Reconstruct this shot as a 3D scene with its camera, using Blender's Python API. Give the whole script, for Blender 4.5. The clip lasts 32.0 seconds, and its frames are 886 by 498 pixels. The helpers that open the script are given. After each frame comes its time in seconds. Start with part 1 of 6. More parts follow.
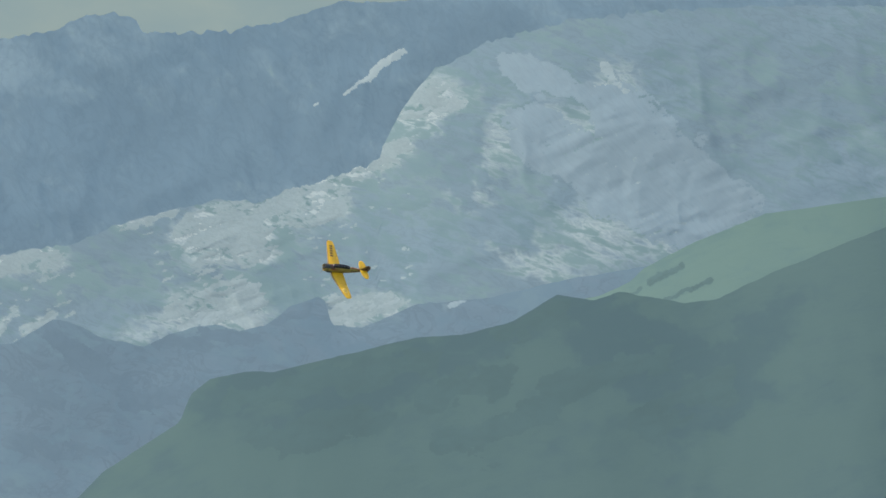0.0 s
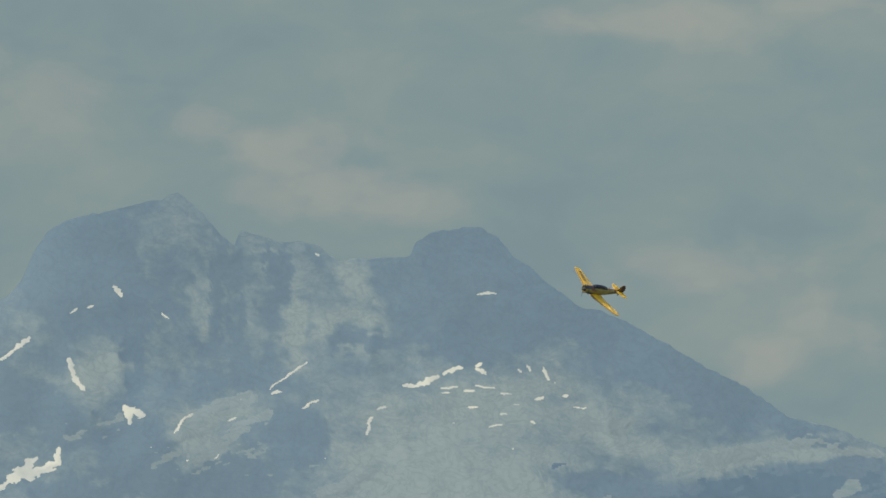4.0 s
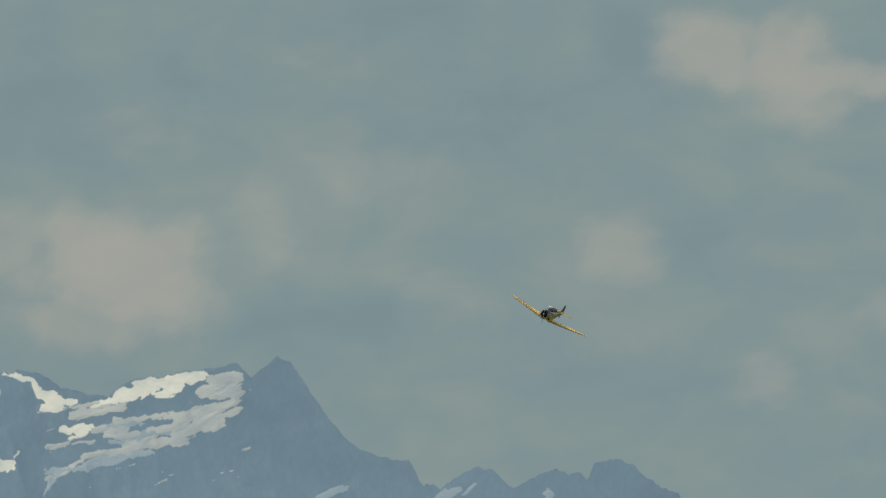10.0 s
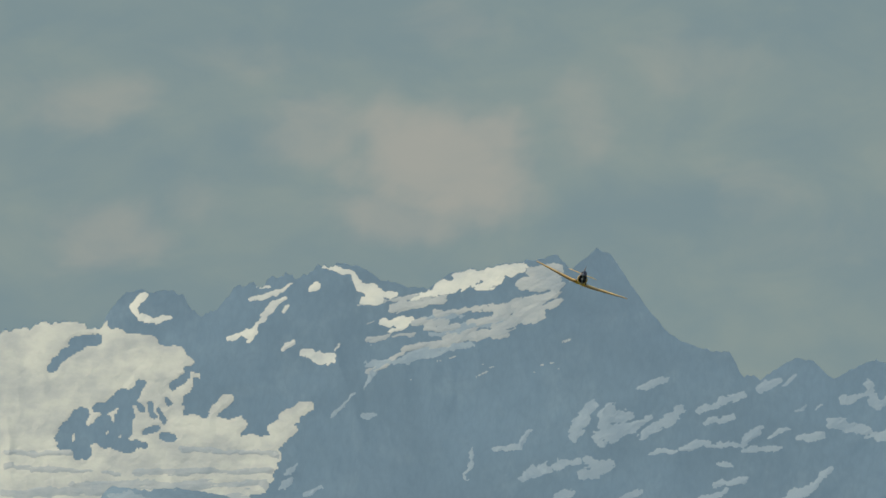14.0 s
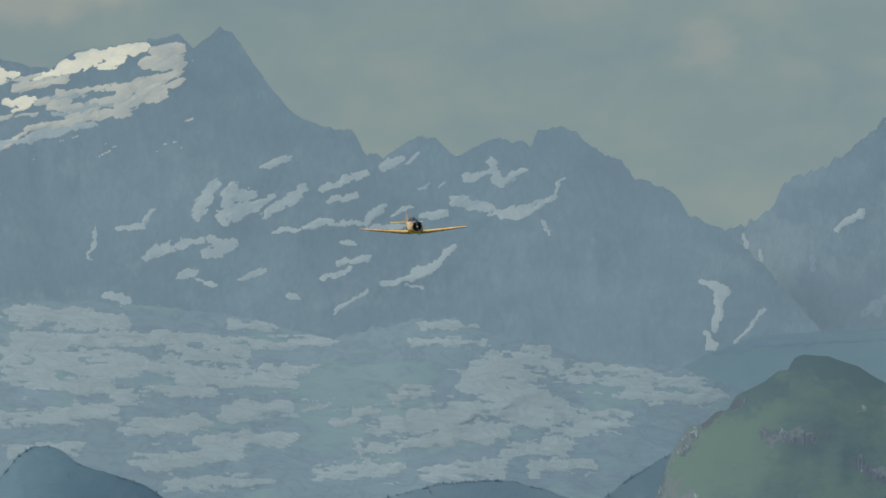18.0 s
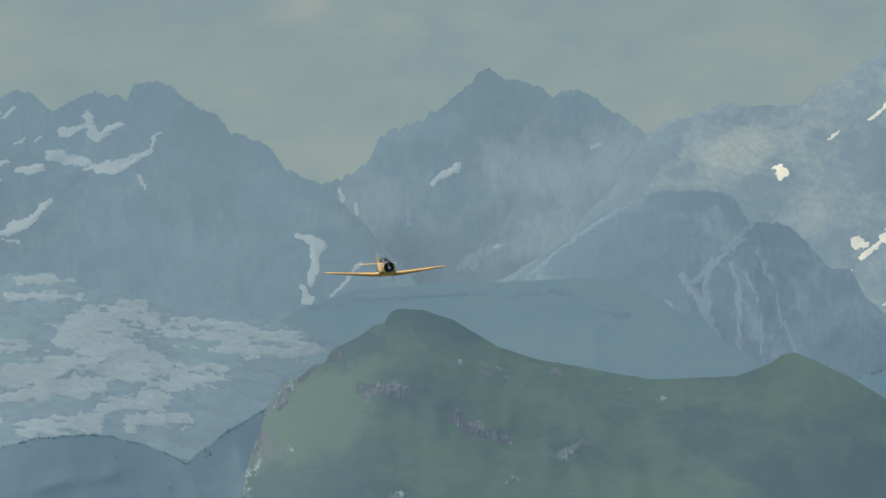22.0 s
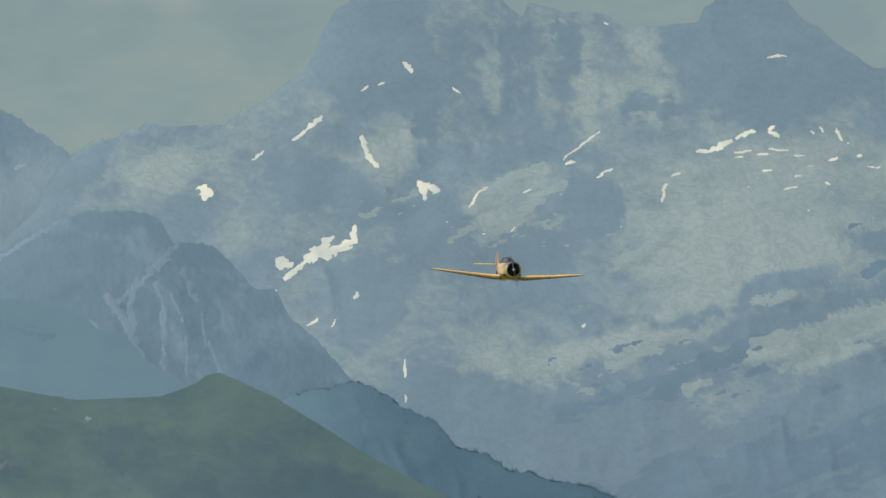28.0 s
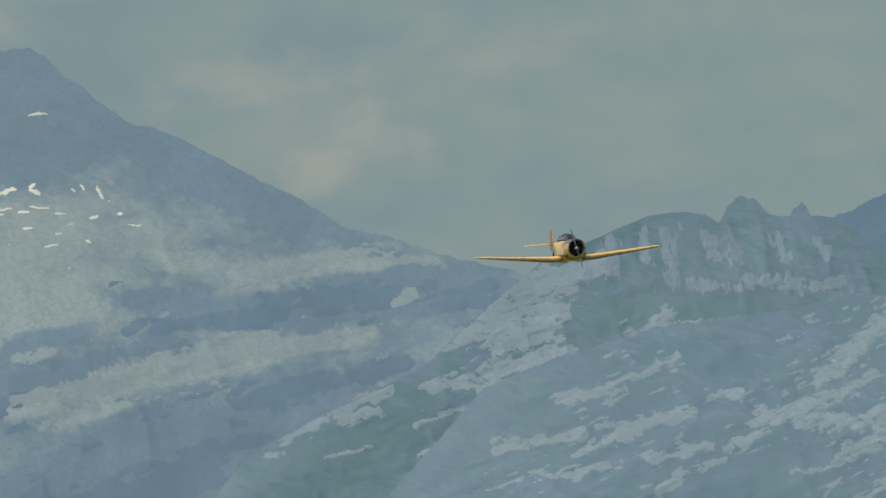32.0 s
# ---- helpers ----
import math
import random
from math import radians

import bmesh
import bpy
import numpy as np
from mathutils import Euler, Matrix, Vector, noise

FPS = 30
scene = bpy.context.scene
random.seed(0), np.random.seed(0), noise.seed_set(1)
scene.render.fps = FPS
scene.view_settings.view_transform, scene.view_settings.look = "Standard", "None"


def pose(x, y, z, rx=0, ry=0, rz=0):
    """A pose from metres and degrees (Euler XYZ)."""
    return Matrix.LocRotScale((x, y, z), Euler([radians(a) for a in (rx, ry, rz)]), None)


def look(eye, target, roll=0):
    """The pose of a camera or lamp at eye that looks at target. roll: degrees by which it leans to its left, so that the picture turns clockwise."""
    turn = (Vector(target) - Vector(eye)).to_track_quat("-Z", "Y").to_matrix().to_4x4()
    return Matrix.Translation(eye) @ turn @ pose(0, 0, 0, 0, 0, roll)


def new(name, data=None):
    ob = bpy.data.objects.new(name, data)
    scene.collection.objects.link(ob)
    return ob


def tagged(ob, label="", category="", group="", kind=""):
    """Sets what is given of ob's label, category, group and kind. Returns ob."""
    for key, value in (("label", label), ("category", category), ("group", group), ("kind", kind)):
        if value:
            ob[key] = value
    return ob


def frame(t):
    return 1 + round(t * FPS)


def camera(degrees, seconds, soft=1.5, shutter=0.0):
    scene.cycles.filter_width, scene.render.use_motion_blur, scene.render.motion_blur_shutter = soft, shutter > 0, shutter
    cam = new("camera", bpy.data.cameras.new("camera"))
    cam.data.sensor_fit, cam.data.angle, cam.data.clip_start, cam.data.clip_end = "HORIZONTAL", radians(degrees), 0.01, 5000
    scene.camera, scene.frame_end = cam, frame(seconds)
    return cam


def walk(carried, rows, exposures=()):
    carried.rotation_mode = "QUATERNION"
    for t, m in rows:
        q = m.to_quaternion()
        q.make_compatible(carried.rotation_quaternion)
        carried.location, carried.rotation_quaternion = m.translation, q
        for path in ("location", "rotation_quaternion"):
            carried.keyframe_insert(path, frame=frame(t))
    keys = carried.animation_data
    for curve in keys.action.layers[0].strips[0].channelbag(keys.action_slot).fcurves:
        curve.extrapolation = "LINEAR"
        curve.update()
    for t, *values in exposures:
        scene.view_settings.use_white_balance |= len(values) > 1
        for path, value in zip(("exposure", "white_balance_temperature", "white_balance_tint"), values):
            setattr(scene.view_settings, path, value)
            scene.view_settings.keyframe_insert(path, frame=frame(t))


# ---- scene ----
# ---- camera: a long lens on a tripod, panned by hand ----
EYE = Vector((0.0, 0.0, 1.7))


def towards(azimuth, elevation, distance):
    """The point that far away over the ground, in degrees to the right of north and above level."""
    a, e = radians(azimuth), radians(elevation)
    return Vector((distance * math.sin(a), distance * math.cos(a), EYE.z + distance * math.tan(e)))


# seconds, azimuth, elevation, lean
PAN = [
    (0, 5.1262, 4.4282, 1.786), (0.5, 4.185, 4.4196, 1.949), (1, 3.6404, 4.4599, 1.949), (1.5, 3.1922, 4.3788, 1.447), (2, 2.641, 4.3452, 1.18),
    (2.5, 1.8432, 4.4305, 1.081), (3, 1.1239, 4.6288, 1.243), (3.5, 0.5819, 4.8687, 1.422), (4, -0.1372, 4.9435, 1.377), (4.5, -0.4035, 4.9518, 0.919),
    (6.5, -1.7514, 5.1428, 0.507), (7, -2.2998, 5.178, 0.453), (7.5, -2.3861, 5.1197, 0.771), (8, -2.638, 5.0044, 0.517), (8.5, -3.1707, 5.0116, 0.438),
    (9, -3.7662, 5.1086, 0.057), (9.5, -3.8289, 5.2771, 0.369), (10, -4.1085, 5.336, 0.265), (10.5, -4.1965, 5.2921, 0.374),
    (11, -4.2776, 5.2504, 0.415), (11.5, -4.4733, 5.2104, 0.44), (12, -4.7067, 5.1811, 0.122), (12.5, -4.8037, 5.069, 0.04),
    (13, -4.9324, 4.9497, 0.079), (13.5, -5.0613, 4.9895, 0.148), (15.5, -4.9341, 5.0317, -0.07), (16, -4.7371, 4.9842, 0.052),
    (16.5, -4.7307, 4.842, -0.059), (17, -4.4154, 4.7004, -0.218), (17.5, -4.3065, 4.458, -0.381), (18, -3.9368, 4.3488, -0.253),
    (18.5, -3.9031, 4.454, -0.177), (19, -3.8879, 4.5, -0.244), (19.5, -3.6994, 4.5147, -0.021), (20, -3.6709, 4.4896, 0.086),
    (20.5, -3.3348, 4.4418, -0.15), (21, -3.1474, 4.3467, -0.507), (21.5, -2.9724, 4.2138, -0.559), (22, -2.7296, 4.2051, -0.417),
    (22.5, -2.6177, 4.2659, -0.331), (23, -2.7076, 4.2816, -0.358), (23.5, -2.4359, 4.2097, -0.22), (24, -2.2945, 4.0767, -0.308),
    (24.5, -2.0343, 4.0024, -0.814), (25, -1.8983, 3.953, -0.935), (25.5, -1.717, 3.9731, -0.914), (27.5, -1.2636, 4.2832, -0.661),
    (28, -1.0082, 4.2506, -0.611), (28.5, -0.6205, 4.2129, -0.562), (29, -0.2823, 4.206, -0.81), (29.5, -0.0856, 4.1998, -0.9),
    (30, 0.3035, 4.1821, -0.906), (30.5, 0.5096, 4.2937, -0.829), (31, 0.6944, 4.4195, -0.911), (31.5, 0.8532, 4.4264, -0.816),
    (32, 1.205, 4.3985, -0.674)]
cam = camera(2.6419, 32.0, soft=1.6)
# seconds, stops: the camcorder's slow automatic exposure
STOPS = [(0.0, 1.86), (1.0, 1.78), (2.0, 1.68), (4.0, 1.53), (9.0, 1.50), (13.0, 1.50), (16.0, 1.46), (17.0, 1.50), (18.0, 1.53), (19.0, 1.58), (20.0, 1.57), (22.0, 1.72), (24.0, 1.76), (25.0, 1.88), (28.0, 1.67), (30.0, 1.63), (31.0, 1.57), (32.0, 1.54)]
walk(cam, [(t, look(EYE, towards(a, e, 1000.0), lean)) for t, a, e, lean in PAN], STOPS)

# ---- world and sun ----
SUN_AZIMUTH, SUN_HEIGHT = -85.0, 52.0
world = bpy.data.worlds.new("sky")
scene.world = world
world.use_nodes = True
sky = world.node_tree.nodes.new("ShaderNodeTexSky")
sky.sky_type, sky.sun_disc = "NISHITA", False
sky.sun_elevation, sky.sun_rotation = radians(SUN_HEIGHT), radians(SUN_AZIMUTH)
sky.air_density, sky.dust_density, sky.ozone_density = 1.0, 2.0, 1.0
veil = world.node_tree.nodes.new("ShaderNodeMix")
veil.data_type, veil.blend_type = "RGBA", "MULTIPLY"
veil.inputs[0].default_value, veil.inputs[7].default_value = 1.0, (1.10, 1.08, 0.94, 1.0)
world.node_tree.links.new(sky.outputs[0], veil.inputs[6])
world.node_tree.links.new(veil.outputs[2], world.node_tree.nodes["Background"].inputs[0])
world.node_tree.nodes["Background"].inputs[1].default_value = 0.108

sun = new("sun", bpy.data.lights.new("sun", "SUN"))
sun.data.energy, sun.data.angle, sun.data.color = 1.35, radians(4.0), (1.0, 0.93, 0.80)
sun.matrix_world = look(towards(SUN_AZIMUTH, SUN_HEIGHT, 1000.0), EYE)


# ---- materials ----
class Nodes:
    """A node material in short words."""

    def __init__(self, name):
        self.mat = bpy.data.materials.new(name)
        self.mat.use_nodes = True
        self.tree = self.mat.node_tree
        self.bsdf = self.tree.nodes["Principled BSDF"]
        self.out = self.tree.nodes["Material Output"]

    def node(self, kind, **inputs):
        n = self.tree.nodes.new("ShaderNode" + kind)
        for key, value in inputs.items():
            self.put(n.inputs[key.replace("_", " ")], value)
        return n

    def put(self, socket, value):
        if isinstance(value, bpy.types.NodeSocket):
            self.tree.links.new(value, socket)
        elif isinstance(value, tuple) and len(value) == 3 and socket.type == "RGBA":
            socket.default_value = (*value, 1.0)
        else:
            socket.default_value = value

    def coords(self):
        return self.node("TexCoord").outputs["Object"]

    def noise(self, scale, detail=4.0, rough=0.55, vector=None, distort=0.0):
        return self.node("TexNoise", Vector=vector or self.coords(), Scale=scale, Detail=detail, Roughness=rough, Distortion=distort).outputs["Fac"]

    def squash(self, x, y, z, vector=None):
        n = self.node("Mapping", Vector=vector or self.coords())
        n.inputs["Scale"].default_value = (x, y, z)
        return n.outputs[0]

    def math(self, op, a, b=0.0, c=0.0):
        n = self.node("Math")
        n.operation = op
        for k, value in enumerate((a, b, c)):
            self.put(n.inputs[k], value)
        return n.outputs[0]

    def ramp(self, fac, low, high):
        n = self.node("MapRange")
        n.interpolation_type = "SMOOTHSTEP"
        for k, value in enumerate((fac, low, high, 0.0, 1.0)):
            self.put(n.inputs[k], value)
        return n.outputs[0]

    def mix(self, fac, a, b):
        n = self.node("Mix")
        n.data_type = "RGBA"
        self.put(n.inputs[0], fac)
        self.put(n.inputs[6], a)
        self.put(n.inputs[7], b)
        return n.outputs[2]

    def set(self, **inputs):
        for key, value in inputs.items():
            self.put(self.bsdf.inputs[key.replace("_", " ")], value)
        return self

    def bump(self, height, strength, distance):
        self.put(self.bsdf.inputs["Normal"], self.node("Bump", Height=height, Strength=strength, Distance=distance).outputs[0])
        return self


def mountain_ground(name, rock, rock_light, grass, grass_dry, lean=0.0, along=0.09, across=0.09, bump=0.25, contrast=1.5, gullies=0.30):
    """Bare rock with bands and gullies, alpine turf and scree, where the mesh's ground cover says so, painted sun and
    shade included.
    lean: degrees by which the bands rise; along, across: how fine they are."""
    n = Nodes(name)
    cover = n.node("Attribute")
    cover.attribute_name = "cover"
    parts = n.node("SeparateColor", Color=cover.outputs["Color"])
    pale, turf = parts.outputs[1], parts.outputs[2]
    turned = n.node("Mapping", Vector=n.coords())
    turned.inputs["Rotation"].default_value = (0.0, radians(lean), 0.0)
    big = n.noise(0.03, 5.0, 0.6)
    bands = n.noise(1.0, 4.0, 0.52, n.squash(along, 0.05, across, turned.outputs[0]), 0.9)
    fine = n.noise(1.0, 4.0, 0.55, n.squash(along * 3.0, 0.2, across * 2.4, turned.outputs[0]), 0.8)
    crag = n.node("TexVoronoi", Vector=n.squash(along * 2.2, 0.1, across * 1.6, turned.outputs[0]), Scale=1.0)
    crag.feature = "DISTANCE_TO_EDGE"
    grain = n.math("ADD", n.math("MULTIPLY", bands, 0.65), n.math("MULTIPLY", fine, 0.35))
    rough = n.math("MULTIPLY", n.math("SUBTRACT", grain, 0.5), contrast)
    light = n.ramp(n.math("ADD", n.math("MULTIPLY", pale, 1.0), rough), 0.10, 0.78)
    stone = n.mix(light, n.mix(n.ramp(big, 0.3, 0.7), rock, tuple(0.88 * c for c in rock)), rock_light)
    stone = n.mix(n.math("MULTIPLY", n.ramp(crag.outputs["Distance"], 0.22, 0.0), 0.10), stone, tuple(0.7 * c for c in rock))
    vein = n.noise(1.0, 5.0, 0.6, n.squash(along * 1.2, 0.08, across * 0.9, turned.outputs[0]), 1.3)
    # gullies are dark lines in the colour only, without depth
    gully = n.ramp(n.math("ABSOLUTE", n.math("SUBTRACT", vein, 0.5)), 0.055, 0.0)
    stone = n.mix(n.math("MULTIPLY", gully, gullies), stone, tuple(0.66 * c for c in rock))
    lush = n.math("ADD", n.math("MULTIPLY", big, 0.6), n.math("MULTIPLY", fine, 0.4))
    meadow = n.mix(n.ramp(n.math("ADD", lush, n.math("MULTIPLY", n.math("SUBTRACT", pale, 0.25), 0.5)), 0.35, 0.65), grass, grass_dry)
    green = n.ramp(n.math("ADD", n.math("MULTIPLY", turf, 0.75), n.math("MULTIPLY", n.math("SUBTRACT", grain, 0.5), 1.5 * contrast)), 0.2, 0.62)
    colour = n.mix(green, stone, meadow)
    n.set(Base_Color=colour, Roughness=0.92)
    n.bsdf.inputs["Specular IOR Level"].default_value = 0.1
    return n.bump(grain, bump, 3.0).mat


# distance haze is mixed into these ground colours as blue and grey
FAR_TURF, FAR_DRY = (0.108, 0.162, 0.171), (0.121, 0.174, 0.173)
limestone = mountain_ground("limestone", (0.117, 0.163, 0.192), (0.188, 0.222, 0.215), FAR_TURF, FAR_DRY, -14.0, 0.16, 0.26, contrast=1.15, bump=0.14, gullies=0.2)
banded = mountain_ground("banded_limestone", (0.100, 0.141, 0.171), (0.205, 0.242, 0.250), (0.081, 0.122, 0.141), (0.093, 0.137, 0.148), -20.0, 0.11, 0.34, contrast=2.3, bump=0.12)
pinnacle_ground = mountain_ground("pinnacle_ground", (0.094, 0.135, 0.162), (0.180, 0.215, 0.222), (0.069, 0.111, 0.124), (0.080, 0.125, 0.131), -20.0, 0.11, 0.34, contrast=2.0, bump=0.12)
hazy_far_rock = mountain_ground("hazy_far_rock", (0.115, 0.163, 0.194), (0.147, 0.195, 0.217), FAR_TURF, FAR_DRY, 0.0, 0.24, 0.12, bump=0.05, contrast=0.9, gullies=0.12)
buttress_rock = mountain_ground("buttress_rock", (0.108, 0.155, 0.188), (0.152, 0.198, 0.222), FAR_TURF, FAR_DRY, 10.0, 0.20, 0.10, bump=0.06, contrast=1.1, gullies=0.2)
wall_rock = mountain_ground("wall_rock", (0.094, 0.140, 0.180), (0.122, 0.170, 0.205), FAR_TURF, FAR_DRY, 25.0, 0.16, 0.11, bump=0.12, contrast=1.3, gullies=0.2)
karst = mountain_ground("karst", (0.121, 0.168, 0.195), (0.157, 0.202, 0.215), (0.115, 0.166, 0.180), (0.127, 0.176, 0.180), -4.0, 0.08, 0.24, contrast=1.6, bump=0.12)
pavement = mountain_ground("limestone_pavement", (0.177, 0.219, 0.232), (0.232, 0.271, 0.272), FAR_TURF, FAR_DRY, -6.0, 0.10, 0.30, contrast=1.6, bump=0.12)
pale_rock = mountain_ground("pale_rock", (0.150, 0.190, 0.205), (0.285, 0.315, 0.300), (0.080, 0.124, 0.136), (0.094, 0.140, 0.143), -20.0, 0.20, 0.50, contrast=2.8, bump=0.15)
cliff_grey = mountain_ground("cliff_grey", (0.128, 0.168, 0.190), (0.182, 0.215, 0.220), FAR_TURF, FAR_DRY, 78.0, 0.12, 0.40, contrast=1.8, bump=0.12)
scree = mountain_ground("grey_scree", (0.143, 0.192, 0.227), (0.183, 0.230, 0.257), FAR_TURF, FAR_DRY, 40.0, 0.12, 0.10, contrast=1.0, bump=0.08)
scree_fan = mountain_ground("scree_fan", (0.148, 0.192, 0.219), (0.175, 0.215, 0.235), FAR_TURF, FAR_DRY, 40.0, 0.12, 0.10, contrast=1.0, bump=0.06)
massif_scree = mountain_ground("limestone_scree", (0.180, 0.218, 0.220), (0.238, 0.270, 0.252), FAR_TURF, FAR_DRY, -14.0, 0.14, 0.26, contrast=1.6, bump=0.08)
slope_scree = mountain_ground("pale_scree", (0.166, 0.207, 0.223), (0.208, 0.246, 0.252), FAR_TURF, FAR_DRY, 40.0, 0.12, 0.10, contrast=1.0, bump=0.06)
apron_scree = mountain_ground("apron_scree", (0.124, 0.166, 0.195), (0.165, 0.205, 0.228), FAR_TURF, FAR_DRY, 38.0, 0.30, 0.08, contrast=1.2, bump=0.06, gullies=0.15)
# woods and ridges, the blue cast of haze part of their colours
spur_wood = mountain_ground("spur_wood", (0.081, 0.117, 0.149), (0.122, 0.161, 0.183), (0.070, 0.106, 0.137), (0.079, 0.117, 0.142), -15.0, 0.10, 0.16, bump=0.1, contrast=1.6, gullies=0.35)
spur_dark_tone = mountain_ground("spur_dark_tone", (0.076, 0.111, 0.142), (0.092, 0.128, 0.156), (0.072, 0.108, 0.138), (0.080, 0.118, 0.143), -15.0, 0.12, 0.16, bump=0.08, contrast=1.2, gullies=0.1)
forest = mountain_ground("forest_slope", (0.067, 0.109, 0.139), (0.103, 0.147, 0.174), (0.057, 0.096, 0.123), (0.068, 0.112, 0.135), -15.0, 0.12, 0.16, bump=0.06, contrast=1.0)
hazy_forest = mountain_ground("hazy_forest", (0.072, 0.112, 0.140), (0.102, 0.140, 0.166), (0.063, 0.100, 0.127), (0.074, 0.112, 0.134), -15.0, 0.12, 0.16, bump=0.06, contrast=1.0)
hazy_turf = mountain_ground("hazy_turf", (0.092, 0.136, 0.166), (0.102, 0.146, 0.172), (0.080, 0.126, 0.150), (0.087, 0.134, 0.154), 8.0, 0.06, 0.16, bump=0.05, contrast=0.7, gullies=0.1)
hazy_strip = mountain_ground("hazy_strip", (0.087, 0.130, 0.162), (0.093, 0.137, 0.166), (0.085, 0.128, 0.159), (0.091, 0.135, 0.162), 8.0, 0.10, 0.20, bump=0.05, contrast=0.7, gullies=0.1)
# darker blue for the shadow painted on the massif
slope_shadow_blue = mountain_ground("slope_shadow_blue", (0.100, 0.145, 0.182), (0.116, 0.160, 0.192), (0.097, 0.142, 0.178), (0.106, 0.151, 0.182), 16.0, 0.10, 0.16, bump=0.06, contrast=1.0, gullies=0.1)
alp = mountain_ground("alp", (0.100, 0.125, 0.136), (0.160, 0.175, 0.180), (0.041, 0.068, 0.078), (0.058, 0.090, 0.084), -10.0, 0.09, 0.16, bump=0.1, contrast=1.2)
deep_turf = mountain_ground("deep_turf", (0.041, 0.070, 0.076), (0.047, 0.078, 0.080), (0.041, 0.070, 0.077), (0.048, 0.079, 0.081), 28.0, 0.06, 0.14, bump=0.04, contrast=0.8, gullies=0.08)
# the alp's turf again, with the hill's shade put into the colour
shaded_turf = mountain_ground("shaded_hillside_turf", (0.050, 0.075, 0.084), (0.070, 0.096, 0.102), (0.036, 0.062, 0.071), (0.043, 0.072, 0.075), 28.0, 0.06, 0.14, bump=0.08, contrast=0.8)
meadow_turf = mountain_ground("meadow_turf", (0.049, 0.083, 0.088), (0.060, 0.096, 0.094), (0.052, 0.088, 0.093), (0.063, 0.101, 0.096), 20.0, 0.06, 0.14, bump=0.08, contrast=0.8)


# spruce green is blued by haze painted into it
spruce = Nodes("spruce")
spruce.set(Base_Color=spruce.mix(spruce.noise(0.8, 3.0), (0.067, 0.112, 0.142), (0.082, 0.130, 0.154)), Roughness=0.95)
spruce = spruce.mat


def snow_cover(name, bright, dull):
    n = Nodes(name)
    n.set(Base_Color=n.mix(n.ramp(n.noise(0.09, 5.0, 0.6), 0.3, 0.7), dull, bright), Roughness=0.85)
    return n.bump(n.noise(0.3, 5.0), 0.2, 2.0).mat


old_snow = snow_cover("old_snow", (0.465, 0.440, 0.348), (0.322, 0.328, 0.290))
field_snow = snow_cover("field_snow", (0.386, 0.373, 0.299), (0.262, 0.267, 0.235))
# these two are the same snow with shade put into the colour
shaded_snow = snow_cover("shaded_snow", (0.275, 0.282, 0.252), (0.200, 0.224, 0.221))
snow_in_shade = snow_cover("grey_snow_in_shade", (0.185, 0.227, 0.237), (0.152, 0.197, 0.218))
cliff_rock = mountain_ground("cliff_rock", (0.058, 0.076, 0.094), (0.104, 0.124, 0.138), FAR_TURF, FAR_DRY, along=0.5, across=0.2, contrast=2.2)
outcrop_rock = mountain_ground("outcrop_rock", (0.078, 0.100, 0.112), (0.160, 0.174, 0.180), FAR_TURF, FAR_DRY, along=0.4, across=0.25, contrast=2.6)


# ---- noise for the land ----
def value_noise(x, y, seed):
    ix, iy = np.floor(x).astype(np.int64), np.floor(y).astype(np.int64)
    fx, fy = x - ix, y - iy
    fx, fy = fx * fx * fx * (fx * (fx * 6 - 15) + 10), fy * fy * fy * (fy * (fy * 6 - 15) + 10)

    def corner(i, j):
        h = (i * 374761393 + j * 668265263 + seed * 974711) & 0x7FFFFFFF
        h = ((h ^ (h >> 13)) * 1274126177) & 0x7FFFFFFF
        return ((h ^ (h >> 16)) & 0xFFFF) / 65535.0

    a, b, c, d = corner(ix, iy), corner(ix + 1, iy), corner(ix, iy + 1), corner(ix + 1, iy + 1)
    return (a * (1 - fx) + b * fx) * (1 - fy) + (c * (1 - fx) + d * fx) * fy


def fbm(x, y, octaves, seed, gain=0.5, ridged=False):
    total, size, norm = 0.0, 1.0, 0.0
    for k in range(octaves):
        v = value_noise(x * 2.03 ** k + 17.3 * k, y * 2.03 ** k - 9.1 * k, seed + k)
        v = 1 - np.abs(2 * v - 1) if ridged else v
        total, norm, size = total + v * size, norm + size, size * gain
    return total / norm


def spots(az, el, rows, rough=0.06, grain=0.05):
    """A field that is 1 in the middle of each leaning ellipse (azimuth, elevation, half sizes, lean) and 0.5 at its edge."""
    field = np.zeros_like(az)
    az = az + rough * (fbm(az / grain, el / grain * 1.6, 4, 201, 0.6) - 0.5)
    el = el + rough * 0.6 * (fbm(az / grain, el / grain * 1.6, 4, 207, 0.6) - 0.5)
    for a, e, ra, re, lean in rows:
        c, s = math.cos(radians(lean)), math.sin(radians(lean))
        dx, dy = az - a, el - e
        near = np.abs(dx) + np.abs(dy) < 3 * (ra + re)
        u, v = (dx[near] * c + dy[near] * s) / ra, (dy[near] * c - dx[near] * s) / re
        field[near] = np.maximum(field[near], np.clip(1.0 - 0.5 * (u * u + v * v), 0, 1))
    return field


def strokes(az, el, rows, rough=0.01, grain=0.03, soft=False, taper=0.0):
    """The same for bands and tongues: lines from (azimuth, elevation) to (azimuth, elevation) of some half width, thinner towards their ends."""
    field = np.zeros_like(az)
    az, el = az + rough * (fbm(az / grain, el / grain * 1.3, 4, 301, 0.6) - 0.5), el + rough * (fbm(az / grain + 40, el / grain * 1.3, 4, 307, 0.6) - 0.5)
    for a0, e0, a1, e1, w in rows:
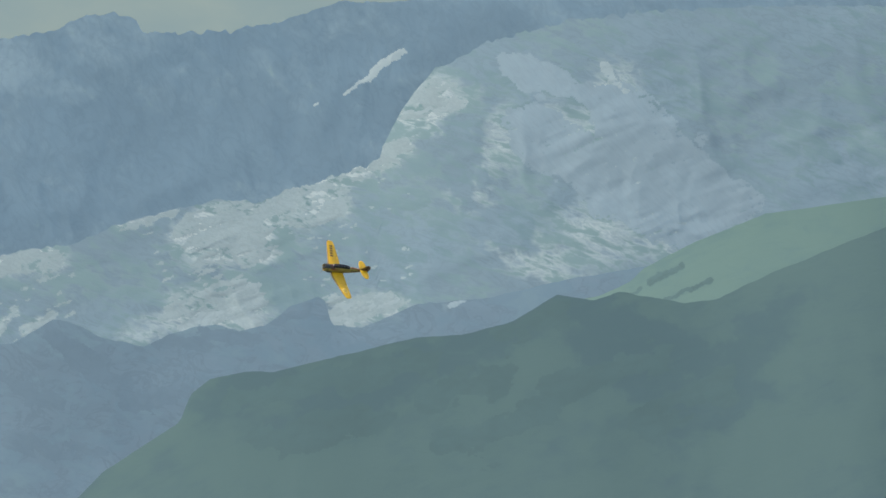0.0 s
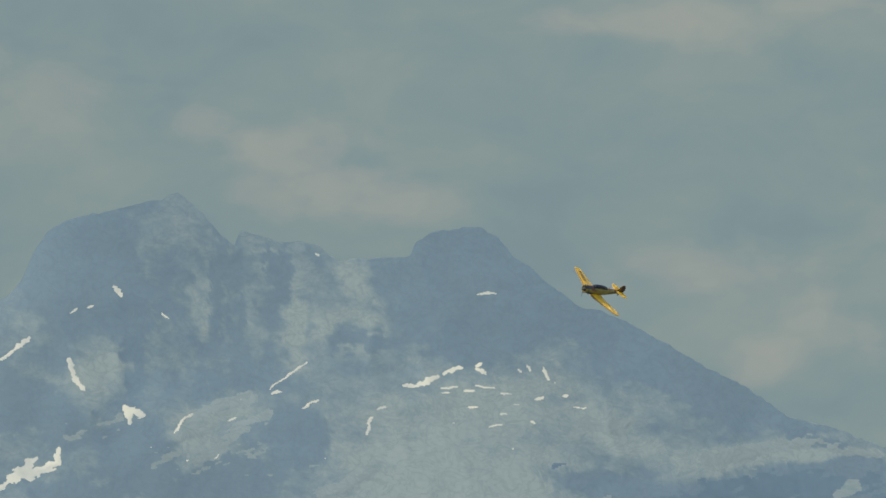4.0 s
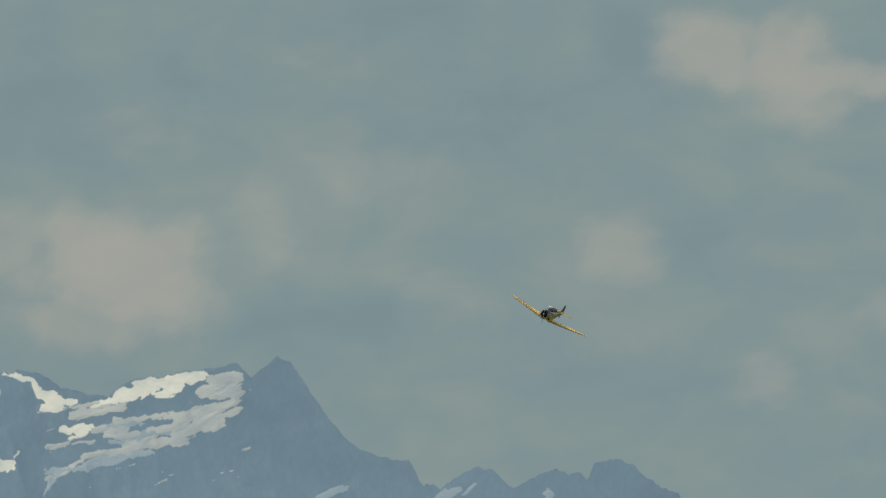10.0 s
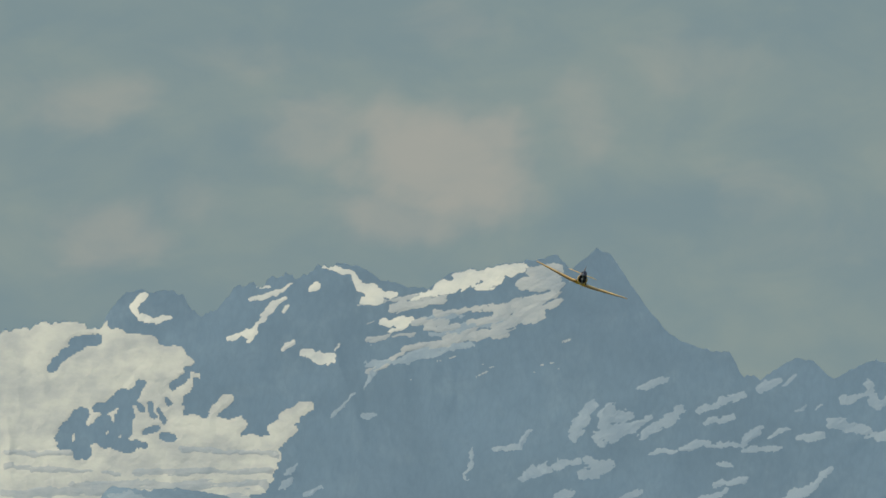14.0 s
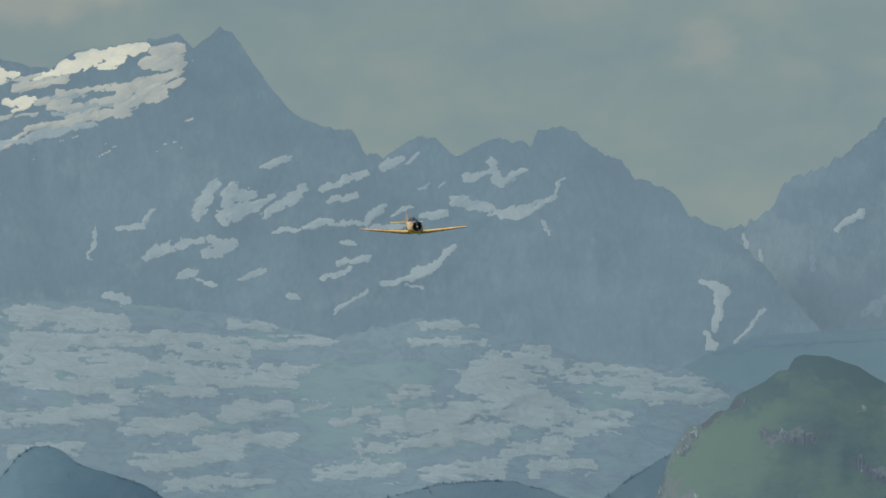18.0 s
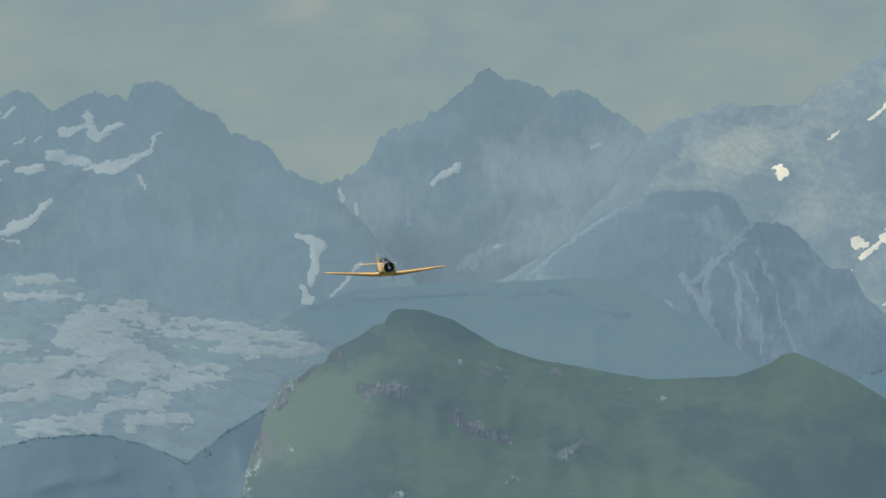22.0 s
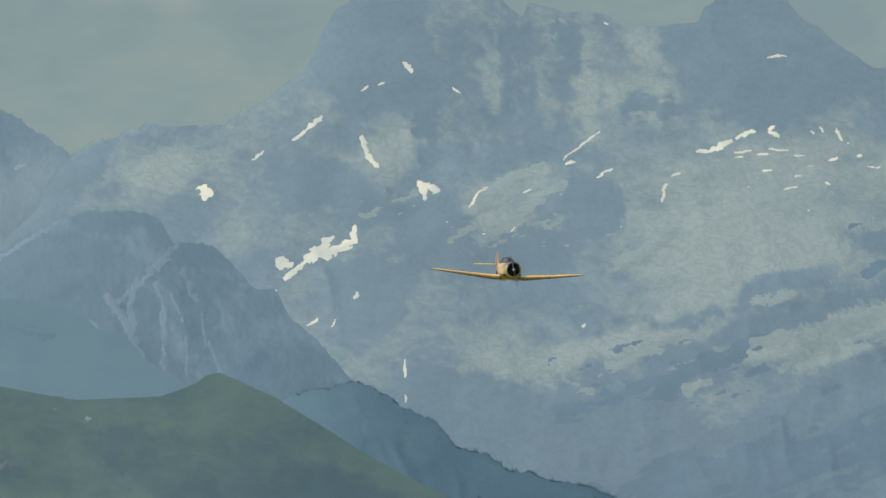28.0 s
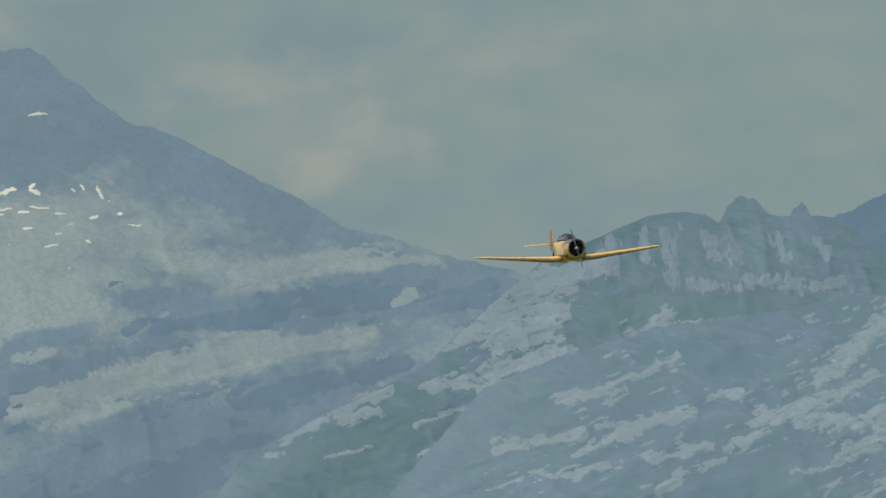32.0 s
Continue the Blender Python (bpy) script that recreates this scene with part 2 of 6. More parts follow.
        near = (az > min(a0, a1) - 3 * w) & (az < max(a0, a1) + 3 * w) & (el > min(e0, e1) - 3 * w) & (el < max(e0, e1) + 3 * w)
        if not near.any():
            continue
        px, py, dx, dy = az[near] - a0, el[near] - e0, a1 - a0, e1 - e0
        s = np.clip((px * dx + py * dy) / (dx * dx + dy * dy + 1e-12), 0, 1)
        away = ((px - s * dx) ** 2 + (py - s * dy) ** 2) / (w * (1 - taper + taper * np.sin(np.pi * s) ** 0.7)) ** 2
        field[near] = np.maximum(field[near], np.exp(-0.6 * away) if soft else np.clip(1.0 - 0.5 * away, 0, 1))
    return field


def grid_mesh(name, points, rows, columns, material, cover=None, split=None):
    mesh = bpy.data.meshes.new(name)
    k = np.arange(rows * columns).reshape(rows, columns)
    quads = np.stack([k[:-1, :-1], k[1:, :-1], k[1:, 1:], k[:-1, 1:]], -1)
    quads = (quads if split is None else np.delete(quads, split, 0)).reshape(-1, 4)
    mesh.vertices.add(len(points))
    mesh.vertices.foreach_set("co", points.astype(np.float32).ravel())
    mesh.loops.add(quads.size)
    mesh.loops.foreach_set("vertex_index", quads.astype(np.int32).ravel())
    mesh.polygons.add(len(quads))
    mesh.polygons.foreach_set("loop_start", np.arange(0, quads.size, 4, dtype=np.int32))
    mesh.update(calc_edges=True)
    mesh.polygons.foreach_set("use_smooth", np.ones(len(quads), dtype=bool))
    if cover is not None:
        layer = mesh.color_attributes.new("cover", "FLOAT_COLOR", "POINT")
        layer.data.foreach_set("color", cover.astype(np.float32).ravel())
    mesh.materials.append(material)
    return mesh


def islands(full):
    """The cells of each connected patch of a grid."""
    left, found = {(int(i), int(j)) for i, j in np.argwhere(full)}, []
    for start in sorted(left):
        if start not in left:
            continue
        left.discard(start)
        cells, edge = [start], [start]
        while edge:
            i, j = edge.pop()
            for cell in ((i + 1, j), (i - 1, j), (i, j + 1), (i, j - 1)):
                if cell in left:
                    left.discard(cell)
                    cells.append(cell)
                    edge.append(cell)
        found.append(np.array(cells))
    return found


def clusters(rows):
    """One number for all the lines that touch each other."""
    mark = list(range(len(rows)))
    for i, p in enumerate(rows):
        for j, q in enumerate(rows[:i]):
            gap = min(math.hypot(p[a] - q[b], p[a + 1] - q[b + 1]) for a in (0, 2) for b in (0, 2))
            if gap < 0.6 * (p[4] + q[4]) and mark[i] != mark[j]:
                mark = [mark[j] if m == mark[i] else m for m in mark]
    return mark


class Mountain:
    """A mountain whose crest runs through peaks and saddles (azimuth, elevation), with gullied slopes down to the valley and a far side.
    slope: metres that it comes nearer for each metre it drops. relief: metres of ribs and gullies, gully degrees wide."""

    def __init__(self, name, label, category, crest, distance, slope, material, seed, low=2.9, relief=1.7, gully=0.15, jag=0.006,
                 pale=(), bands=(), shade_spots=(), cracks=(), grass=(), base=(0.3, 0.0), step=0.0068, back=160.0, ends=1.2, strata=0.0, dip=0.0, teeth=0.0, turn=0.75):
        self.distance, self.slope, self.seed, self.relief, self.gully, self.strata, self.dip = distance, slope, seed, relief, gully, strata, dip
        ca, ce = np.array(crest).T
        az = np.arange(ca[0] - ends, ca[-1] + ends, step)
        top = np.interp(az, ca, ce) - 1.1 * np.maximum(np.maximum(ca[0] - az, az - ca[-1]), 0)
        keep = top > low - 0.35
        az, top = az[keep], top[keep]
        top = top + jag * (fbm(az / 0.045, az * 0 + seed, 4, seed, 0.7) - 0.5) * 2
        top = top + teeth * (fbm(az / 0.03, az * 0 + seed, 3, seed + 5, 0.6, True) - 0.6) * fbm(az / 0.4, az * 0 + 3, 2, seed + 8) * 2
        # the face leans back as one broad plane, so that peaks stand behind saddles
        wide = np.hanning(2 * int(0.5 / step) + 1)
        broad = np.convolve(np.pad(top, len(wide) // 2, mode="edge"), wide / wide.sum(), mode="valid")
        near = np.hanning(2 * int(0.09 / step) + 1)
        self.smooth = np.convolve(np.pad(top, len(near) // 2, mode="edge"), near / near.sum(), mode="valid")
        self.az, self.top, self.broad = az, top, turn * broad + (1 - turn) * top.mean()
        lower = min(low, top.min() - 0.1)
        rows = int((top.max() - lower) / step * 0.50)
        el = top[None] + (lower - top[None]) * np.linspace(0, 1, rows)[:, None] ** 1.2
        foot = np.linspace(1, 0, 7)[1:, None] * np.ones_like(top)[None] * lower
        el = np.concatenate([el, foot])
        d = self.face(np.repeat(az[None], len(el), 0), el)
        # the far side falls away behind the crest
        falls = ((0.45, 1.0), (0.22, 0.55), (0.06, 0.2))
        falls += ((0.0, 0.0),)
        el = np.concatenate([np.array([top * (1 - fall) for fall, far in falls]), el])
        d = np.concatenate([np.array([np.minimum(d[0] + back * far, 4930.0) for fall, far in falls]), d])
        a2 = np.repeat(az[None], len(el), 0)
        points = self.place(a2, el, d)
        points[-len(az):, 2] = 0.0
        cover = np.ones((*a2.shape, 4))
        blot = fbm(a2 / 0.18, el / 0.10, 6, seed + 31, 0.62) - 0.5
        # pale cover is bare rock tone with sunlit patches painted in
        light = base[0] + 0.8 * blot + 0.42 * spots(a2, el, pale, 0.10, 0.08) + 0.75 * strokes(a2, el, bands, 0.04, 0.05, True)
        # cracks and flutes of the cliff darken the colour only
        light = light - 0.22 * strokes(a2, el, cracks, 0.03, 0.05, True)
        # shade on the slopes is painted in by lowering the pale cover
        if len(shade_spots):
            light = light - 0.95 * spots(a2, el, shade_spots, 0.12)
        cover[..., 0] = 0
        cover[..., 1] = np.clip(light, 0, 1)
        turf = spots(a2, el, grass)
        cover[..., 2] = np.clip(np.maximum(turf, base[1] + 0.9 * blot) if base[1] > 0 else turf, 0, 1)
        self.ob = tagged(new(name, grid_mesh(name, points, *a2.shape, material, cover.reshape(-1, 4), 3)), label, category)

    def face(self, az, el):
        """The distance of the slope towards the camera, at an azimuth and elevation."""
        broad = np.interp(az, self.az, self.broad)
        drop, down = (np.radians(h - el) * self.distance for h in (np.interp(az, self.az, self.smooth), broad))
        g, seed = self.gully, self.seed
        warp = fbm(az / 0.3, el / 0.3, 3, seed + 50) * 0.5
        ribs = fbm((az + 0.35 * el) / g + warp * 2.4, (el - 0.2 * az) / (g * 1.25) + warp * 2, 6, seed + 3, 0.45, True)
        lumps = fbm(az / (g * 6), el / (g * 6), 2, seed + 9)
        ledge = fbm(az / 0.16 + warp * 3, (el - az * self.dip) / 0.035 + warp * 3, 4, seed + 21, 0.6) - 0.5
        fade = 1 - np.exp(-np.maximum(drop, 0) / 7.0)
        return np.clip(self.distance - self.slope * down - fade * (self.relief * (ribs - 0.6) + self.relief * 5 * (lumps - 0.5) + self.strata * ledge), 1500.0, 4915.0)

    def place(self, az, el, d):
        r = np.radians(az)
        return np.stack([d * np.sin(r), d * np.cos(r), np.maximum(EYE.z + d * np.tan(np.radians(el)), 0.0)], -1).reshape(-1, 3)

    def lay(self, name, rows, material, proud=0.12, ragged=0.5, rough=0.02, grain=0.03, label="", holes=(), fine=0.0032, bumpy=0.0, lean=20.0, grow=1.1, streak=(0.05, 0.02), most=60, taper=0.0):
        """Patches that lie on the slope, each a part of its own: rows of patch number and line, or of lines alone. The smallest chips are one part."""
        rows = rows if len(rows[0]) == 6 else [(k, *row) for k, row in zip(clusters(rows), rows)]
        c, s = math.cos(radians(lean)), math.sin(radians(lean))
        pieces = []
        for k in sorted({row[0] for row in rows}):
            lines = [(*row[1:5], row[5] * grow) for row in rows if row[0] == k]
            w = max(line[4] for line in lines)
            cell = fine if w < 0.03 else fine * 1.5
            a0, a1 = min(min(p[0], p[2]) for p in lines) - 1.6 * w, max(max(p[0], p[2]) for p in lines) + 1.6 * w
            e0, e1 = min(min(p[1], p[3]) for p in lines) - 1.6 * w, max(max(p[1], p[3]) for p in lines) + 1.6 * w
            az, el = np.meshgrid(np.arange(a0, a1, cell), np.arange(e0, e1, cell))
            size = min(1.0, w / 0.006)
            field = strokes(az, el, lines, rough * size, grain, taper=taper) + ragged * size * (fbm((az * c + el * s) / streak[0], (el * c - az * s) / streak[1], 5, self.seed + k, 0.62) - 0.5)
            if len(holes):
                field = field - 1.1 * strokes(az, el, holes, 0.014, 0.02)
            field[el > np.interp(az, self.az, self.top) - 0.002] = 0
            full = (field[:-1, :-1] + field[1:, :-1] + field[:-1, 1:] + field[1:, 1:]) > 2.0
            d = self.face(az, el) - proud * np.clip((field - 0.4) * 1.5, 0.3, 1) - bumpy * fbm(az / 0.02, el / 0.012, 4, self.seed + k, 0.6, True)
            points = self.place(az, el, d)
            for cells in islands(full):
                n = cells[:, 0] * az.shape[1] + cells[:, 1]
                quads = np.stack([n, n + 1, n + 1 + az.shape[1], n + az.shape[1]], -1)
                used, quads = np.unique(quads, return_inverse=True)
                pieces.append((points[used], quads.reshape(-1, 4)))
        pieces.sort(key=lambda piece: -len(piece[1]))
        large = [p for p in pieces[:most] if len(p[1]) >= 6]
        small = [p for p in pieces[len(large):] if len(p[1]) >= 2]
        if small:
            first = np.cumsum([0] + [len(p[0]) for p in small])
            chips = (np.concatenate([p[0] for p in small]), np.concatenate([p[1] + f for p, f in zip(small, first)]))
        for k, (points, quads) in enumerate(large + ([chips] if small else [])):
            mesh = bpy.data.meshes.new(name)
            mesh.from_pydata(points.tolist(), [], quads.tolist())
            mesh.polygons.foreach_set("use_smooth", np.ones(len(mesh.polygons), dtype=bool))
            mesh.materials.append(material)
            ob = new(name if k < len(large) else name + "_rubble", mesh)
            ob.parent = self.ob
            if k < len(large):
                tagged(ob, label)
            else:
                tagged(ob, "small scattered bits, too many to count", kind="stuff")


def conifers(mountain, a0, a1, count, seed):
    """Spruces along the crest of a ridge and scattered below it."""
    dice = random.Random(seed)
    points, faces = [], []
    for k in range(count):
        a = a0 + (a1 - a0) * dice.random()
        e = float(np.interp(a, mountain.az, mountain.top)) - (0.004 if k % 8 else 0.25 * dice.random() ** 2)
        foot = mountain.place(np.array([a]), np.array([e]), mountain.face(np.array([a]), np.array([e])))[0]
        tall = dice.uniform(0.35, 1.0) * (0.6 + 0.6 * dice.random() ** 3)
        for tier in range(3):
            base, top, wide = tall * (0.05 + 0.28 * tier), tall * (0.45 + 0.28 * tier), tall * (0.22 - 0.055 * tier)
            first, turn = len(points), dice.random()
            for j in range(7):
                w = wide * dice.uniform(0.75, 1.2)
                g = 2 * math.pi * (j + turn) / 7
                points.append((foot[0] + w * math.cos(g), foot[1] + w * math.sin(g), foot[2] + base * dice.uniform(0.7, 1.1)))
            points.append((foot[0], foot[1], foot[2] + top))
            faces += [(first + j, first + (j + 1) % 7, first + 7) for j in range(7)]
    mesh = bpy.data.meshes.new("conifer_wood")
    mesh.from_pydata(points, [], faces)
    mesh.materials.append(spruce)
    ob = new("conifer_wood", mesh)
    ob.parent = mountain.ob
    tagged(ob, "dark spruce trees along the ridge", kind="stuff")


# ---- the land ----
def valley_floor():
    bm = bmesh.new()
    bmesh.ops.create_circle(bm, cap_ends=True, segments=96, radius=4990)
    mesh = bpy.data.meshes.new("ground")
    bm.to_mesh(mesh)
    n = Nodes("valley_meadow")
    n.set(Base_Color=n.mix(n.noise(0.01, 6.0), (0.05, 0.09, 0.03), (0.13, 0.15, 0.07)), Roughness=0.95)
    mesh.materials.append(n.mat)
    tagged(new("ground", mesh), "green valley floor of mown meadows", "ground", kind="structure")


def clouds_and_sky():
    """A sheet of broken cloud far behind the mountains: heaps with billowing rims on a grey layer."""
    a, e = np.meshgrid(np.arange(-9, 9.01, 0.022), np.concatenate([np.arange(-0.3, 3.0, 0.3), np.arange(3.0, 7.5, 0.018), np.arange(7.5, 11.0, 0.3)]))
    r, h = np.radians(a), np.radians(e)
    points = np.stack([4960 * np.sin(r) * np.cos(h), 4960 * np.cos(r) * np.cos(h), EYE.z + 4960 * np.sin(h)], -1).reshape(-1, 3)
    bulge = fbm(a / 0.16, e / 0.12, 5, 401, 0.55)
    wa, we = a + 0.16 * (fbm(a / 0.3, e / 0.22, 5, 411, 0.6) - 0.5), e + 0.11 * (fbm(a / 0.3 + 50, e / 0.22, 5, 421, 0.6) - 0.5)
    thick = np.zeros_like(a)
    for ca, ce, ra, re, full in CLOUDS:
        near = np.sqrt(((wa - ca) / ra) ** 2 + ((we - ce) / re) ** 2 + 1e-9) + 0.9 * (bulge - 0.5)
        heap = np.clip((1.45 - near) / 1.0, 0, 1)
        thick = np.maximum(thick, full * (0.45 * heap + 0.55 * heap * heap * (3 - 2 * heap)))
    cover = np.stack([thick, bulge, np.zeros_like(a), np.ones_like(a)], -1).reshape(-1, 4)
    n = Nodes("cloud_sheet")
    layer = n.node("Attribute")
    layer.attribute_name = "cover"
    parts = n.node("SeparateColor", Color=layer.outputs["Color"])
    soft = n.noise(1.0, 6.0, 0.56, n.squash(0.030, 0.030, 0.052), 0.35)
    wide = n.noise(1.0, 3.0, 0.5, n.squash(0.008, 0.008, 0.030))
    mass = n.math("ADD", n.math("MULTIPLY", n.math("SUBTRACT", soft, 0.5), 1.6), n.math("MULTIPLY", n.math("SUBTRACT", wide, 0.5), 1.4))
    lit = n.ramp(n.math("ADD", n.math("MULTIPLY", parts.outputs[0], 0.85), n.math("MULTIPLY", mass, 0.42)), 0.0, 1.05)
    grey = n.mix(n.ramp(mass, -0.5, 0.5), (0.0700, 0.0970, 0.1040), (0.0870, 0.1100, 0.1060))
    tone = n.mix(lit, grey, (0.1265, 0.1295, 0.1170))
    glow = n.node("Emission", Color=tone, Strength=1.0)
    n.tree.links.new(glow.outputs[0], n.out.inputs["Surface"])
    ob = new("backdrop", grid_mesh("backdrop", points, *a.shape, n.mat, cover))
    tagged(ob, "grey overcast sky with soft beige broken clouds", "sky", kind="structure")


# azimuth, elevation, half sizes, brightness
CLOUDS = [
    (-5.069, 5.254, 0.253, 0.202, 1.0), (-5.475, 5.338, 0.185, 0.101, 0.55), (-4.917, 5.373, 0.118, 0.084, 0.85), (-5.187, 5.102, 0.236, 0.084, 0.7), (-4.613, 5.39, 0.118, 0.152, 0.4),
    (-6.135, 5.437, 0.219, 0.101, 0.5), (-6.084, 5.016, 0.202, 0.101, 0.6), (-5.813, 5.152, 0.101, 0.067, 0.35), (-3.632, 5.325, 0.101, 0.101, 0.6), (-4.122, 5.172, 0.202, 0.084, 0.3),
    (-4.292, 5.576, 0.219, 0.101, 0.3), (-5.645, 5.59, 0.202, 0.067, 0.3), (-3.359, 5.933, 0.185, 0.118, 0.9), (-3.071, 5.901, 0.152, 0.135, 0.95), (-3.104, 5.766, 0.101, 0.067, 0.6),
    (-3.574, 5.308, 0.135, 0.101, 0.6)]
CLOUDS += [
    (-5.049, 5.685, 0.185, 0.084, 0.4), (-4.424, 5.891, 0.202, 0.067, 0.35), (-4.354, 5.521, 0.101, 0.067, 0.3), (-4.59, 5.368, 0.084, 0.101, 0.35), (-3.826, 5.036, 0.337, 0.101, 0.25),
    (-3.148, 4.923, 0.101, 0.084, 0.35), (-4.619, 5.396, 0.118, 0.101, 0.35), (-3.113, 4.942, 0.101, 0.084, 0.5), (-3.012, 5.768, 0.202, 0.067, 0.75), (-2.826, 5.819, 0.084, 0.042, 0.85),
    (-2.69, 5.212, 0.152, 0.101, 0.35), (-2.989, 5.848, 0.253, 0.076, 0.9), (-3.293, 5.863, 0.101, 0.051, 0.85), (-2.752, 5.85, 0.067, 0.051, 0.75), (-1.935, 5.25, 0.404, 0.219, 0.65),
    (-1.632, 5.488, 0.202, 0.084, 0.5)]
CLOUDS += [
    (-2.172, 5.315, 0.152, 0.101, 0.6), (-1.933, 5.048, 0.253, 0.084, 0.4), (-1.293, 5.39, 0.202, 0.135, 0.4), (-3.56, 5.305, 0.101, 0.118, 0.55), (-3.117, 4.937, 0.101, 0.067, 0.45),
    (-2.679, 5.21, 0.084, 0.067, 0.3), (-2.024, 5.772, 0.084, 0.051, 0.35), (-1.128, 5.863, 0.084, 0.051, 0.65), (-1.685, 5.69, 0.118, 0.042, 0.3), (-2.608, 4.823, 0.421, 0.101, 0.25),
    (-0.591, 5.238, 0.202, 0.076, 0.6), (-0.385, 5.125, 0.202, 0.084, 0.65), (-0.88, 5.281, 0.101, 0.067, 0.5), (-0.621, 5.102, 0.152, 0.067, 0.45), (-0.198, 5.095, 0.135, 0.067, 0.4),
    (-1.339, 5.405, 0.152, 0.084, 0.35)]
CLOUDS += [
    (0.465, 5.634, 0.337, 0.067, 0.6), (1.022, 5.681, 0.202, 0.042, 0.5), (0.828, 4.631, 0.152, 0.084, 0.5), (1.046, 4.721, 0.101, 0.067, 0.35), (0.645, 4.911, 0.286, 0.084, 0.5),
    (0.356, 4.848, 0.135, 0.067, 0.4), (0.843, 4.621, 0.118, 0.084, 0.65), (0.964, 4.771, 0.101, 0.101, 0.5), (1.407, 5.017, 0.337, 0.101, 0.3), (1.165, 4.7, 0.067, 0.067, 0.4)]
clouds_and_sky()
valley_floor()

MASSIF = [
    (-2.568, 4.105), (-2.509, 4.138), (-2.432, 4.184), (-2.365, 4.224), (-2.327, 4.285), (-2.279, 4.325), (-2.215, 4.385), (-2.187, 4.466),
    (-2.112, 4.536), (-2.054, 4.583), (-1.999, 4.597), (-1.901, 4.629), (-1.664, 4.622), (-1.613, 4.664), (-1.528, 4.706), (-1.459, 4.762)]
MASSIF += [
    (-1.444, 4.764), (-1.393, 4.822), (-1.361, 4.907), (-1.32, 4.967), (-1.262, 5.003), (-0.934, 5.086), (-0.891, 5.062), (-0.787, 4.955),
    (-0.761, 4.944), (-0.745, 4.981), (-0.635, 4.959), (-0.576, 4.96), (-0.516, 4.95), (-0.456, 4.904), (-0.236, 4.917), (-0.22, 4.96)]
MASSIF += [
    (-0.171, 4.995), (-0.027, 5.012), (0.016, 4.991), (0.076, 4.925), (0.119, 4.901), (0.163, 4.86), (0.283, 4.778), (0.342, 4.771),
    (0.419, 4.739), (0.625, 4.626), (0.745, 4.57), (0.83, 4.521), (0.908, 4.464), (1.02, 4.446), (1.207, 4.379), (1.411, 4.333)]
MASSIF += [
    (1.599, 4.261)]
MASSIF_PALE = [
    (0.055, 4.473, 0.27, 0.101, 0), (0.48, 4.364, 0.253, 0.061, -15), (0.786, 4.286, 0.236, 0.034, -10), (-0.034, 4.326, 0.388, 0.185, 0),
    (0.166, 4.038, 0.202, 0.04, 12), (-0.256, 4.109, 0.202, 0.101, 10), (-0.81, 4.402, 0.152, 0.067, 35), 
    (-0.866, 4.756, 0.025, 0.152, 0), (-0.57, 4.70, 0.03, 0.12, 0),
    (-0.416, 4.886, 0.061, 0.067, 0), (-1.164, 4.557, 0.084, 0.101, 0), (-1.85, 4.47, 0.12, 0.06, 40),
    (0.633, 4.094, 0.337, 0.04, 14), (0.057, 3.969, 0.185, 0.04, 10), (0.807, 4.353, 0.219, 0.034, 8),
    (-0.807, 3.864, 0.118, 0.101, 0), (-0.41, 4.70, 0.08, 0.05, 0)]
MASSIF_BANDS = [
    (0.158, 3.984, 0.498, 4.063, 0.0202), (0.498, 4.063, 0.769, 4.109, 0.0219), (0.769, 4.109, 0.989, 4.153, 0.0152),
    (-0.079, 3.937, 0.057, 3.969, 0.0185), (0.583, 4.129, 0.685, 4.152, 0.0202), (0.671, 4.338, 0.841, 4.361, 0.0152),
    (0.841, 4.361, 1.179, 4.364, 0.0067), (0.055, 3.884, 0.259, 3.948, 0.0135), (-0.654, 3.929, -0.315, 3.991, 0.0236),
    (-0.244, 4.192, 0.162, 4.22, 0.027), (1.059, 4.248, 1.101, 4.272, 0.0135), (-2.032, 3.994, -2.065, 4.061, 0.0101),
    (-1.93, 4.06, -1.914, 3.925, 0.0118), (-1.846, 4.042, -1.855, 3.907, 0.0101), (-2.083, 3.943, -2.066, 3.994, 0.0084),
    (-1.995, 4.33, -1.927, 4.338, 0.0067), (-0.341, 4.043, -0.137, 4.108, 0.0236), (-0.647, 3.911, -0.443, 3.977, 0.0202),
    (-1.956, 4.037, -1.926, 3.8, 0.0135)]
MASSIF_BANDS += [
    (-1.906, 4.019, -1.934, 3.834, 0.0101), (-1.837, 4.069, -1.831, 3.9, 0.0118), (-2.126, 4.005, -2.076, 3.904, 0.0135)]
MASSIF_CRACKS = [
    (-0.859, 4.891, -0.857, 4.487, 0.0118), (-0.754, 4.957, -0.749, 4.654, 0.0101), (-1.043, 4.826, -1.063, 4.523, 0.0152),
    (-0.637, 4.771, -0.666, 4.518, 0.0135), (-0.824, 4.739, -0.809, 4.52, 0.0101), (-0.23, 4.918, -0.198, 4.749, 0.0169),
    (-0.94, 4.926, -0.976, 4.724, 0.0101), (-1.161, 4.793, -1.112, 4.658, 0.0101), (-0.693, 4.35, -0.506, 4.415, 0.0169),
    (-0.761, 4.267, -0.737, 4.115, 0.0236), (-1.283, 4.441, -1.149, 4.321, 0.0202), (-0.392, 3.976, -0.223, 4.042, 0.0202),
    (-0.138, 4.041, 0.032, 4.14, 0.0202), (-1.862, 4.127, -1.83, 3.924, 0.0135), (-1.963, 4.094, -1.999, 3.959, 0.0135),
    (-1.069, 4.72, -1.047, 4.502, 0.0135), (-0.81, 4.862, -0.81, 4.524, 0.0118), (-0.766, 4.93, -0.756, 4.728, 0.0118),
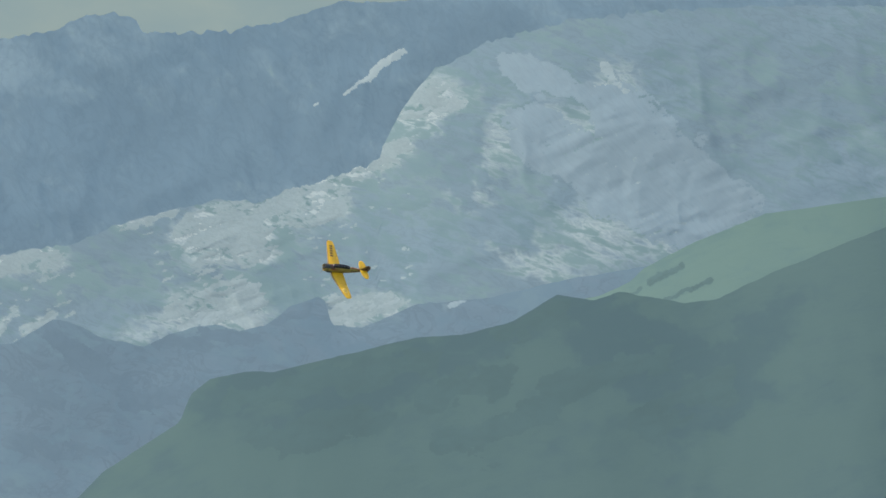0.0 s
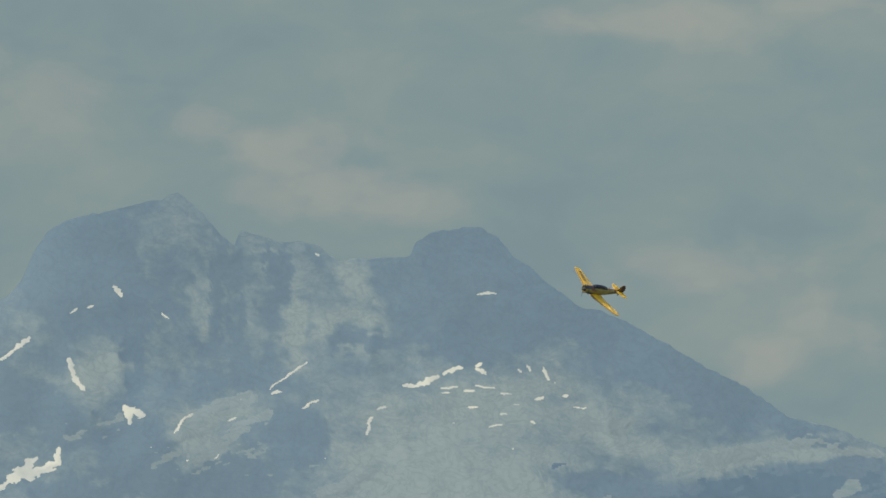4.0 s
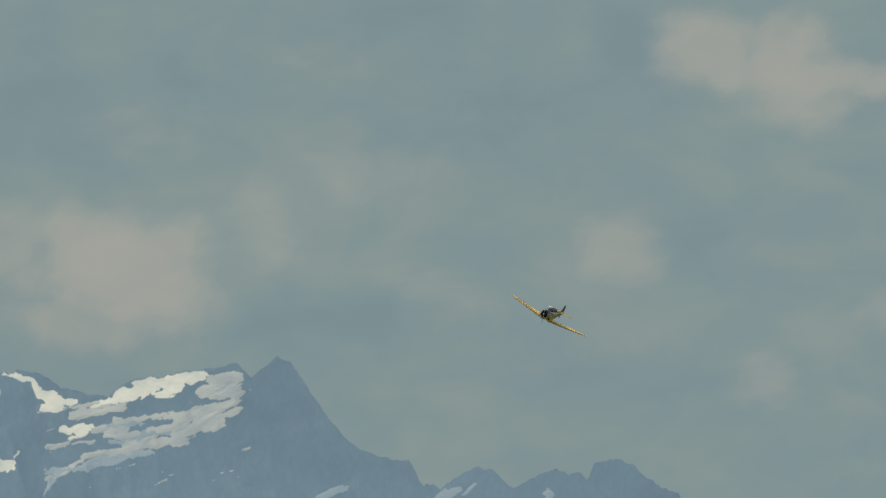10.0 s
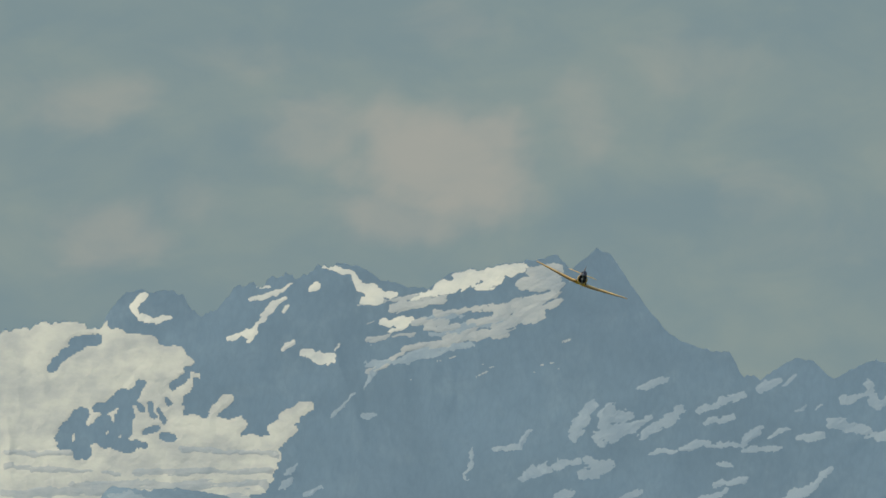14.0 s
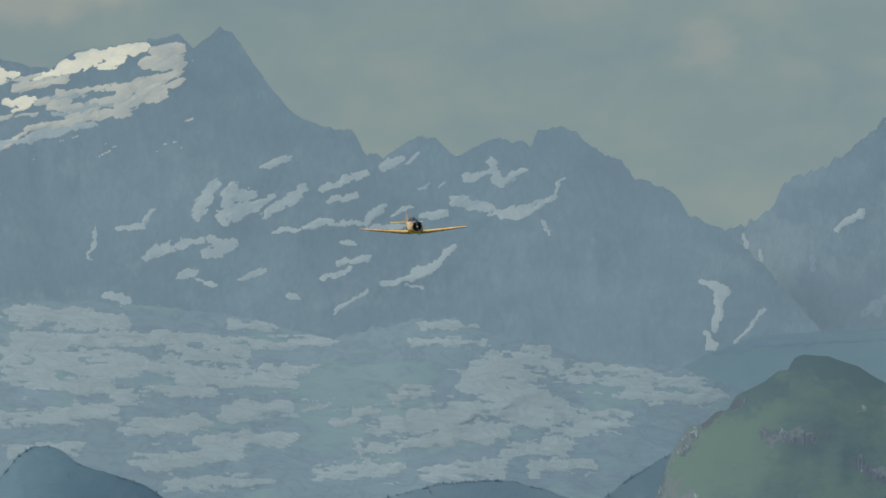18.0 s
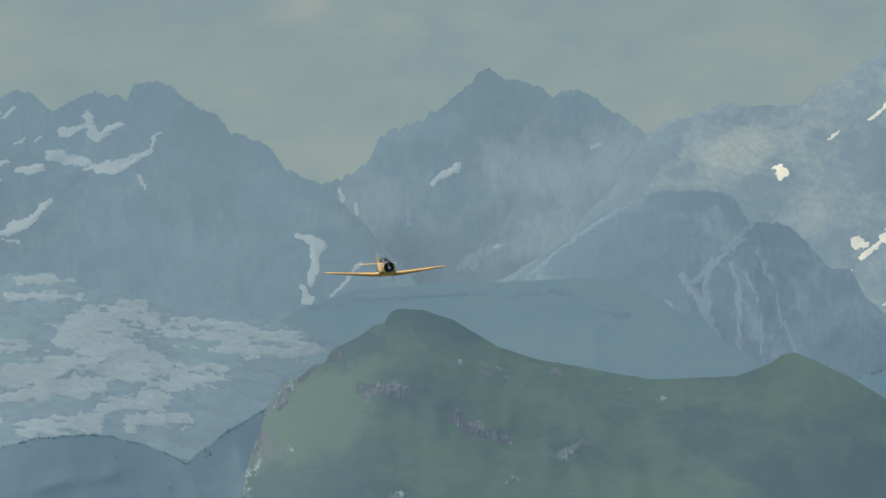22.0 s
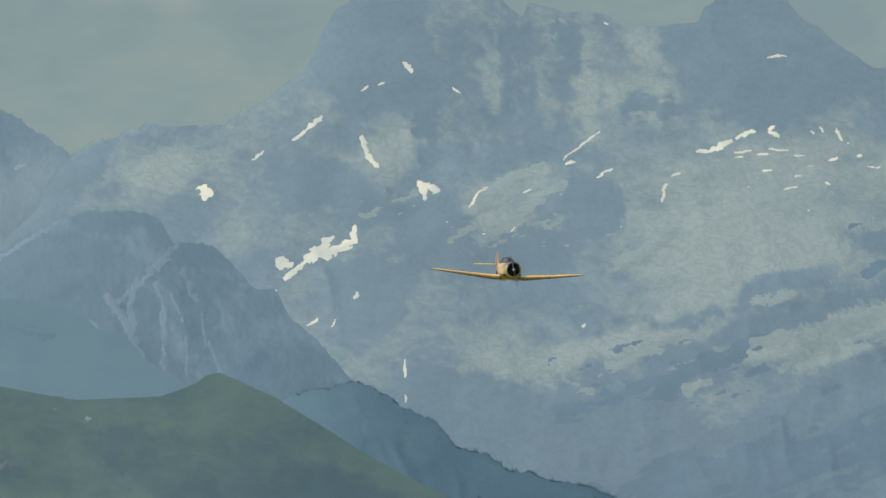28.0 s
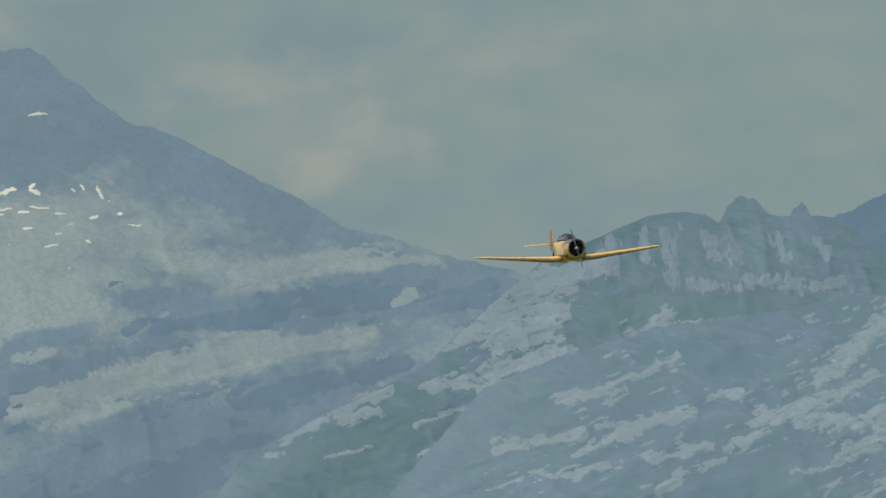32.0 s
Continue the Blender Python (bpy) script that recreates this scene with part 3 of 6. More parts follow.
    (-0.646, 4.731, -0.65, 4.528, 0.0101)]
MASSIF_CRACKS += [
    (-0.459, 4.668, -0.376, 4.737, 0.0135), (-0.55, 4.952, -0.515, 4.886, 0.0135), (-0.344, 4.839, -0.292, 4.773, 0.0135)]
# painted shade of flanks, recesses and cloud on the massif
MASSIF_SHADE = [
    (-0.649, 3.692, 0.337, 0.101, 0), (-0.952, 3.78, 0.202, 0.084, 0), (-0.056, 4.908, 0.202, 0.101, -30), (0.303, 4.748, 0.286, 0.057, -32),
    (0.61, 4.603, 0.27, 0.037, -30), (0.884, 4.457, 0.202, 0.024, -28), (0.659, 3.571, 0.708, 0.185, 6), (0.05, 3.547, 0.404, 0.152, 0),
    (1.008, 4.257, 0.32, 0.067, 8), (0.46, 3.844, 0.438, 0.067, 12), (0.715, 3.874, 0.27, 0.067, 12), (0.5, 4.214, 0.27, 0.04, -10),
    (-0.3, 3.89, 0.101, 0.067, 0), (0.092, 4.052, 0.27, 0.024, 16), (0.061, 4.849, 0.185, 0.118, -35), (0.438, 4.655, 0.32, 0.051, -32),
    (-1.208, 4.869, 0.135, 0.152, 0), (0.745, 4.545, 0.202, 0.034, -30), (-1.045, 4.64, 0.024, 0.152, 0), (-0.806, 4.84, 0.017, 0.135, 0),
    (-0.74, 4.637, 0.024, 0.118, 0), (-0.637, 4.838, 0.02, 0.101, 0), (-1.245, 4.845, 0.118, 0.152, 0), (-0.368, 4.667, 0.084, 0.027, 0),
    (-0.557, 4.365, 0.084, 0.067, 0), (-0.745, 4.233, 0.101, 0.067, 0), (-1.031, 4.286, 0.101, 0.084, 0), (-0.087, 4.108, 0.27, 0.037, 18),
    (-0.046, 4.781, 0.185, 0.135, 0), (-1.385, 4.442, 0.101, 0.051, 0), (-1.236, 4.12, 0.101, 0.101, 0), (-2.25, 4.33, 0.13, 0.07, 50), (-2.08, 4.50, 0.09, 0.035, 45)]
# scree bands; band 0 also paints in a sunlit strip
MASSIF_SCREE = [
    (0, 0.159, 4.001, 0.328, 4.04, 0.0219), (0, 0.328, 4.049, 0.498, 4.08, 0.0253), (0, 0.498, 4.08, 0.668, 4.111, 0.0337),
    (0, 0.549, 4.121, 0.685, 4.144, 0.0253), (0, 0.667, 4.094, 0.837, 4.133, 0.0152), (0, 0.837, 4.133, 0.973, 4.156, 0.0084),
    (1, 0.158, 3.984, 0.226, 4.016, 0.0185), (2, -0.079, 3.954, 0.057, 3.985, 0.0135), (2, 0.057, 3.969, 0.157, 3.933, 0.0135),
    (3, -0.284, 3.822, -0.216, 3.846, 0.0118), (4, -0.012, 3.885, 0.056, 3.918, 0.0101), (5, -0.655, 3.862, -0.571, 3.818, 0.0067),
    (6, 0.671, 4.338, 0.841, 4.369, 0.0152), (6, 0.841, 4.369, 1.01, 4.392, 0.0084), (6, 1.01, 4.388, 1.179, 4.355, 0.0059),
    (7, 1.059, 4.248, 1.11, 4.264, 0.0118)]
MASSIF_SCREE += [
    (8, 0.3, 4.42, 0.419, 4.435, 0.0101), (9, -0.077, 4.089, 0.025, 4.104, 0.0135), (10, -0.4, 3.942, -0.281, 3.991, 0.0152),
    (10, -0.519, 3.893, -0.4, 3.942, 0.0118), (11, -0.912, 4.369, -0.81, 4.452, 0.0135), (11, -0.81, 4.452, -0.708, 4.485, 0.0152),
    (12, -0.846, 4.284, -0.726, 4.401, 0.0152), (12, -0.726, 4.401, -0.658, 4.434, 0.0152), (13, -0.981, 4.286, -0.913, 4.319, 0.0101),
    (14, -0.491, 4.196, -0.355, 4.262, 0.0152), (15, -1.25, 4.356, -1.081, 4.422, 0.0067)]
MASSIF_SNOW = [
    (0, -1.731, 4.437, -1.703, 4.42, 0.0152), (0, -1.723, 4.412, -1.71, 4.408, 0.0118), (1, -1.077, 4.447, -1.061, 4.408, 0.0135),
    (1, -1.067, 4.438, -1.021, 4.429, 0.0135), (2, -1.251, 4.587, -1.235, 4.541, 0.0084), (2, -1.235, 4.541, -1.202, 4.497, 0.0084),
    (3, -1.506, 4.22, -1.463, 4.21, 0.0169), (3, -1.481, 4.165, -1.421, 4.215, 0.0101), (3, -1.413, 4.223, -1.361, 4.259, 0.0219),
    (3, -1.387, 4.231, -1.319, 4.256, 0.0185), (3, -1.319, 4.256, -1.272, 4.28, 0.0135), (3, -1.272, 4.28, -1.271, 4.319, 0.0101),
    (3, -1.37, 4.273, -1.336, 4.289, 0.0101), (4, -1.451, 4.582, -1.403, 4.617, 0.0051), (4, -1.408, 4.614, -1.369, 4.647, 0.0084),
    (5, -1.577, 4.523, -1.543, 4.548, 0.0042)]
MASSIF_SNOW += [
    (6, -1.115, 4.806, -1.094, 4.779, 0.0067), (7, -0.974, 4.731, -0.951, 4.713, 0.0034), (8, -1.252, 4.722, -1.229, 4.738, 0.0034),
    (9, -1.199, 4.74, -1.179, 4.751, 0.0042), (10, -1.275, 4.107, -1.267, 4.124, 0.0067), (11, -1.418, 4.024, -1.386, 4.044, 0.0042),
    (12, -1.345, 4.02, -1.332, 4.043, 0.0027), (13, -1.506, 4.136, -1.505, 4.136, 0.0059), (14, -1.555, 4.292, -1.554, 4.292, 0.0042),
    (15, -0.997, 4.333, -0.995, 4.333, 0.0051), (16, -0.888, 4.293, -0.886, 4.293, 0.0042), (17, -0.926, 4.376, -0.903, 4.411, 0.0051),
    (17, -0.903, 4.411, -0.878, 4.431, 0.0042), (18, -0.647, 4.511, -0.538, 4.598, 0.0029), (19, -0.64, 4.498, -0.606, 4.506, 0.0051),
    (20, -0.544, 4.458, -0.526, 4.475, 0.0051)]
MASSIF_SNOW += [
    (20, -0.526, 4.475, -0.497, 4.484, 0.0037), (21, -0.768, 4.415, -0.743, 4.428, 0.0034), (22, -0.734, 4.48, -0.732, 4.48, 0.0034),
    (23, -0.354, 4.384, -0.347, 4.414, 0.0042), (23, -0.35, 4.417, -0.33, 4.437, 0.0051), (24, -0.32, 4.461, -0.296, 4.467, 0.0037),
    (25, -0.248, 4.531, -0.2, 4.534, 0.0067), (25, -0.204, 4.537, -0.158, 4.55, 0.0084), (25, -0.175, 4.554, -0.141, 4.56, 0.0067),
    (26, -0.124, 4.57, -0.09, 4.586, 0.0084), (26, -0.09, 4.586, -0.073, 4.593, 0.0067), (27, -0.034, 4.596, -0.01, 4.606, 0.0067),
    (27, -0.031, 4.587, -0.001, 4.575, 0.0051), (28, 0.096, 4.591, 0.104, 4.581, 0.0037), (29, 0.122, 4.603, 0.13, 4.587, 0.0051),
    (30, 0.169, 4.594, 0.179, 4.568, 0.0067)]
MASSIF_SNOW += [
    (30, 0.179, 4.568, 0.189, 4.56, 0.0067), (31, -0.133, 4.529, -0.082, 4.532, 0.0034), (32, -0.13, 4.516, -0.108, 4.517, 0.0034),
    (33, -0.065, 4.52, -0.032, 4.522, 0.0037), (34, -0.031, 4.537, 0.028, 4.531, 0.0029), (35, 0.045, 4.517, 0.078, 4.517, 0.0029),
    (36, 0.086, 4.482, 0.103, 4.485, 0.0034), (37, 0.151, 4.499, 0.175, 4.509, 0.0042), (38, 0.236, 4.515, 0.249, 4.517, 0.0051),
    (39, 0.264, 4.48, 0.306, 4.481, 0.0029), (40, -0.049, 4.47, -0.024, 4.476, 0.0034), (41, 0.044, 4.457, 0.066, 4.455, 0.0034),
    (42, 0.137, 4.436, 0.153, 4.429, 0.0034), (43, 0.01, 4.415, 0.055, 4.423, 0.0025), (44, 0.205, 4.551, 0.207, 4.551, 0.0037),
    (45, 0.085, 4.354, 0.087, 4.354, 0.0037)]
MASSIF_SNOW += [
    (46, -0.092, 4.425, -0.09, 4.425, 0.0034), (47, -0.049, 4.427, -0.048, 4.427, 0.0034), (48, -0.032, 4.812, 0.026, 4.816, 0.0037),
    (49, -0.59, 4.017, -0.588, 4.017, 0.0084), (50, -0.473, 4.311, -0.472, 4.311, 0.0037), (51, -0.803, 4.304, -0.791, 4.314, 0.0037),
    (52, -1.125, 3.92, -1.127, 3.869, 0.0037), (53, -1.126, 3.815, -1.125, 3.795, 0.0037), (54, -0.521, 4.918, -0.509, 4.914, 0.0037)]
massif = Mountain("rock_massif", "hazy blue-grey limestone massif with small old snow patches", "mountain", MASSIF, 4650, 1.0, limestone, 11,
                  pale=MASSIF_PALE, bands=MASSIF_BANDS, shade_spots=MASSIF_SHADE, cracks=MASSIF_CRACKS, base=(0.28, 0), relief=0.9, gully=0.13, teeth=0.012, turn=0.15)
# cloud shadow and haze on the lower massif, laid as darker patches
MASSIF_SHADOWS = [
    (0, -0.458, 3.471, -0.017, 3.574, 0.1045), (0, -0.017, 3.574, 0.424, 3.702, 0.0876), (0, 0.425, 3.735, 0.595, 3.834, 0.0438),
    (1, 0.669, 4.242, 1.329, 4.255, 0.0337), (1, 0.263, 4.176, 0.669, 4.203, 0.0219), (2, 0.597, 3.952, 1.072, 4.062, 0.0303),
    (3, -0.656, 3.761, -0.317, 3.84, 0.0236), (3, -0.317, 3.857, -0.078, 3.962, 0.0202)]
massif.lay("dark_patch", MASSIF_SHADOWS, slope_shadow_blue, 0.08, 2.2, 0.06, 0.08, "blue shadow painted on the slope", lean=16.0, streak=(0.10, 0.03))
massif.lay("scree_band", MASSIF_SCREE, massif_scree, 0.1, 2.4, 0.04, 0.04, "pale band of limestone scree", lean=14.0, grow=1.25, streak=(0.07, 0.018))
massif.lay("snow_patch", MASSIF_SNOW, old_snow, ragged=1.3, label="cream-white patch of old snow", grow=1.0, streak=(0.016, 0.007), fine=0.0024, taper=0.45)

RANGE = [
    (-6.933, 4.662), (-6.181, 4.793), (-6.088, 4.773), (-6.056, 4.832), (-6.014, 4.87), (-5.955, 4.882), (-5.895, 4.887), (-5.836, 4.862),
    (-5.802, 4.808), (-5.735, 4.828), (-5.692, 4.892), (-5.549, 4.912), (-5.414, 4.962), (-5.329, 4.967), (-5.245, 4.908), (-5.109, 4.895),
    (-5.042, 4.937), (-4.796, 4.982), (-4.72, 4.989), (-4.678, 4.955), (-4.602, 5.017), (-4.56, 4.992), (-4.442, 4.818), (-4.391, 4.767),
    (-4.332, 4.725), (-4.205, 4.697), (-4.163, 4.627), (-4.112, 4.627), (-4.011, 4.686), (-3.96, 4.674), (-3.893, 4.627), (-3.774, 4.679),
    (-3.698, 4.666), (-3.673, 4.64), (-3.65, 4.699), (-3.582, 4.705), (-3.523, 4.684), (-3.473, 4.634), (-3.405, 4.608), (-3.363, 4.557),
    (-3.237, 4.506), (-3.204, 4.455), (-3.086, 4.39), (-2.985, 4.302), (-2.884, 4.183)]
RANGE_BRIGHT = [
    (0, -5.955, 4.87, -5.992, 4.837, 0.0101), (0, -5.992, 4.837, -5.98, 4.808, 0.0101), (0, -5.98, 4.808, -5.929, 4.791, 0.0101),
    (0, -5.929, 4.791, -5.884, 4.803, 0.0084), (1, -5.422, 4.959, -5.38, 4.949, 0.0067), (1, -5.38, 4.954, -5.337, 4.932, 0.0084),
    (1, -5.337, 4.932, -5.304, 4.886, 0.0118), (1, -5.304, 4.895, -5.253, 4.869, 0.0219), (1, -5.253, 4.869, -5.202, 4.874, 0.0084),
    (1, -5.304, 4.858, -5.261, 4.861, 0.0135), (2, -5.461, 4.882, -5.437, 4.902, 0.0101), (3, -5.64, 4.86, -5.583, 4.872, 0.0084),
    (3, -5.583, 4.872, -5.518, 4.902, 0.0067), (4, -5.62, 4.893, -5.583, 4.895, 0.0042), (5, -5.613, 4.794, -5.566, 4.845, 0.0101),
    (5, -5.566, 4.845, -5.54, 4.861, 0.0084)]
RANGE_BRIGHT += [
    (5, -5.613, 4.794, -5.633, 4.757, 0.0084), (5, -5.704, 4.74, -5.659, 4.752, 0.0067), (5, -5.659, 4.752, -5.625, 4.76, 0.0118),
    (5, -5.642, 4.735, -5.63, 4.747, 0.0067), (6, -5.54, 4.819, -5.529, 4.836, 0.0051), (7, -5.539, 4.713, -5.515, 4.73, 0.0084),
    (8, -5.488, 4.698, -5.464, 4.701, 0.0084), (8, -5.464, 4.701, -5.439, 4.676, 0.0101), (8, -5.448, 4.684, -5.397, 4.684, 0.0152),
    (8, -5.388, 4.71, -5.371, 4.726, 0.0051), (9, -5.082, 4.889, -4.964, 4.918, 0.0185), (9, -5.015, 4.924, -4.829, 4.958, 0.0202),
    (9, -4.954, 4.897, -4.883, 4.925, 0.0135), (10, -5.246, 4.789, -5.16, 4.799, 0.0118), (10, -5.221, 4.765, -5.177, 4.779, 0.0067),
    (9, -5.153, 4.867, -5.052, 4.894, 0.0101)]
RANGE_BRIGHT += [
    (9, -5.052, 4.904, -4.95, 4.931, 0.0152)]
RANGE_GLACIER = [
    (0, -6.371, 4.783, -6.093, 4.784, 0.0202), (0, -6.371, 4.76, -6.086, 4.76, 0.0202), (0, -6.37, 4.729, -5.936, 4.73, 0.0202),
    (0, -6.37, 4.696, -5.856, 4.697, 0.0202), (0, -6.37, 4.662, -5.829, 4.663, 0.0202), (0, -6.37, 4.628, -5.812, 4.629, 0.0202),
    (0, -6.37, 4.595, -5.836, 4.596, 0.0202), (0, -6.37, 4.561, -5.863, 4.562, 0.0202), (0, -6.37, 4.527, -5.859, 4.528, 0.0202),
    (0, -6.37, 4.493, -5.805, 4.495, 0.0202), (0, -6.37, 4.46, -5.69, 4.461, 0.0202), (0, -6.37, 4.426, -5.568, 4.428, 0.0202),
    (0, -6.37, 4.392, -5.565, 4.394, 0.0202), (0, -6.37, 4.359, -5.582, 4.36, 0.0202), (0, -6.37, 4.325, -5.592, 4.327, 0.0202),
    (0, -6.37, 4.291, -5.612, 4.293, 0.0202)]
RANGE_GLACIER += [
    (0, -6.369, 4.261, -5.656, 4.262, 0.0202), (0, -5.753, 4.52, -5.707, 4.562, 0.0135), (0, -5.792, 4.491, -5.677, 4.492, 0.0152),
    (0, -5.727, 4.47, -5.663, 4.481, 0.0152), (0, -5.567, 4.47, -5.507, 4.509, 0.0168), (0, -5.541, 4.509, -5.465, 4.543, 0.0135),
    (0, -5.558, 4.436, -5.516, 4.47, 0.0152), (0, -6.371, 4.81, -6.117, 4.811, 0.0084), (0, -6.511, 4.696, -6.257, 4.722, 0.0371),
    (0, -6.629, 4.612, -6.257, 4.613, 0.0674), (0, -6.696, 4.477, -6.257, 4.478, 0.0674), (0, -6.764, 4.342, -6.257, 4.343, 0.0674),
    (0, -6.257, 4.739, -6.054, 4.722, 0.0421), (0, -6.257, 4.613, -6.054, 4.613, 0.0674), (0, -6.257, 4.478, -6.054, 4.478, 0.0674),
    (0, -6.257, 4.343, -6.037, 4.36, 0.0674)]
RANGE_ISLANDS = [
    (-6.168, 4.73, -6.1, 4.738, 0.0152), (-6.192, 4.46, -6.142, 4.519, 0.0202), (-6.15, 4.423, -6.074, 4.491, 0.0219), (-6.074, 4.528, -6.018, 4.575, 0.0152),
    (-6.035, 4.508, -5.968, 4.604, 0.0135), (-6.091, 4.44, -6.001, 4.418, 0.0168), (-6.011, 4.457, -6.005, 4.528, 0.0152), (-5.981, 4.43, -5.954, 4.42, 0.0084),
    (-5.956, 4.461, -5.92, 4.471, 0.0084), (-5.9, 4.452, -5.873, 4.447, 0.0118), (-5.941, 4.545, -5.93, 4.508, 0.0084), (-5.892, 4.562, -5.88, 4.545, 0.0067),
    (-5.873, 4.602, -5.829, 4.629, 0.0118), (-5.832, 4.65, -5.792, 4.653, 0.0084), (-5.805, 4.621, -5.792, 4.602, 0.0084), (-6.201, 4.423, -6.133, 4.413, 0.0152)]
RANGE_ISLANDS += [
    (-6.235, 4.649, -6.198, 4.693, 0.0118), (-5.981, 4.548, -5.964, 4.528, 0.0084), (-5.913, 4.528, -5.896, 4.491, 0.0067), (-6.156, 4.512, -6.13, 4.394, 0.0169),
    (-6.071, 4.427, -6.003, 4.512, 0.0169), (-6.19, 4.697, -6.156, 4.714, 0.0135), (-6.206, 4.444, -6.155, 4.394, 0.0152), (-6.105, 4.529, -5.987, 4.562, 0.0101)]
RANGE_DULL = [
    (0, -5.981, 4.339, -5.583, 4.35, 0.0118), (1, -6.37, 4.359, -6.031, 4.339, 0.0101), (2, -6.167, 4.298, -5.6, 4.31, 0.0185),
    (3, -6.37, 4.274, -5.981, 4.295, 0.0152), (4, -6.065, 4.262, -5.659, 4.266, 0.0152), (5, -6.37, 4.401, -6.184, 4.393, 0.0101),
    (6, -5.846, 4.41, -5.558, 4.397, 0.0084)]
RANGE_SHADED_SNOW = [
    (0, -4.798, 4.942, -4.72, 4.948, 0.0152), (0, -4.815, 4.908, -4.727, 4.905, 0.0219), (0, -4.882, 4.83, -4.74, 4.864, 0.0219),
    (0, -4.908, 4.783, -4.777, 4.814, 0.0219), (0, -5.051, 4.746, -4.882, 4.763, 0.0152), (0, -5.187, 4.712, -5.051, 4.729, 0.0101),
    (0, -5.288, 4.644, -5.187, 4.695, 0.0084), (0, -5.085, 4.813, -4.899, 4.84, 0.0101), (0, -5.153, 4.789, -5.051, 4.799, 0.0101),
    (0, -5.217, 4.829, -5.069, 4.863, 0.0118), (0, -5.238, 4.853, -5.136, 4.873, 0.0067), (0, -4.984, 4.791, -4.882, 4.8, 0.0101),
    (0, -5.288, 4.74, -5.153, 4.757, 0.0067), (0, -5.119, 4.772, -5.018, 4.779, 0.0067), (1, -5.143, 4.794, -5.008, 4.81, 0.0084),
    (1, -5.008, 4.777, -4.89, 4.793, 0.0101)]
RANGE_SHADED_SNOW += [
    (1, -5.109, 4.751, -4.974, 4.777, 0.0067), (2, -5.295, 4.667, -5.177, 4.676, 0.0084), (2, -5.177, 4.684, -5.042, 4.718, 0.0118),
    (2, -5.042, 4.718, -4.974, 4.726, 0.0101), (2, -5.279, 4.642, -5.245, 4.667, 0.0067), (2, -5.304, 4.591, -5.27, 4.642, 0.0051),
    (3, -5.397, 4.507, -5.329, 4.575, 0.0051), (4, -5.313, 4.507, -5.27, 4.521, 0.0067), (5, -5.532, 4.339, -5.499, 4.364, 0.0084),
    (5, -5.549, 4.288, -5.516, 4.322, 0.0084), (6, -5.482, 4.28, -5.423, 4.297, 0.0084), (7, -4.676, 4.441, -4.628, 4.539, 0.0185),
    (7, -4.638, 4.522, -4.611, 4.552, 0.0135), (8, -4.595, 4.434, -4.564, 4.538, 0.0202), (8, -4.562, 4.454, -4.486, 4.484, 0.0219),
    (8, -4.486, 4.484, -4.442, 4.504, 0.0118)]
RANGE_SHADED_SNOW += [
    (8, -4.564, 4.505, -4.503, 4.513, 0.0135), (9, -4.476, 4.595, -4.391, 4.622, 0.0118), (10, -4.47, 4.45, -4.368, 4.517, 0.0135),
    (10, -4.415, 4.494, -4.351, 4.531, 0.0118), (10, -4.3, 4.53, -4.165, 4.574, 0.0118), (10, -4.28, 4.493, -4.192, 4.513, 0.0084),
    (11, -4.444, 4.403, -4.368, 4.409, 0.0067), (12, -4.355, 4.418, -4.274, 4.436, 0.0101), (12, -4.274, 4.426, -4.165, 4.427, 0.0084),
    (12, -4.165, 4.432, -4.118, 4.477, 0.0118), (12, -4.162, 4.408, -4.061, 4.418, 0.0101), (13, -4.084, 4.449, -4.027, 4.479, 0.0067),
    (14, -4.117, 4.594, -4.06, 4.617, 0.0135), (14, -4.046, 4.6, -4.012, 4.634, 0.0067), (15, -3.867, 4.559, -3.793, 4.575, 0.0101),
    (15, -3.793, 4.606, -3.766, 4.542, 0.0135)]
RANGE_SHADED_SNOW += [
    (15, -3.766, 4.542, -3.688, 4.588, 0.0118), (16, -3.905, 4.492, -3.81, 4.474, 0.0152), (16, -3.824, 4.481, -3.777, 4.451, 0.0152),
    (16, -3.777, 4.451, -3.672, 4.462, 0.0152), (16, -3.672, 4.462, -3.607, 4.509, 0.0118), (16, -3.607, 4.509, -3.58, 4.554, 0.0067),
    (17, -3.641, 4.43, -3.615, 4.396, 0.0067), (18, -4.0, 4.442, -3.925, 4.455, 0.0101), (19, -4.122, 4.243, -4.031, 4.266, 0.0084),
    (19, -4.031, 4.263, -3.955, 4.305, 0.0152), (19, -3.955, 4.305, -3.902, 4.359, 0.0084), (19, -4.048, 4.243, -3.994, 4.233, 0.0051),
    (20, -4.906, 4.412, -4.831, 4.421, 0.0101), (20, -4.831, 4.421, -4.804, 4.472, 0.0084), (21, -4.825, 4.327, -4.754, 4.36, 0.0152),
    (21, -4.754, 4.36, -4.652, 4.379, 0.0084)]
RANGE_SHADED_SNOW += [
    (22, -4.642, 4.34, -4.561, 4.36, 0.0202), (22, -4.635, 4.387, -4.602, 4.363, 0.0135), (23, -4.996, 4.324, -4.973, 4.415, 0.0067),
    (24, -4.727, 4.266, -4.673, 4.286, 0.0101), (24, -4.673, 4.262, -4.612, 4.242, 0.0084), (25, -4.546, 4.265, -4.467, 4.288, 0.0067),
    (26, -4.301, 4.264, -4.213, 4.292, 0.0084), (26, -4.254, 4.308, -4.156, 4.326, 0.0084), (27, -4.237, 4.375, -4.196, 4.367, 0.0067),
    (28, -4.268, 4.163, -4.163, 4.227, 0.0059), (30, -4.947, 4.216, -4.873, 4.199, 0.0135), (31, -4.009, 4.524, -3.976, 4.546, 0.0051),
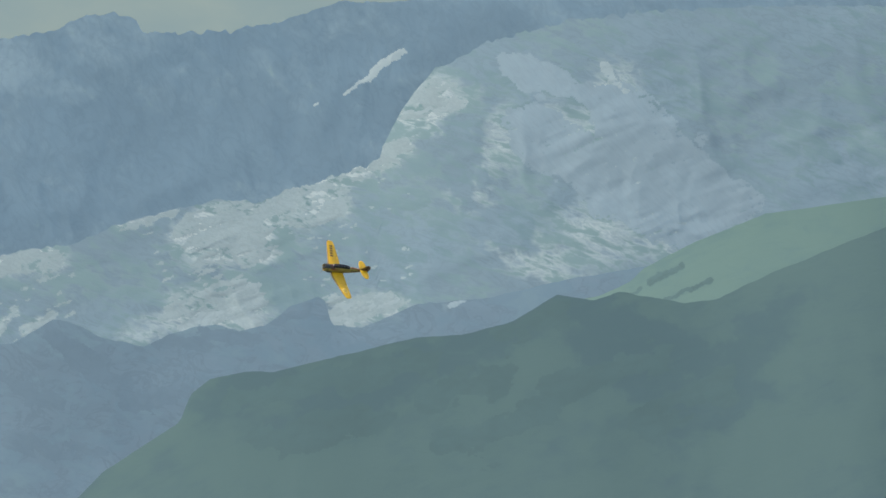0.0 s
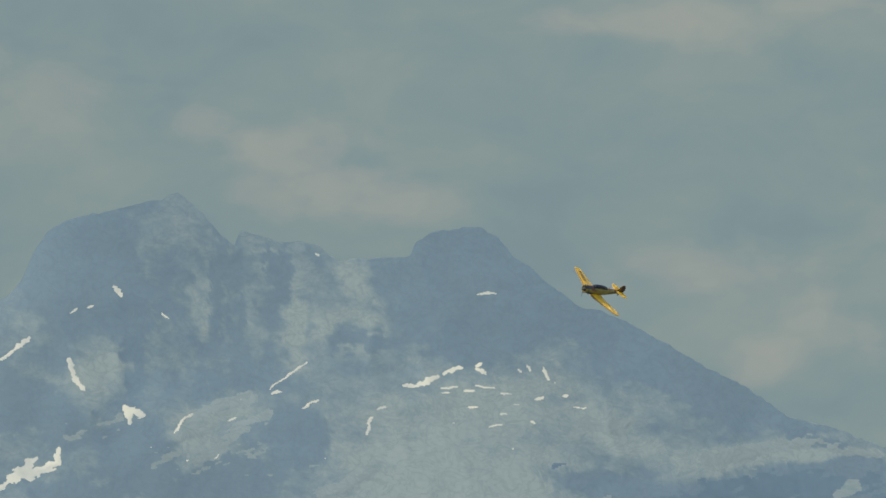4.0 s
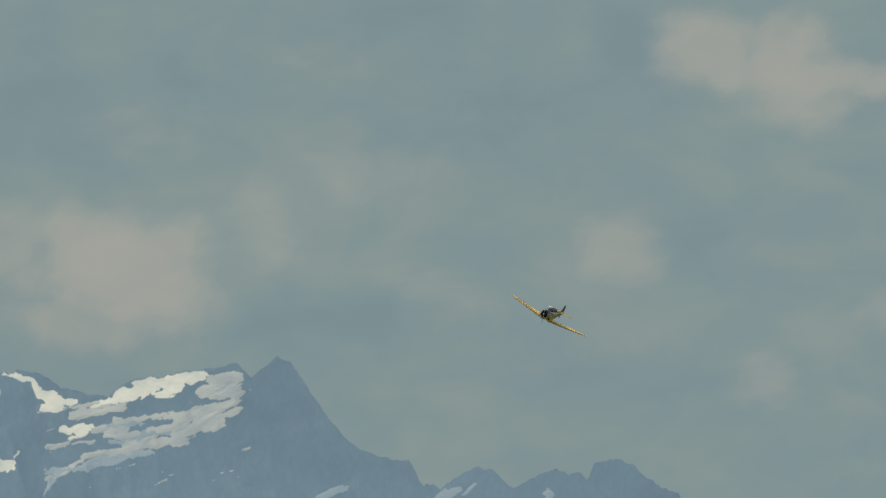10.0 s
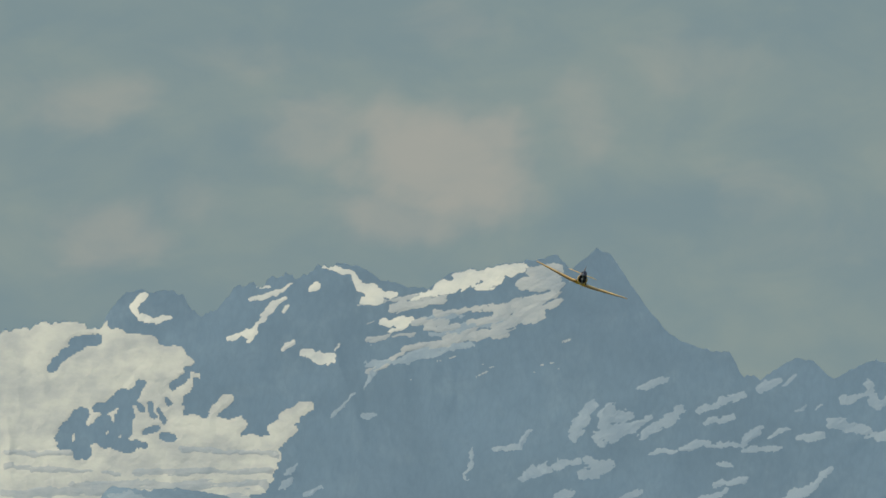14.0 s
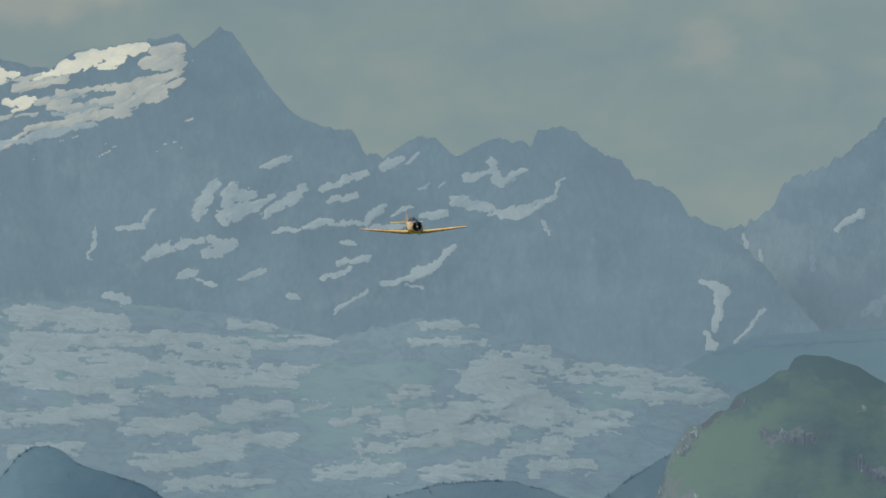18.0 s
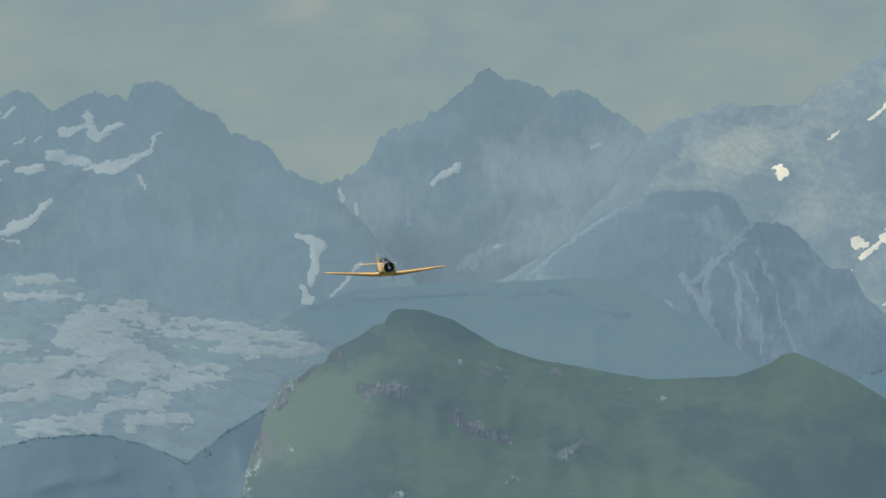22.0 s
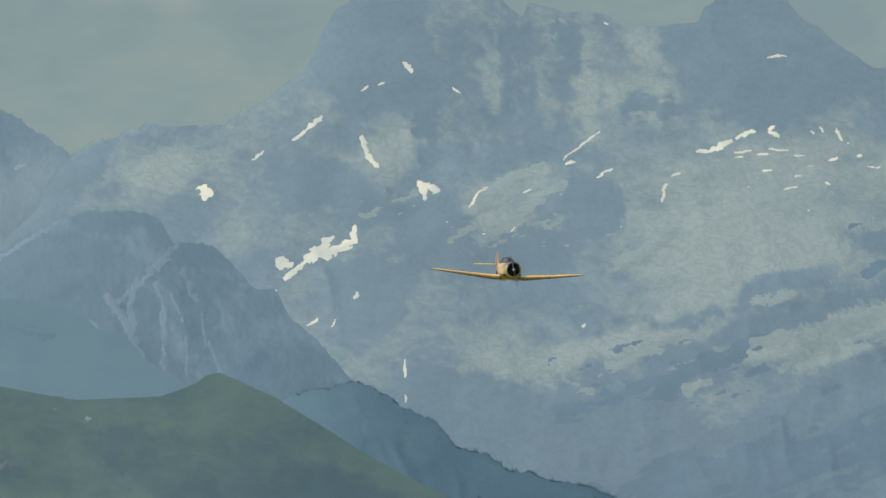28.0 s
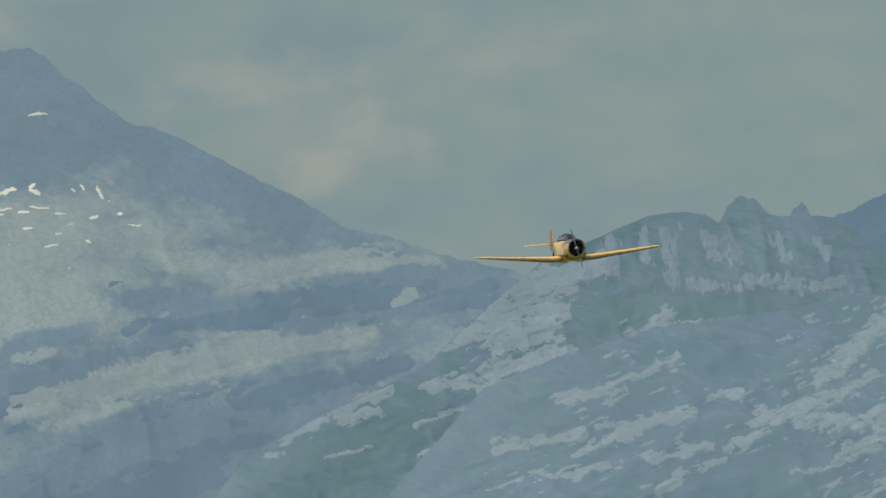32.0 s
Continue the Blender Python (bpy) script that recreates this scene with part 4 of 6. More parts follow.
    (32, -4.403, 4.217, -4.369, 4.207, 0.0084), (33, -3.949, 4.532, -3.932, 4.546, 0.0051)]
snow_range = Mountain("snow_range", "blue mountain range with a pointed peak and bright snowfields", "mountain", RANGE, 4700, 1.0, hazy_far_rock, 23,
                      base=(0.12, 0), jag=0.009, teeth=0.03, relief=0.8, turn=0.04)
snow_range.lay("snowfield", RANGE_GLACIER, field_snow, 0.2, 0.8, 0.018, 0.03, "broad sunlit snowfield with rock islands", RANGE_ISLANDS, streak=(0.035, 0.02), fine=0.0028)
snow_range.lay("shaded_snow_band", RANGE_DULL, shaded_snow, 0.3, 0.9, 0.02, 0.04, "grey band of snow in a shaded tone", lean=4.0, streak=(0.12, 0.012), fine=0.0028)
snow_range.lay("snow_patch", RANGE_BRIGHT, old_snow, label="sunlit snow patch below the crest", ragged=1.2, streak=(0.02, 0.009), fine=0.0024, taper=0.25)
snow_range.lay("snowfield", [row for row in RANGE_SHADED_SNOW if row[0] == 0], shaded_snow, 0.15, 2.0, 0.015, 0.03, lean=22.0, streak=(0.06, 0.010), fine=0.0026, label="grey-white snowfield below the pointed peak")
snow_range.lay("shaded_snow_patch", [row for row in RANGE_SHADED_SNOW if row[0]], snow_in_shade, 0.10, ragged=1.5, rough=0.025, grow=1.12, lean=24.0, streak=(0.035, 0.009), fine=0.0024, taper=0.3, label="grey patch of old snow, shade painted in")

PEAK = [
    (-4.037, 3.651), (-3.391, 4.203), (-3.289, 4.321), (-3.204, 4.379), (-3.153, 4.404), (-3.035, 4.417), (-2.958, 4.462), (-2.924, 4.537),
    (-2.746, 4.612), (-2.619, 4.724), (-2.588, 4.741), (-2.534, 4.704), (-2.458, 4.695), (-2.399, 4.661), (-2.365, 4.672), (-2.323, 4.674),
    (-2.256, 4.643), (-2.129, 4.555), (-2.002, 4.46)]
PEAK_SNOW = [
    (0, -2.984, 4.344, -2.988, 4.302, 0.0051), (0, -2.99, 4.302, -2.999, 4.226, 0.0059), (1, -2.761, 4.398, -2.722, 4.435, 0.0067),
    (1, -2.739, 4.418, -2.679, 4.452, 0.0101), (2, -3.161, 4.424, -3.111, 4.417, 0.0084), (2, -3.111, 4.417, -3.052, 4.41, 0.0067),
    (3, -3.035, 4.386, -3.032, 4.353, 0.0067), (4, -2.282, 4.508, -2.256, 4.516, 0.0051), (5, -2.571, 4.207, -2.546, 4.215, 0.0051)]
SADDLE_SNOW = [
    (0, -3.163, 4.249, -3.129, 4.235, 0.0084), (0, -3.129, 4.235, -3.095, 4.218, 0.0152), (0, -3.112, 4.21, -3.113, 4.143, 0.0135),
    (0, -3.121, 4.143, -3.13, 4.101, 0.0101), (0, -3.155, 4.092, -3.138, 4.058, 0.0084), (0, -3.147, 4.053, -3.122, 4.053, 0.0067),
    (1, -3.067, 4.063, -3.02, 4.108, 0.0051), (1, -3.02, 4.108, -2.977, 4.164, 0.0051)]
PEAK_PALE = [
    (-2.409, 4.433, 0.152, 0.101, 0), (-2.206, 4.449, 0.202, 0.101, 0), (-2.343, 4.247, 0.185, 0.101, -20), (-3.476, 4.136, 0.118, 0.101, 0),
    (-2.985, 4.285, 0.101, 0.135, 0)]
twin_peak = Mountain("twin_peak", "hazy blue rock peak with two summits and narrow snow gullies", "mountain", PEAK, 4680, 1.0, hazy_far_rock, 37,
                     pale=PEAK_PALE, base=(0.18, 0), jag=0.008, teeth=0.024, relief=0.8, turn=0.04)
snow_range.lay("snow_gully", SADDLE_SNOW, snow_in_shade, label="forked tongue of grey snow below the saddle")
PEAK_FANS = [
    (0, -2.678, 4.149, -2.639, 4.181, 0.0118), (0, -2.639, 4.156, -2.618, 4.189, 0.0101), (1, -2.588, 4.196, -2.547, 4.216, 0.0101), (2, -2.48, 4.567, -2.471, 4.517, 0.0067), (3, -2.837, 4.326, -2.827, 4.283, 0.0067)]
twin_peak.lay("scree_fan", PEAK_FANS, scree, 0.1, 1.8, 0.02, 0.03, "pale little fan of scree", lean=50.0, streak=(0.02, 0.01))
twin_peak.lay("snow_gully", PEAK_SNOW, snow_in_shade, label="narrow tongue of grey snow")

BUTTRESS = [
    (-2.58, 4.067), (-2.271, 4.298), (-2.186, 4.339), (-2.067, 4.37), (-1.949, 4.38), (-1.865, 4.359), (-1.815, 4.282), (-1.697, 4.272), (-1.564, 4.135),
    (-1.513, 4.134), (-1.464, 4.049), (-1.364, 3.963), (-1.298, 3.877)]
BUTTRESS_BANDS = [
    (0, -2.014, 4.119, -1.965, 4.051, 0.0135), (0, -1.965, 4.051, -1.932, 3.966, 0.0135), (0, -1.932, 3.966, -1.892, 3.881, 0.0135),
    (1, -2.062, 4.04, -2.03, 3.967, 0.0118), (1, -2.03, 3.967, -2.003, 3.896, 0.0118), (2, -2.105, 3.95, -2.073, 3.931, 0.0101),
    (2, -2.087, 3.992, -2.072, 3.933, 0.0084), (3, -1.87, 4.158, -1.846, 4.079, 0.0076), (3, -1.846, 4.079, -1.845, 4.0, 0.0076),
    (3, -1.845, 4.0, -1.854, 3.85, 0.0076), (4, -1.923, 4.17, -1.944, 4.096, 0.0076), (4, -1.944, 4.096, -1.937, 4.017, 0.0076),
    (5, -1.789, 4.194, -1.753, 4.112, 0.0084), (6, -1.823, 4.124, -1.789, 4.045, 0.0059), (7, -1.778, 3.999, -1.779, 3.886, 0.0042),
    (8, -1.733, 4.067, -1.72, 3.965, 0.0042)]
BUTTRESS_BANDS += [
    (9, -2.475, 4.122, -2.344, 4.228, 0.0051), (9, -2.344, 4.228, -2.185, 4.327, 0.0051), (10, -1.891, 4.192, -1.834, 4.243, 0.0067),
    (10, -1.834, 4.243, -1.772, 4.295, 0.0067), (11, -1.982, 4.102, -1.902, 4.17, 0.0084), (11, -1.902, 4.17, -1.834, 4.226, 0.0084),
    (12, -1.71, 3.976, -1.666, 3.863, 0.0067)]
# shade on the cap and between the ribs, painted darker
BUTTRESS_SHADE = [
    (-1.961, 4.35, 0.152, 0.025, 0), (-1.896, 4.026, 0.024, 0.118, 0), (-1.744, 4.041, 0.044, 0.084, 0), (-2.165, 4.197, 0.185, 0.084, 0),
    (-1.691, 4.26, 0.101, 0.051, 0), (-1.981, 4.01, 0.013, 0.084, 0)]
buttress = Mountain("rock_buttress", "blue-grey domed rock buttress with pale gullied cliffs", "mountain", BUTTRESS, 4450, 0.9, buttress_rock, 41, shade_spots=BUTTRESS_SHADE, base=(0.24, 0), relief=0.7, turn=0.3,
                    gully=0.11, teeth=0.012)
buttress.lay("scree_gully", BUTTRESS_BANDS, scree, 0.1, 1.5, 0.02, 0.03, "pale gully of loose scree", lean=-80.0, streak=(0.035, 0.010), fine=0.0026)

FOOTHILL = [
    (-3.519, 3.815), (-3.417, 3.882), (-3.282, 3.966), (-3.138, 4.036), (-3.011, 4.082), (-2.825, 4.098), (-2.605, 4.104), (-2.436, 4.111),
    (-2.301, 4.114), (-2.183, 4.095), (-2.09, 4.064), (-2.04, 4.018), (-1.955, 3.992), (-1.897, 3.925), (-1.804, 3.874), (-1.728, 3.789)]
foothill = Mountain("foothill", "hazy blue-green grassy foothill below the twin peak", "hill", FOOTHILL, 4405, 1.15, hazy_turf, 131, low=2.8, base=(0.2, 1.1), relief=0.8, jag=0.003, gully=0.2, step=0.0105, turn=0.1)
# darker strips along the top of the foothill
FOOTHILL_STRIPS = [
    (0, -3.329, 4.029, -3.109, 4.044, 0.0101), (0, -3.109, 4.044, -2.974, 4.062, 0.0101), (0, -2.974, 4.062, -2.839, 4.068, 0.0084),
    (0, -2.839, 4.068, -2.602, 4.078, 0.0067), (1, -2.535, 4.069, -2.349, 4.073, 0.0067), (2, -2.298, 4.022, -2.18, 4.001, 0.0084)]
foothill.lay("dark_patch", FOOTHILL_STRIPS, hazy_strip, 0.1, 2.0, 0.04, 0.05, "darker blue-green strip along the foothill", lean=-6.0, streak=(0.08, 0.016))

PLATEAU = [
    (-6.057, 4.297), (-5.803, 4.289), (-5.549, 4.238), (-5.347, 4.212), (-4.84, 4.187), (-4.538, 4.151), (-4.268, 4.082), (-4.031, 4.14),
    (-3.862, 4.131), (-3.525, 4.028), (-3.221, 3.993), (-3.103, 3.942), (-2.934, 3.891)]
# bare limestone patches, whose paleness also paints in the sun
PLATEAU_BANDS = [
    (-5.264, 3.851, -4.926, 3.866, 0.0236), (-4.893, 3.815, -4.656, 3.831, 0.0202), (-4.859, 3.714, -4.555, 3.747, 0.0202),
    (-4.589, 3.764, -4.386, 3.796, 0.0135), (-4.081, 3.913, -3.979, 3.929, 0.0169), (-3.878, 3.946, -3.641, 3.911, 0.027),
    (-3.607, 3.978, -3.269, 3.926, 0.0135), (-3.743, 3.743, -3.574, 3.759, 0.0236), (-4.081, 3.812, -3.878, 3.845, 0.0185),
    (-4.183, 3.745, -3.98, 3.778, 0.0152), (-4.318, 3.678, -4.082, 3.694, 0.0185), (-3.98, 3.677, -3.777, 3.693, 0.0219),
    (-3.676, 3.692, -3.507, 3.708, 0.0185), (-5.263, 4.053, -5.061, 4.069, 0.0152), (-5.01, 4.086, -4.705, 4.084, 0.0135),
    (-4.621, 4.084, -4.384, 4.066, 0.0084), (-5.162, 3.951, -4.926, 3.934, 0.0152), (-4.858, 4.001, -4.554, 3.982, 0.0152),
    (-4.758, 3.646, -4.454, 3.662, 0.0152)]
PLATEAU_BANDS += [
    (-5.231, 3.75, -5.028, 3.766, 0.0152), (-5.215, 4.153, -4.91, 4.135, 0.027), (-5.215, 4.086, -4.961, 4.085, 0.0202),
    (-5.215, 4.002, -4.877, 4, 0.0404), (-4.961, 4.085, -4.657, 4.084, 0.0169), (-4.742, 4.05, -4.539, 4.033, 0.027),
    (-4.674, 4.084, -4.268, 4.065, 0.0084), (-4.708, 3.966, -4.404, 3.965, 0.027), (-4.911, 3.916, -4.641, 3.932, 0.0169),
    (-4.572, 4.125, -4.437, 4.125, 0.0118), (-4.437, 4.1, -4.251, 4.074, 0.0067), (-4.488, 3.99, -4.319, 3.995, 0.0101),
    (-3.998, 4.115, -3.862, 4.122, 0.0118), (-3.862, 4.122, -3.744, 4.11, 0.0067), (-4.032, 4.073, -3.812, 4.067, 0.0101),
    (-3.829, 3.996, -3.643, 4.037, 0.0303), (-3.779, 3.945, -3.694, 3.945, 0.0404), (-3.643, 4.012, -3.593, 3.995, 0.0202),
    (-3.525, 4.003, -3.255, 3.951, 0.0152)]
PLATEAU_BANDS += [
    (-3.255, 3.951, -3.103, 3.909, 0.0169), (-3.39, 3.91, -3.12, 3.892, 0.0152), (-4.134, 3.812, -3.931, 3.845, 0.0236),
    (-4.033, 3.845, -3.762, 3.878, 0.0253), (-3.931, 3.794, -3.762, 3.81, 0.027), (-3.728, 3.861, -3.593, 3.86, 0.0337),
    (-3.593, 3.81, -3.424, 3.842, 0.0337), (-4.269, 3.829, -4.134, 3.871, 0.0101), (-4.354, 3.872, -4.269, 3.897, 0.0067),
    (-4.574, 3.864, -4.404, 3.88, 0.0236), (-4.844, 3.832, -4.675, 3.839, 0.0169), (-4.658, 3.78, -4.405, 3.788, 0.0169),
    (-5.115, 3.841, -5.064, 3.849, 0.0084), (-6.057, 4.272, -5.854, 4.238, 0.0135), (-5.854, 4.221, -5.55, 4.187, 0.0135),
    (-5.499, 4.154, -5.279, 4.153, 0.0135), (-6.057, 4.171, -5.803, 4.137, 0.0202), (-5.245, 4.17, -4.975, 4.153, 0.0101),
    (-3.994, 4.118, -3.792, 4.121, 0.0101)]
PLATEAU_GREEN = [
    (-4.168, 3.93, 0.219, 0.101, 0), (-4.269, 3.812, 0.101, 0.067, 0), (-3.424, 3.893, 0.101, 0.051, 0), (-4.488, 4.066, 0.101, 0.034, 0)]
plateau = Mountain("karst_plateau", "pale limestone plateau patched with green turf", "plateau", PLATEAU, 4350, 1.2, karst, 53, grass=PLATEAU_GREEN, base=(0.0, 0.25), relief=1.0, jag=0.010, teeth=0.02, step=0.0095)
plateau.lay("limestone_pavement", PLATEAU_BANDS, pavement, 0.12, 2.4, 0.035, 0.03, "bare pale limestone pavement, sunlit tone painted in", lean=-4.0, grow=1.12, streak=(0.055, 0.013), fine=0.0026)

WALL = [
    (2.26, 4.44), (2.378, 4.48), (2.629, 4.588), (2.73, 4.605), (2.755, 4.639), (2.83, 4.671), (2.932, 4.668), (3.026, 4.641), (3.101, 4.653),
    (3.234, 4.764), (3.318, 4.821), (3.36, 4.8), (3.421, 4.756), (3.47, 4.793), (3.512, 4.795), (3.62, 4.874), (3.706, 4.906), (3.717, 4.987),
    (3.751, 5.002), (3.885, 5.035), (3.935, 5.04), (4.035, 5.091), (4.128, 5.102), (4.188, 5.079), (4.206, 5.046), (4.426, 5.053), (4.577, 5.08),
    (4.795, 5.155), (4.943, 5.16)]
WALL_PALE = [
    (3.82, 4.94, 0.135, 0.067, 0), (4.088, 5.033, 0.118, 0.076, 0), (3.958, 4.86, 0.101, 0.034, 0), (3.267, 4.28, 0.202, 0.101, 25),
    (3.131, 4.309, 0.067, 0.118, 0), (3.404, 4.251, 0.202, 0.051, 15), (3.001, 4.153, 0.101, 0.067, 0), (3.276, 4.394, 0.185, 0.152, 0),
    (3.228, 4.241, 0.101, 0.152, 0), (3.431, 4.262, 0.27, 0.101, 12), (3.563, 4.433, 0.202, 0.118, 0), (3.509, 4.55, 0.169, 0.101, 0)]
# shade put on the wall as darker spots
WALL_SHADE = [
    (2.819, 4.535, 0.472, 0.101, -14), (3.321, 4.704, 0.152, 0.101, 0), (4.32, 4.67, 0.101, 0.135, 0), (2.569, 4.408, 0.27, 0.118, 0),
    (3.835, 4.502, 0.202, 0.067, 0), (4.64, 4.715, 0.152, 0.067, 20), (2.667, 4.415, 0.337, 0.135, 0), (2.968, 4.556, 0.236, 0.101, 0)]
WALL_SNOW = [
    (0, 4.821, 4.878, 4.887, 4.932, 0.0051), (0, 4.887, 4.932, 4.949, 4.992, 0.0101), (0, 4.949, 4.992, 4.986, 5.013, 0.0101),
    (1, 4.731, 4.844, 4.741, 4.85, 0.0034), (2, 3.935, 5.045, 3.96, 5.049, 0.0034)]
wall = Mountain("mountain_wall", "hazy blue mountain wall with a stepped skyline", "mountain", WALL + [(5.6, 5.25), (6.6, 5.4)], 4700, 0.9, wall_rock, 67,
                pale=WALL_PALE, shade_spots=WALL_SHADE, base=(0.15, 0), jag=0.005, teeth=0.014, relief=1.2, turn=0.1)
WALL_SCREE = [
    (0, 3.269, 4.483, 3.166, 4.277, 0.0371), (0, 3.264, 4.398, 3.504, 4.288, 0.0438), (0, 3.199, 4.312, 3.472, 4.254, 0.0404),
    (0, 3.168, 4.29, 3.229, 4.207, 0.0337), (0, 3.228, 4.249, 3.33, 4.218, 0.0337), (0, 3.33, 4.226, 3.465, 4.249, 0.0303),
    (0, 3.465, 4.254, 3.599, 4.286, 0.0169)]
wall.lay("scree_slope", WALL_SCREE, scree_fan, 0.1, 1.2, 0.05, 0.06, "pale fan of scree below the wall", lean=30.0)
wall.lay("snow_streak", WALL_SNOW, snow_in_shade, label="thin streak of grey snow")

PINNACLES = [
    (0.42, 3.437), (0.465, 3.591), (0.595, 3.775), (0.833, 3.906), (1.14, 4.044), (1.346, 4.235), (1.501, 4.357), (1.82, 4.49), (1.904, 4.5),
    (1.989, 4.494), (2.03, 4.466), (2.043, 4.483), (2.056, 4.515), (2.072, 4.524), (2.086, 4.541), (2.102, 4.547), (2.12, 4.532), (2.136, 4.541),
    (2.183, 4.489), (2.226, 4.482), (2.246, 4.485), (2.254, 4.508), (2.267, 4.513), (2.279, 4.528), (2.292, 4.517), (2.305, 4.485), (2.378, 4.48),
    (2.619, 4.279)]
# limestone bands and sunlit cliff faces, both painted pale
PINNACLE_BANDS = [
    (1.419, 4.254, 1.653, 4.343, 0.0337), (1.37, 4.152, 1.521, 4.223, 0.0236), (1.56, 3.945, 1.762, 3.992, 0.0152), (1.678, 3.973, 1.829, 4.044, 0.0169),
    (1.322, 4.033, 1.423, 4.052, 0.0185), (1.793, 4.127, 1.876, 4.196, 0.0202), (1.259, 4.118, 1.379, 4.201, 0.027), (1.346, 4.235, 1.516, 4.316, 0.027),
    (1.378, 4.133, 1.514, 4.165, 0.0404), (1.478, 4.064, 1.563, 4.08, 0.027), (1.156, 3.985, 1.258, 4, 0.0185), (1.292, 4.008, 1.41, 4.031, 0.0185),
    (0.799, 3.889, 0.834, 3.923, 0.0084), (0.901, 3.888, 1.003, 3.92, 0.0118), (1.003, 3.954, 1.037, 3.978, 0.0084), (1.545, 3.97, 1.613, 3.995, 0.0202)]
PINNACLE_BANDS += [
    (1.22, 3.748, 1.305, 3.763, 0.0101), (1.218, 3.63, 1.286, 3.679, 0.0219), (1.303, 3.662, 1.456, 3.711, 0.0152), (1.765, 4.135, 2.002, 4.165, 0.0168),
    (1.306, 3.973, 1.391, 3.989, 0.0118), (0.882, 3.913, 1.036, 3.986, 0.0118), (1.171, 3.992, 1.273, 4.008, 0.0152), (1.29, 4.007, 1.442, 4.039, 0.0168),
    (1.224, 4.109, 1.36, 4.208, 0.0185), (1.376, 4.141, 1.546, 4.205, 0.027), (1.425, 4.056, 1.544, 4.071, 0.0135), (1.118, 3.875, 1.254, 3.915, 0.0084),
    (0.68, 3.849, 0.816, 3.872, 0.0091), (0.662, 3.79, 0.73, 3.798, 0.005), (1.119, 3.783, 1.204, 3.816, 0.005), (0.507, 3.591, 0.541, 3.624, 0.0071)]
PINNACLE_BANDS += [
    (0.488, 3.456, 0.59, 3.471, 0.0091), (0.712, 3.831, 0.848, 3.905, 0.0091), (0.846, 3.778, 0.982, 3.81, 0.004)]
PINNACLE_GREEN = [
    (1.618, 4.402, 0.253, 0.024, 20), (1.418, 4.288, 0.101, 0.02, 35), (1.9, 4.19, 0.35, 0.05, 8), (1.45, 4.02, 0.25, 0.07, 20), (1.0, 3.8, 0.3, 0.12, 25),
    (0.7, 3.6, 0.3, 0.12, 25)]
pinnacles = Mountain("pinnacle_ridge", "grey limestone ridge with two sharp rock pinnacles", "mountain", PINNACLES, 4420, 1.1, pinnacle_ground, 71,
                     grass=PINNACLE_GREEN, base=(0.15, 0.45), strata=0.8, turn=0.1, relief=1.5, gully=0.10, dip=0.2, jag=0.004)
PINNACLE_CLIFF = [
    (1.7, 4.42, 1.72, 4.33, 0.012), (1.8, 4.44, 1.81, 4.36, 0.01), (1.872, 4.432, 1.891, 4.3, 0.016), (1.99, 4.435, 2.02, 4.36, 0.012), (2.06, 4.43, 2.1, 4.35, 0.013), (2.2, 4.42, 2.23, 4.36, 0.01), (2.33, 4.41, 2.35, 4.37, 0.01), (1.62, 4.36, 1.64, 4.31, 0.012), (1.95, 4.28, 2.08, 4.27, 0.012), (2.12, 4.29, 2.26, 4.28, 0.013), (2.28, 4.27, 2.4, 4.28, 0.012)]
pinnacles.lay("cliff_rib", PINNACLE_CLIFF, cliff_grey, 0.12, 2.4, 0.03, 0.04, "grey upright rib of the summit cliff", lean=-78.0, grow=1.5, streak=(0.05, 0.014), fine=0.0026)
pinnacles.lay("rock_band", PINNACLE_BANDS, pale_rock, 0.12, 2.2, 0.04, 0.04, "pale limestone band, sunlight partly painted in", lean=24.0, grow=1.3, streak=(0.045, 0.012), fine=0.0026)

SLOPE = [
    (1.323, 3.983), (1.541, 4.071), (1.826, 4.153), (2.029, 4.183), (2.265, 4.204), (2.399, 4.258), (2.535, 4.244), (2.619, 4.245), (2.786, 4.358),
    (2.837, 4.368), (2.987, 4.447), (3.009, 4.445), (3.03, 4.426), (3.055, 4.431), (3.08, 4.46), (3.106, 4.42), (3.28, 4.212), (3.348, 4.184),
    (3.597, 4.254), (3.683, 4.314), (3.817, 4.371), (4.016, 4.407), (4.175, 4.48), (4.443, 4.556), (4.578, 4.552), (4.678, 4.598), (4.845, 4.654),
    (4.929, 4.691), (4.936, 4.728), (4.981, 4.816), (5.027, 4.892), (5.086, 4.962), (5.242, 5.048), (5.486, 5.12), (5.73, 5.155), (6.059, 5.181)]
# limestone bands; the long ridge band also paints in sunlight
SLOPE_BANDS = [
    (3.966, 4.366, 3.818, 4.337, 0.0253), (3.818, 4.337, 3.684, 4.276, 0.0253), (3.684, 4.267, 3.516, 4.213, 0.0253), (3.517, 4.205, 3.315, 4.133, 0.0286),
    (3.315, 4.133, 3.097, 4.07, 0.0303), (3.097, 4.066, 2.878, 4.011, 0.0337), (2.878, 4.006, 2.676, 3.951, 0.0371), (2.677, 3.926, 2.509, 3.872, 0.0337),
    (2.509, 3.872, 2.272, 3.867, 0.0202), (2.611, 3.824, 2.409, 3.786, 0.0169), (3.553, 4.059, 3.352, 3.977, 0.0084), (3.352, 3.974, 3.184, 3.911, 0.0101),
    (3.184, 3.911, 3.017, 3.849, 0.0118), (3.017, 3.849, 2.848, 3.803, 0.0135), (2.848, 3.798, 2.68, 3.746, 0.0118), (2.613, 3.719, 2.429, 3.626, 0.0118)]
SLOPE_BANDS += [
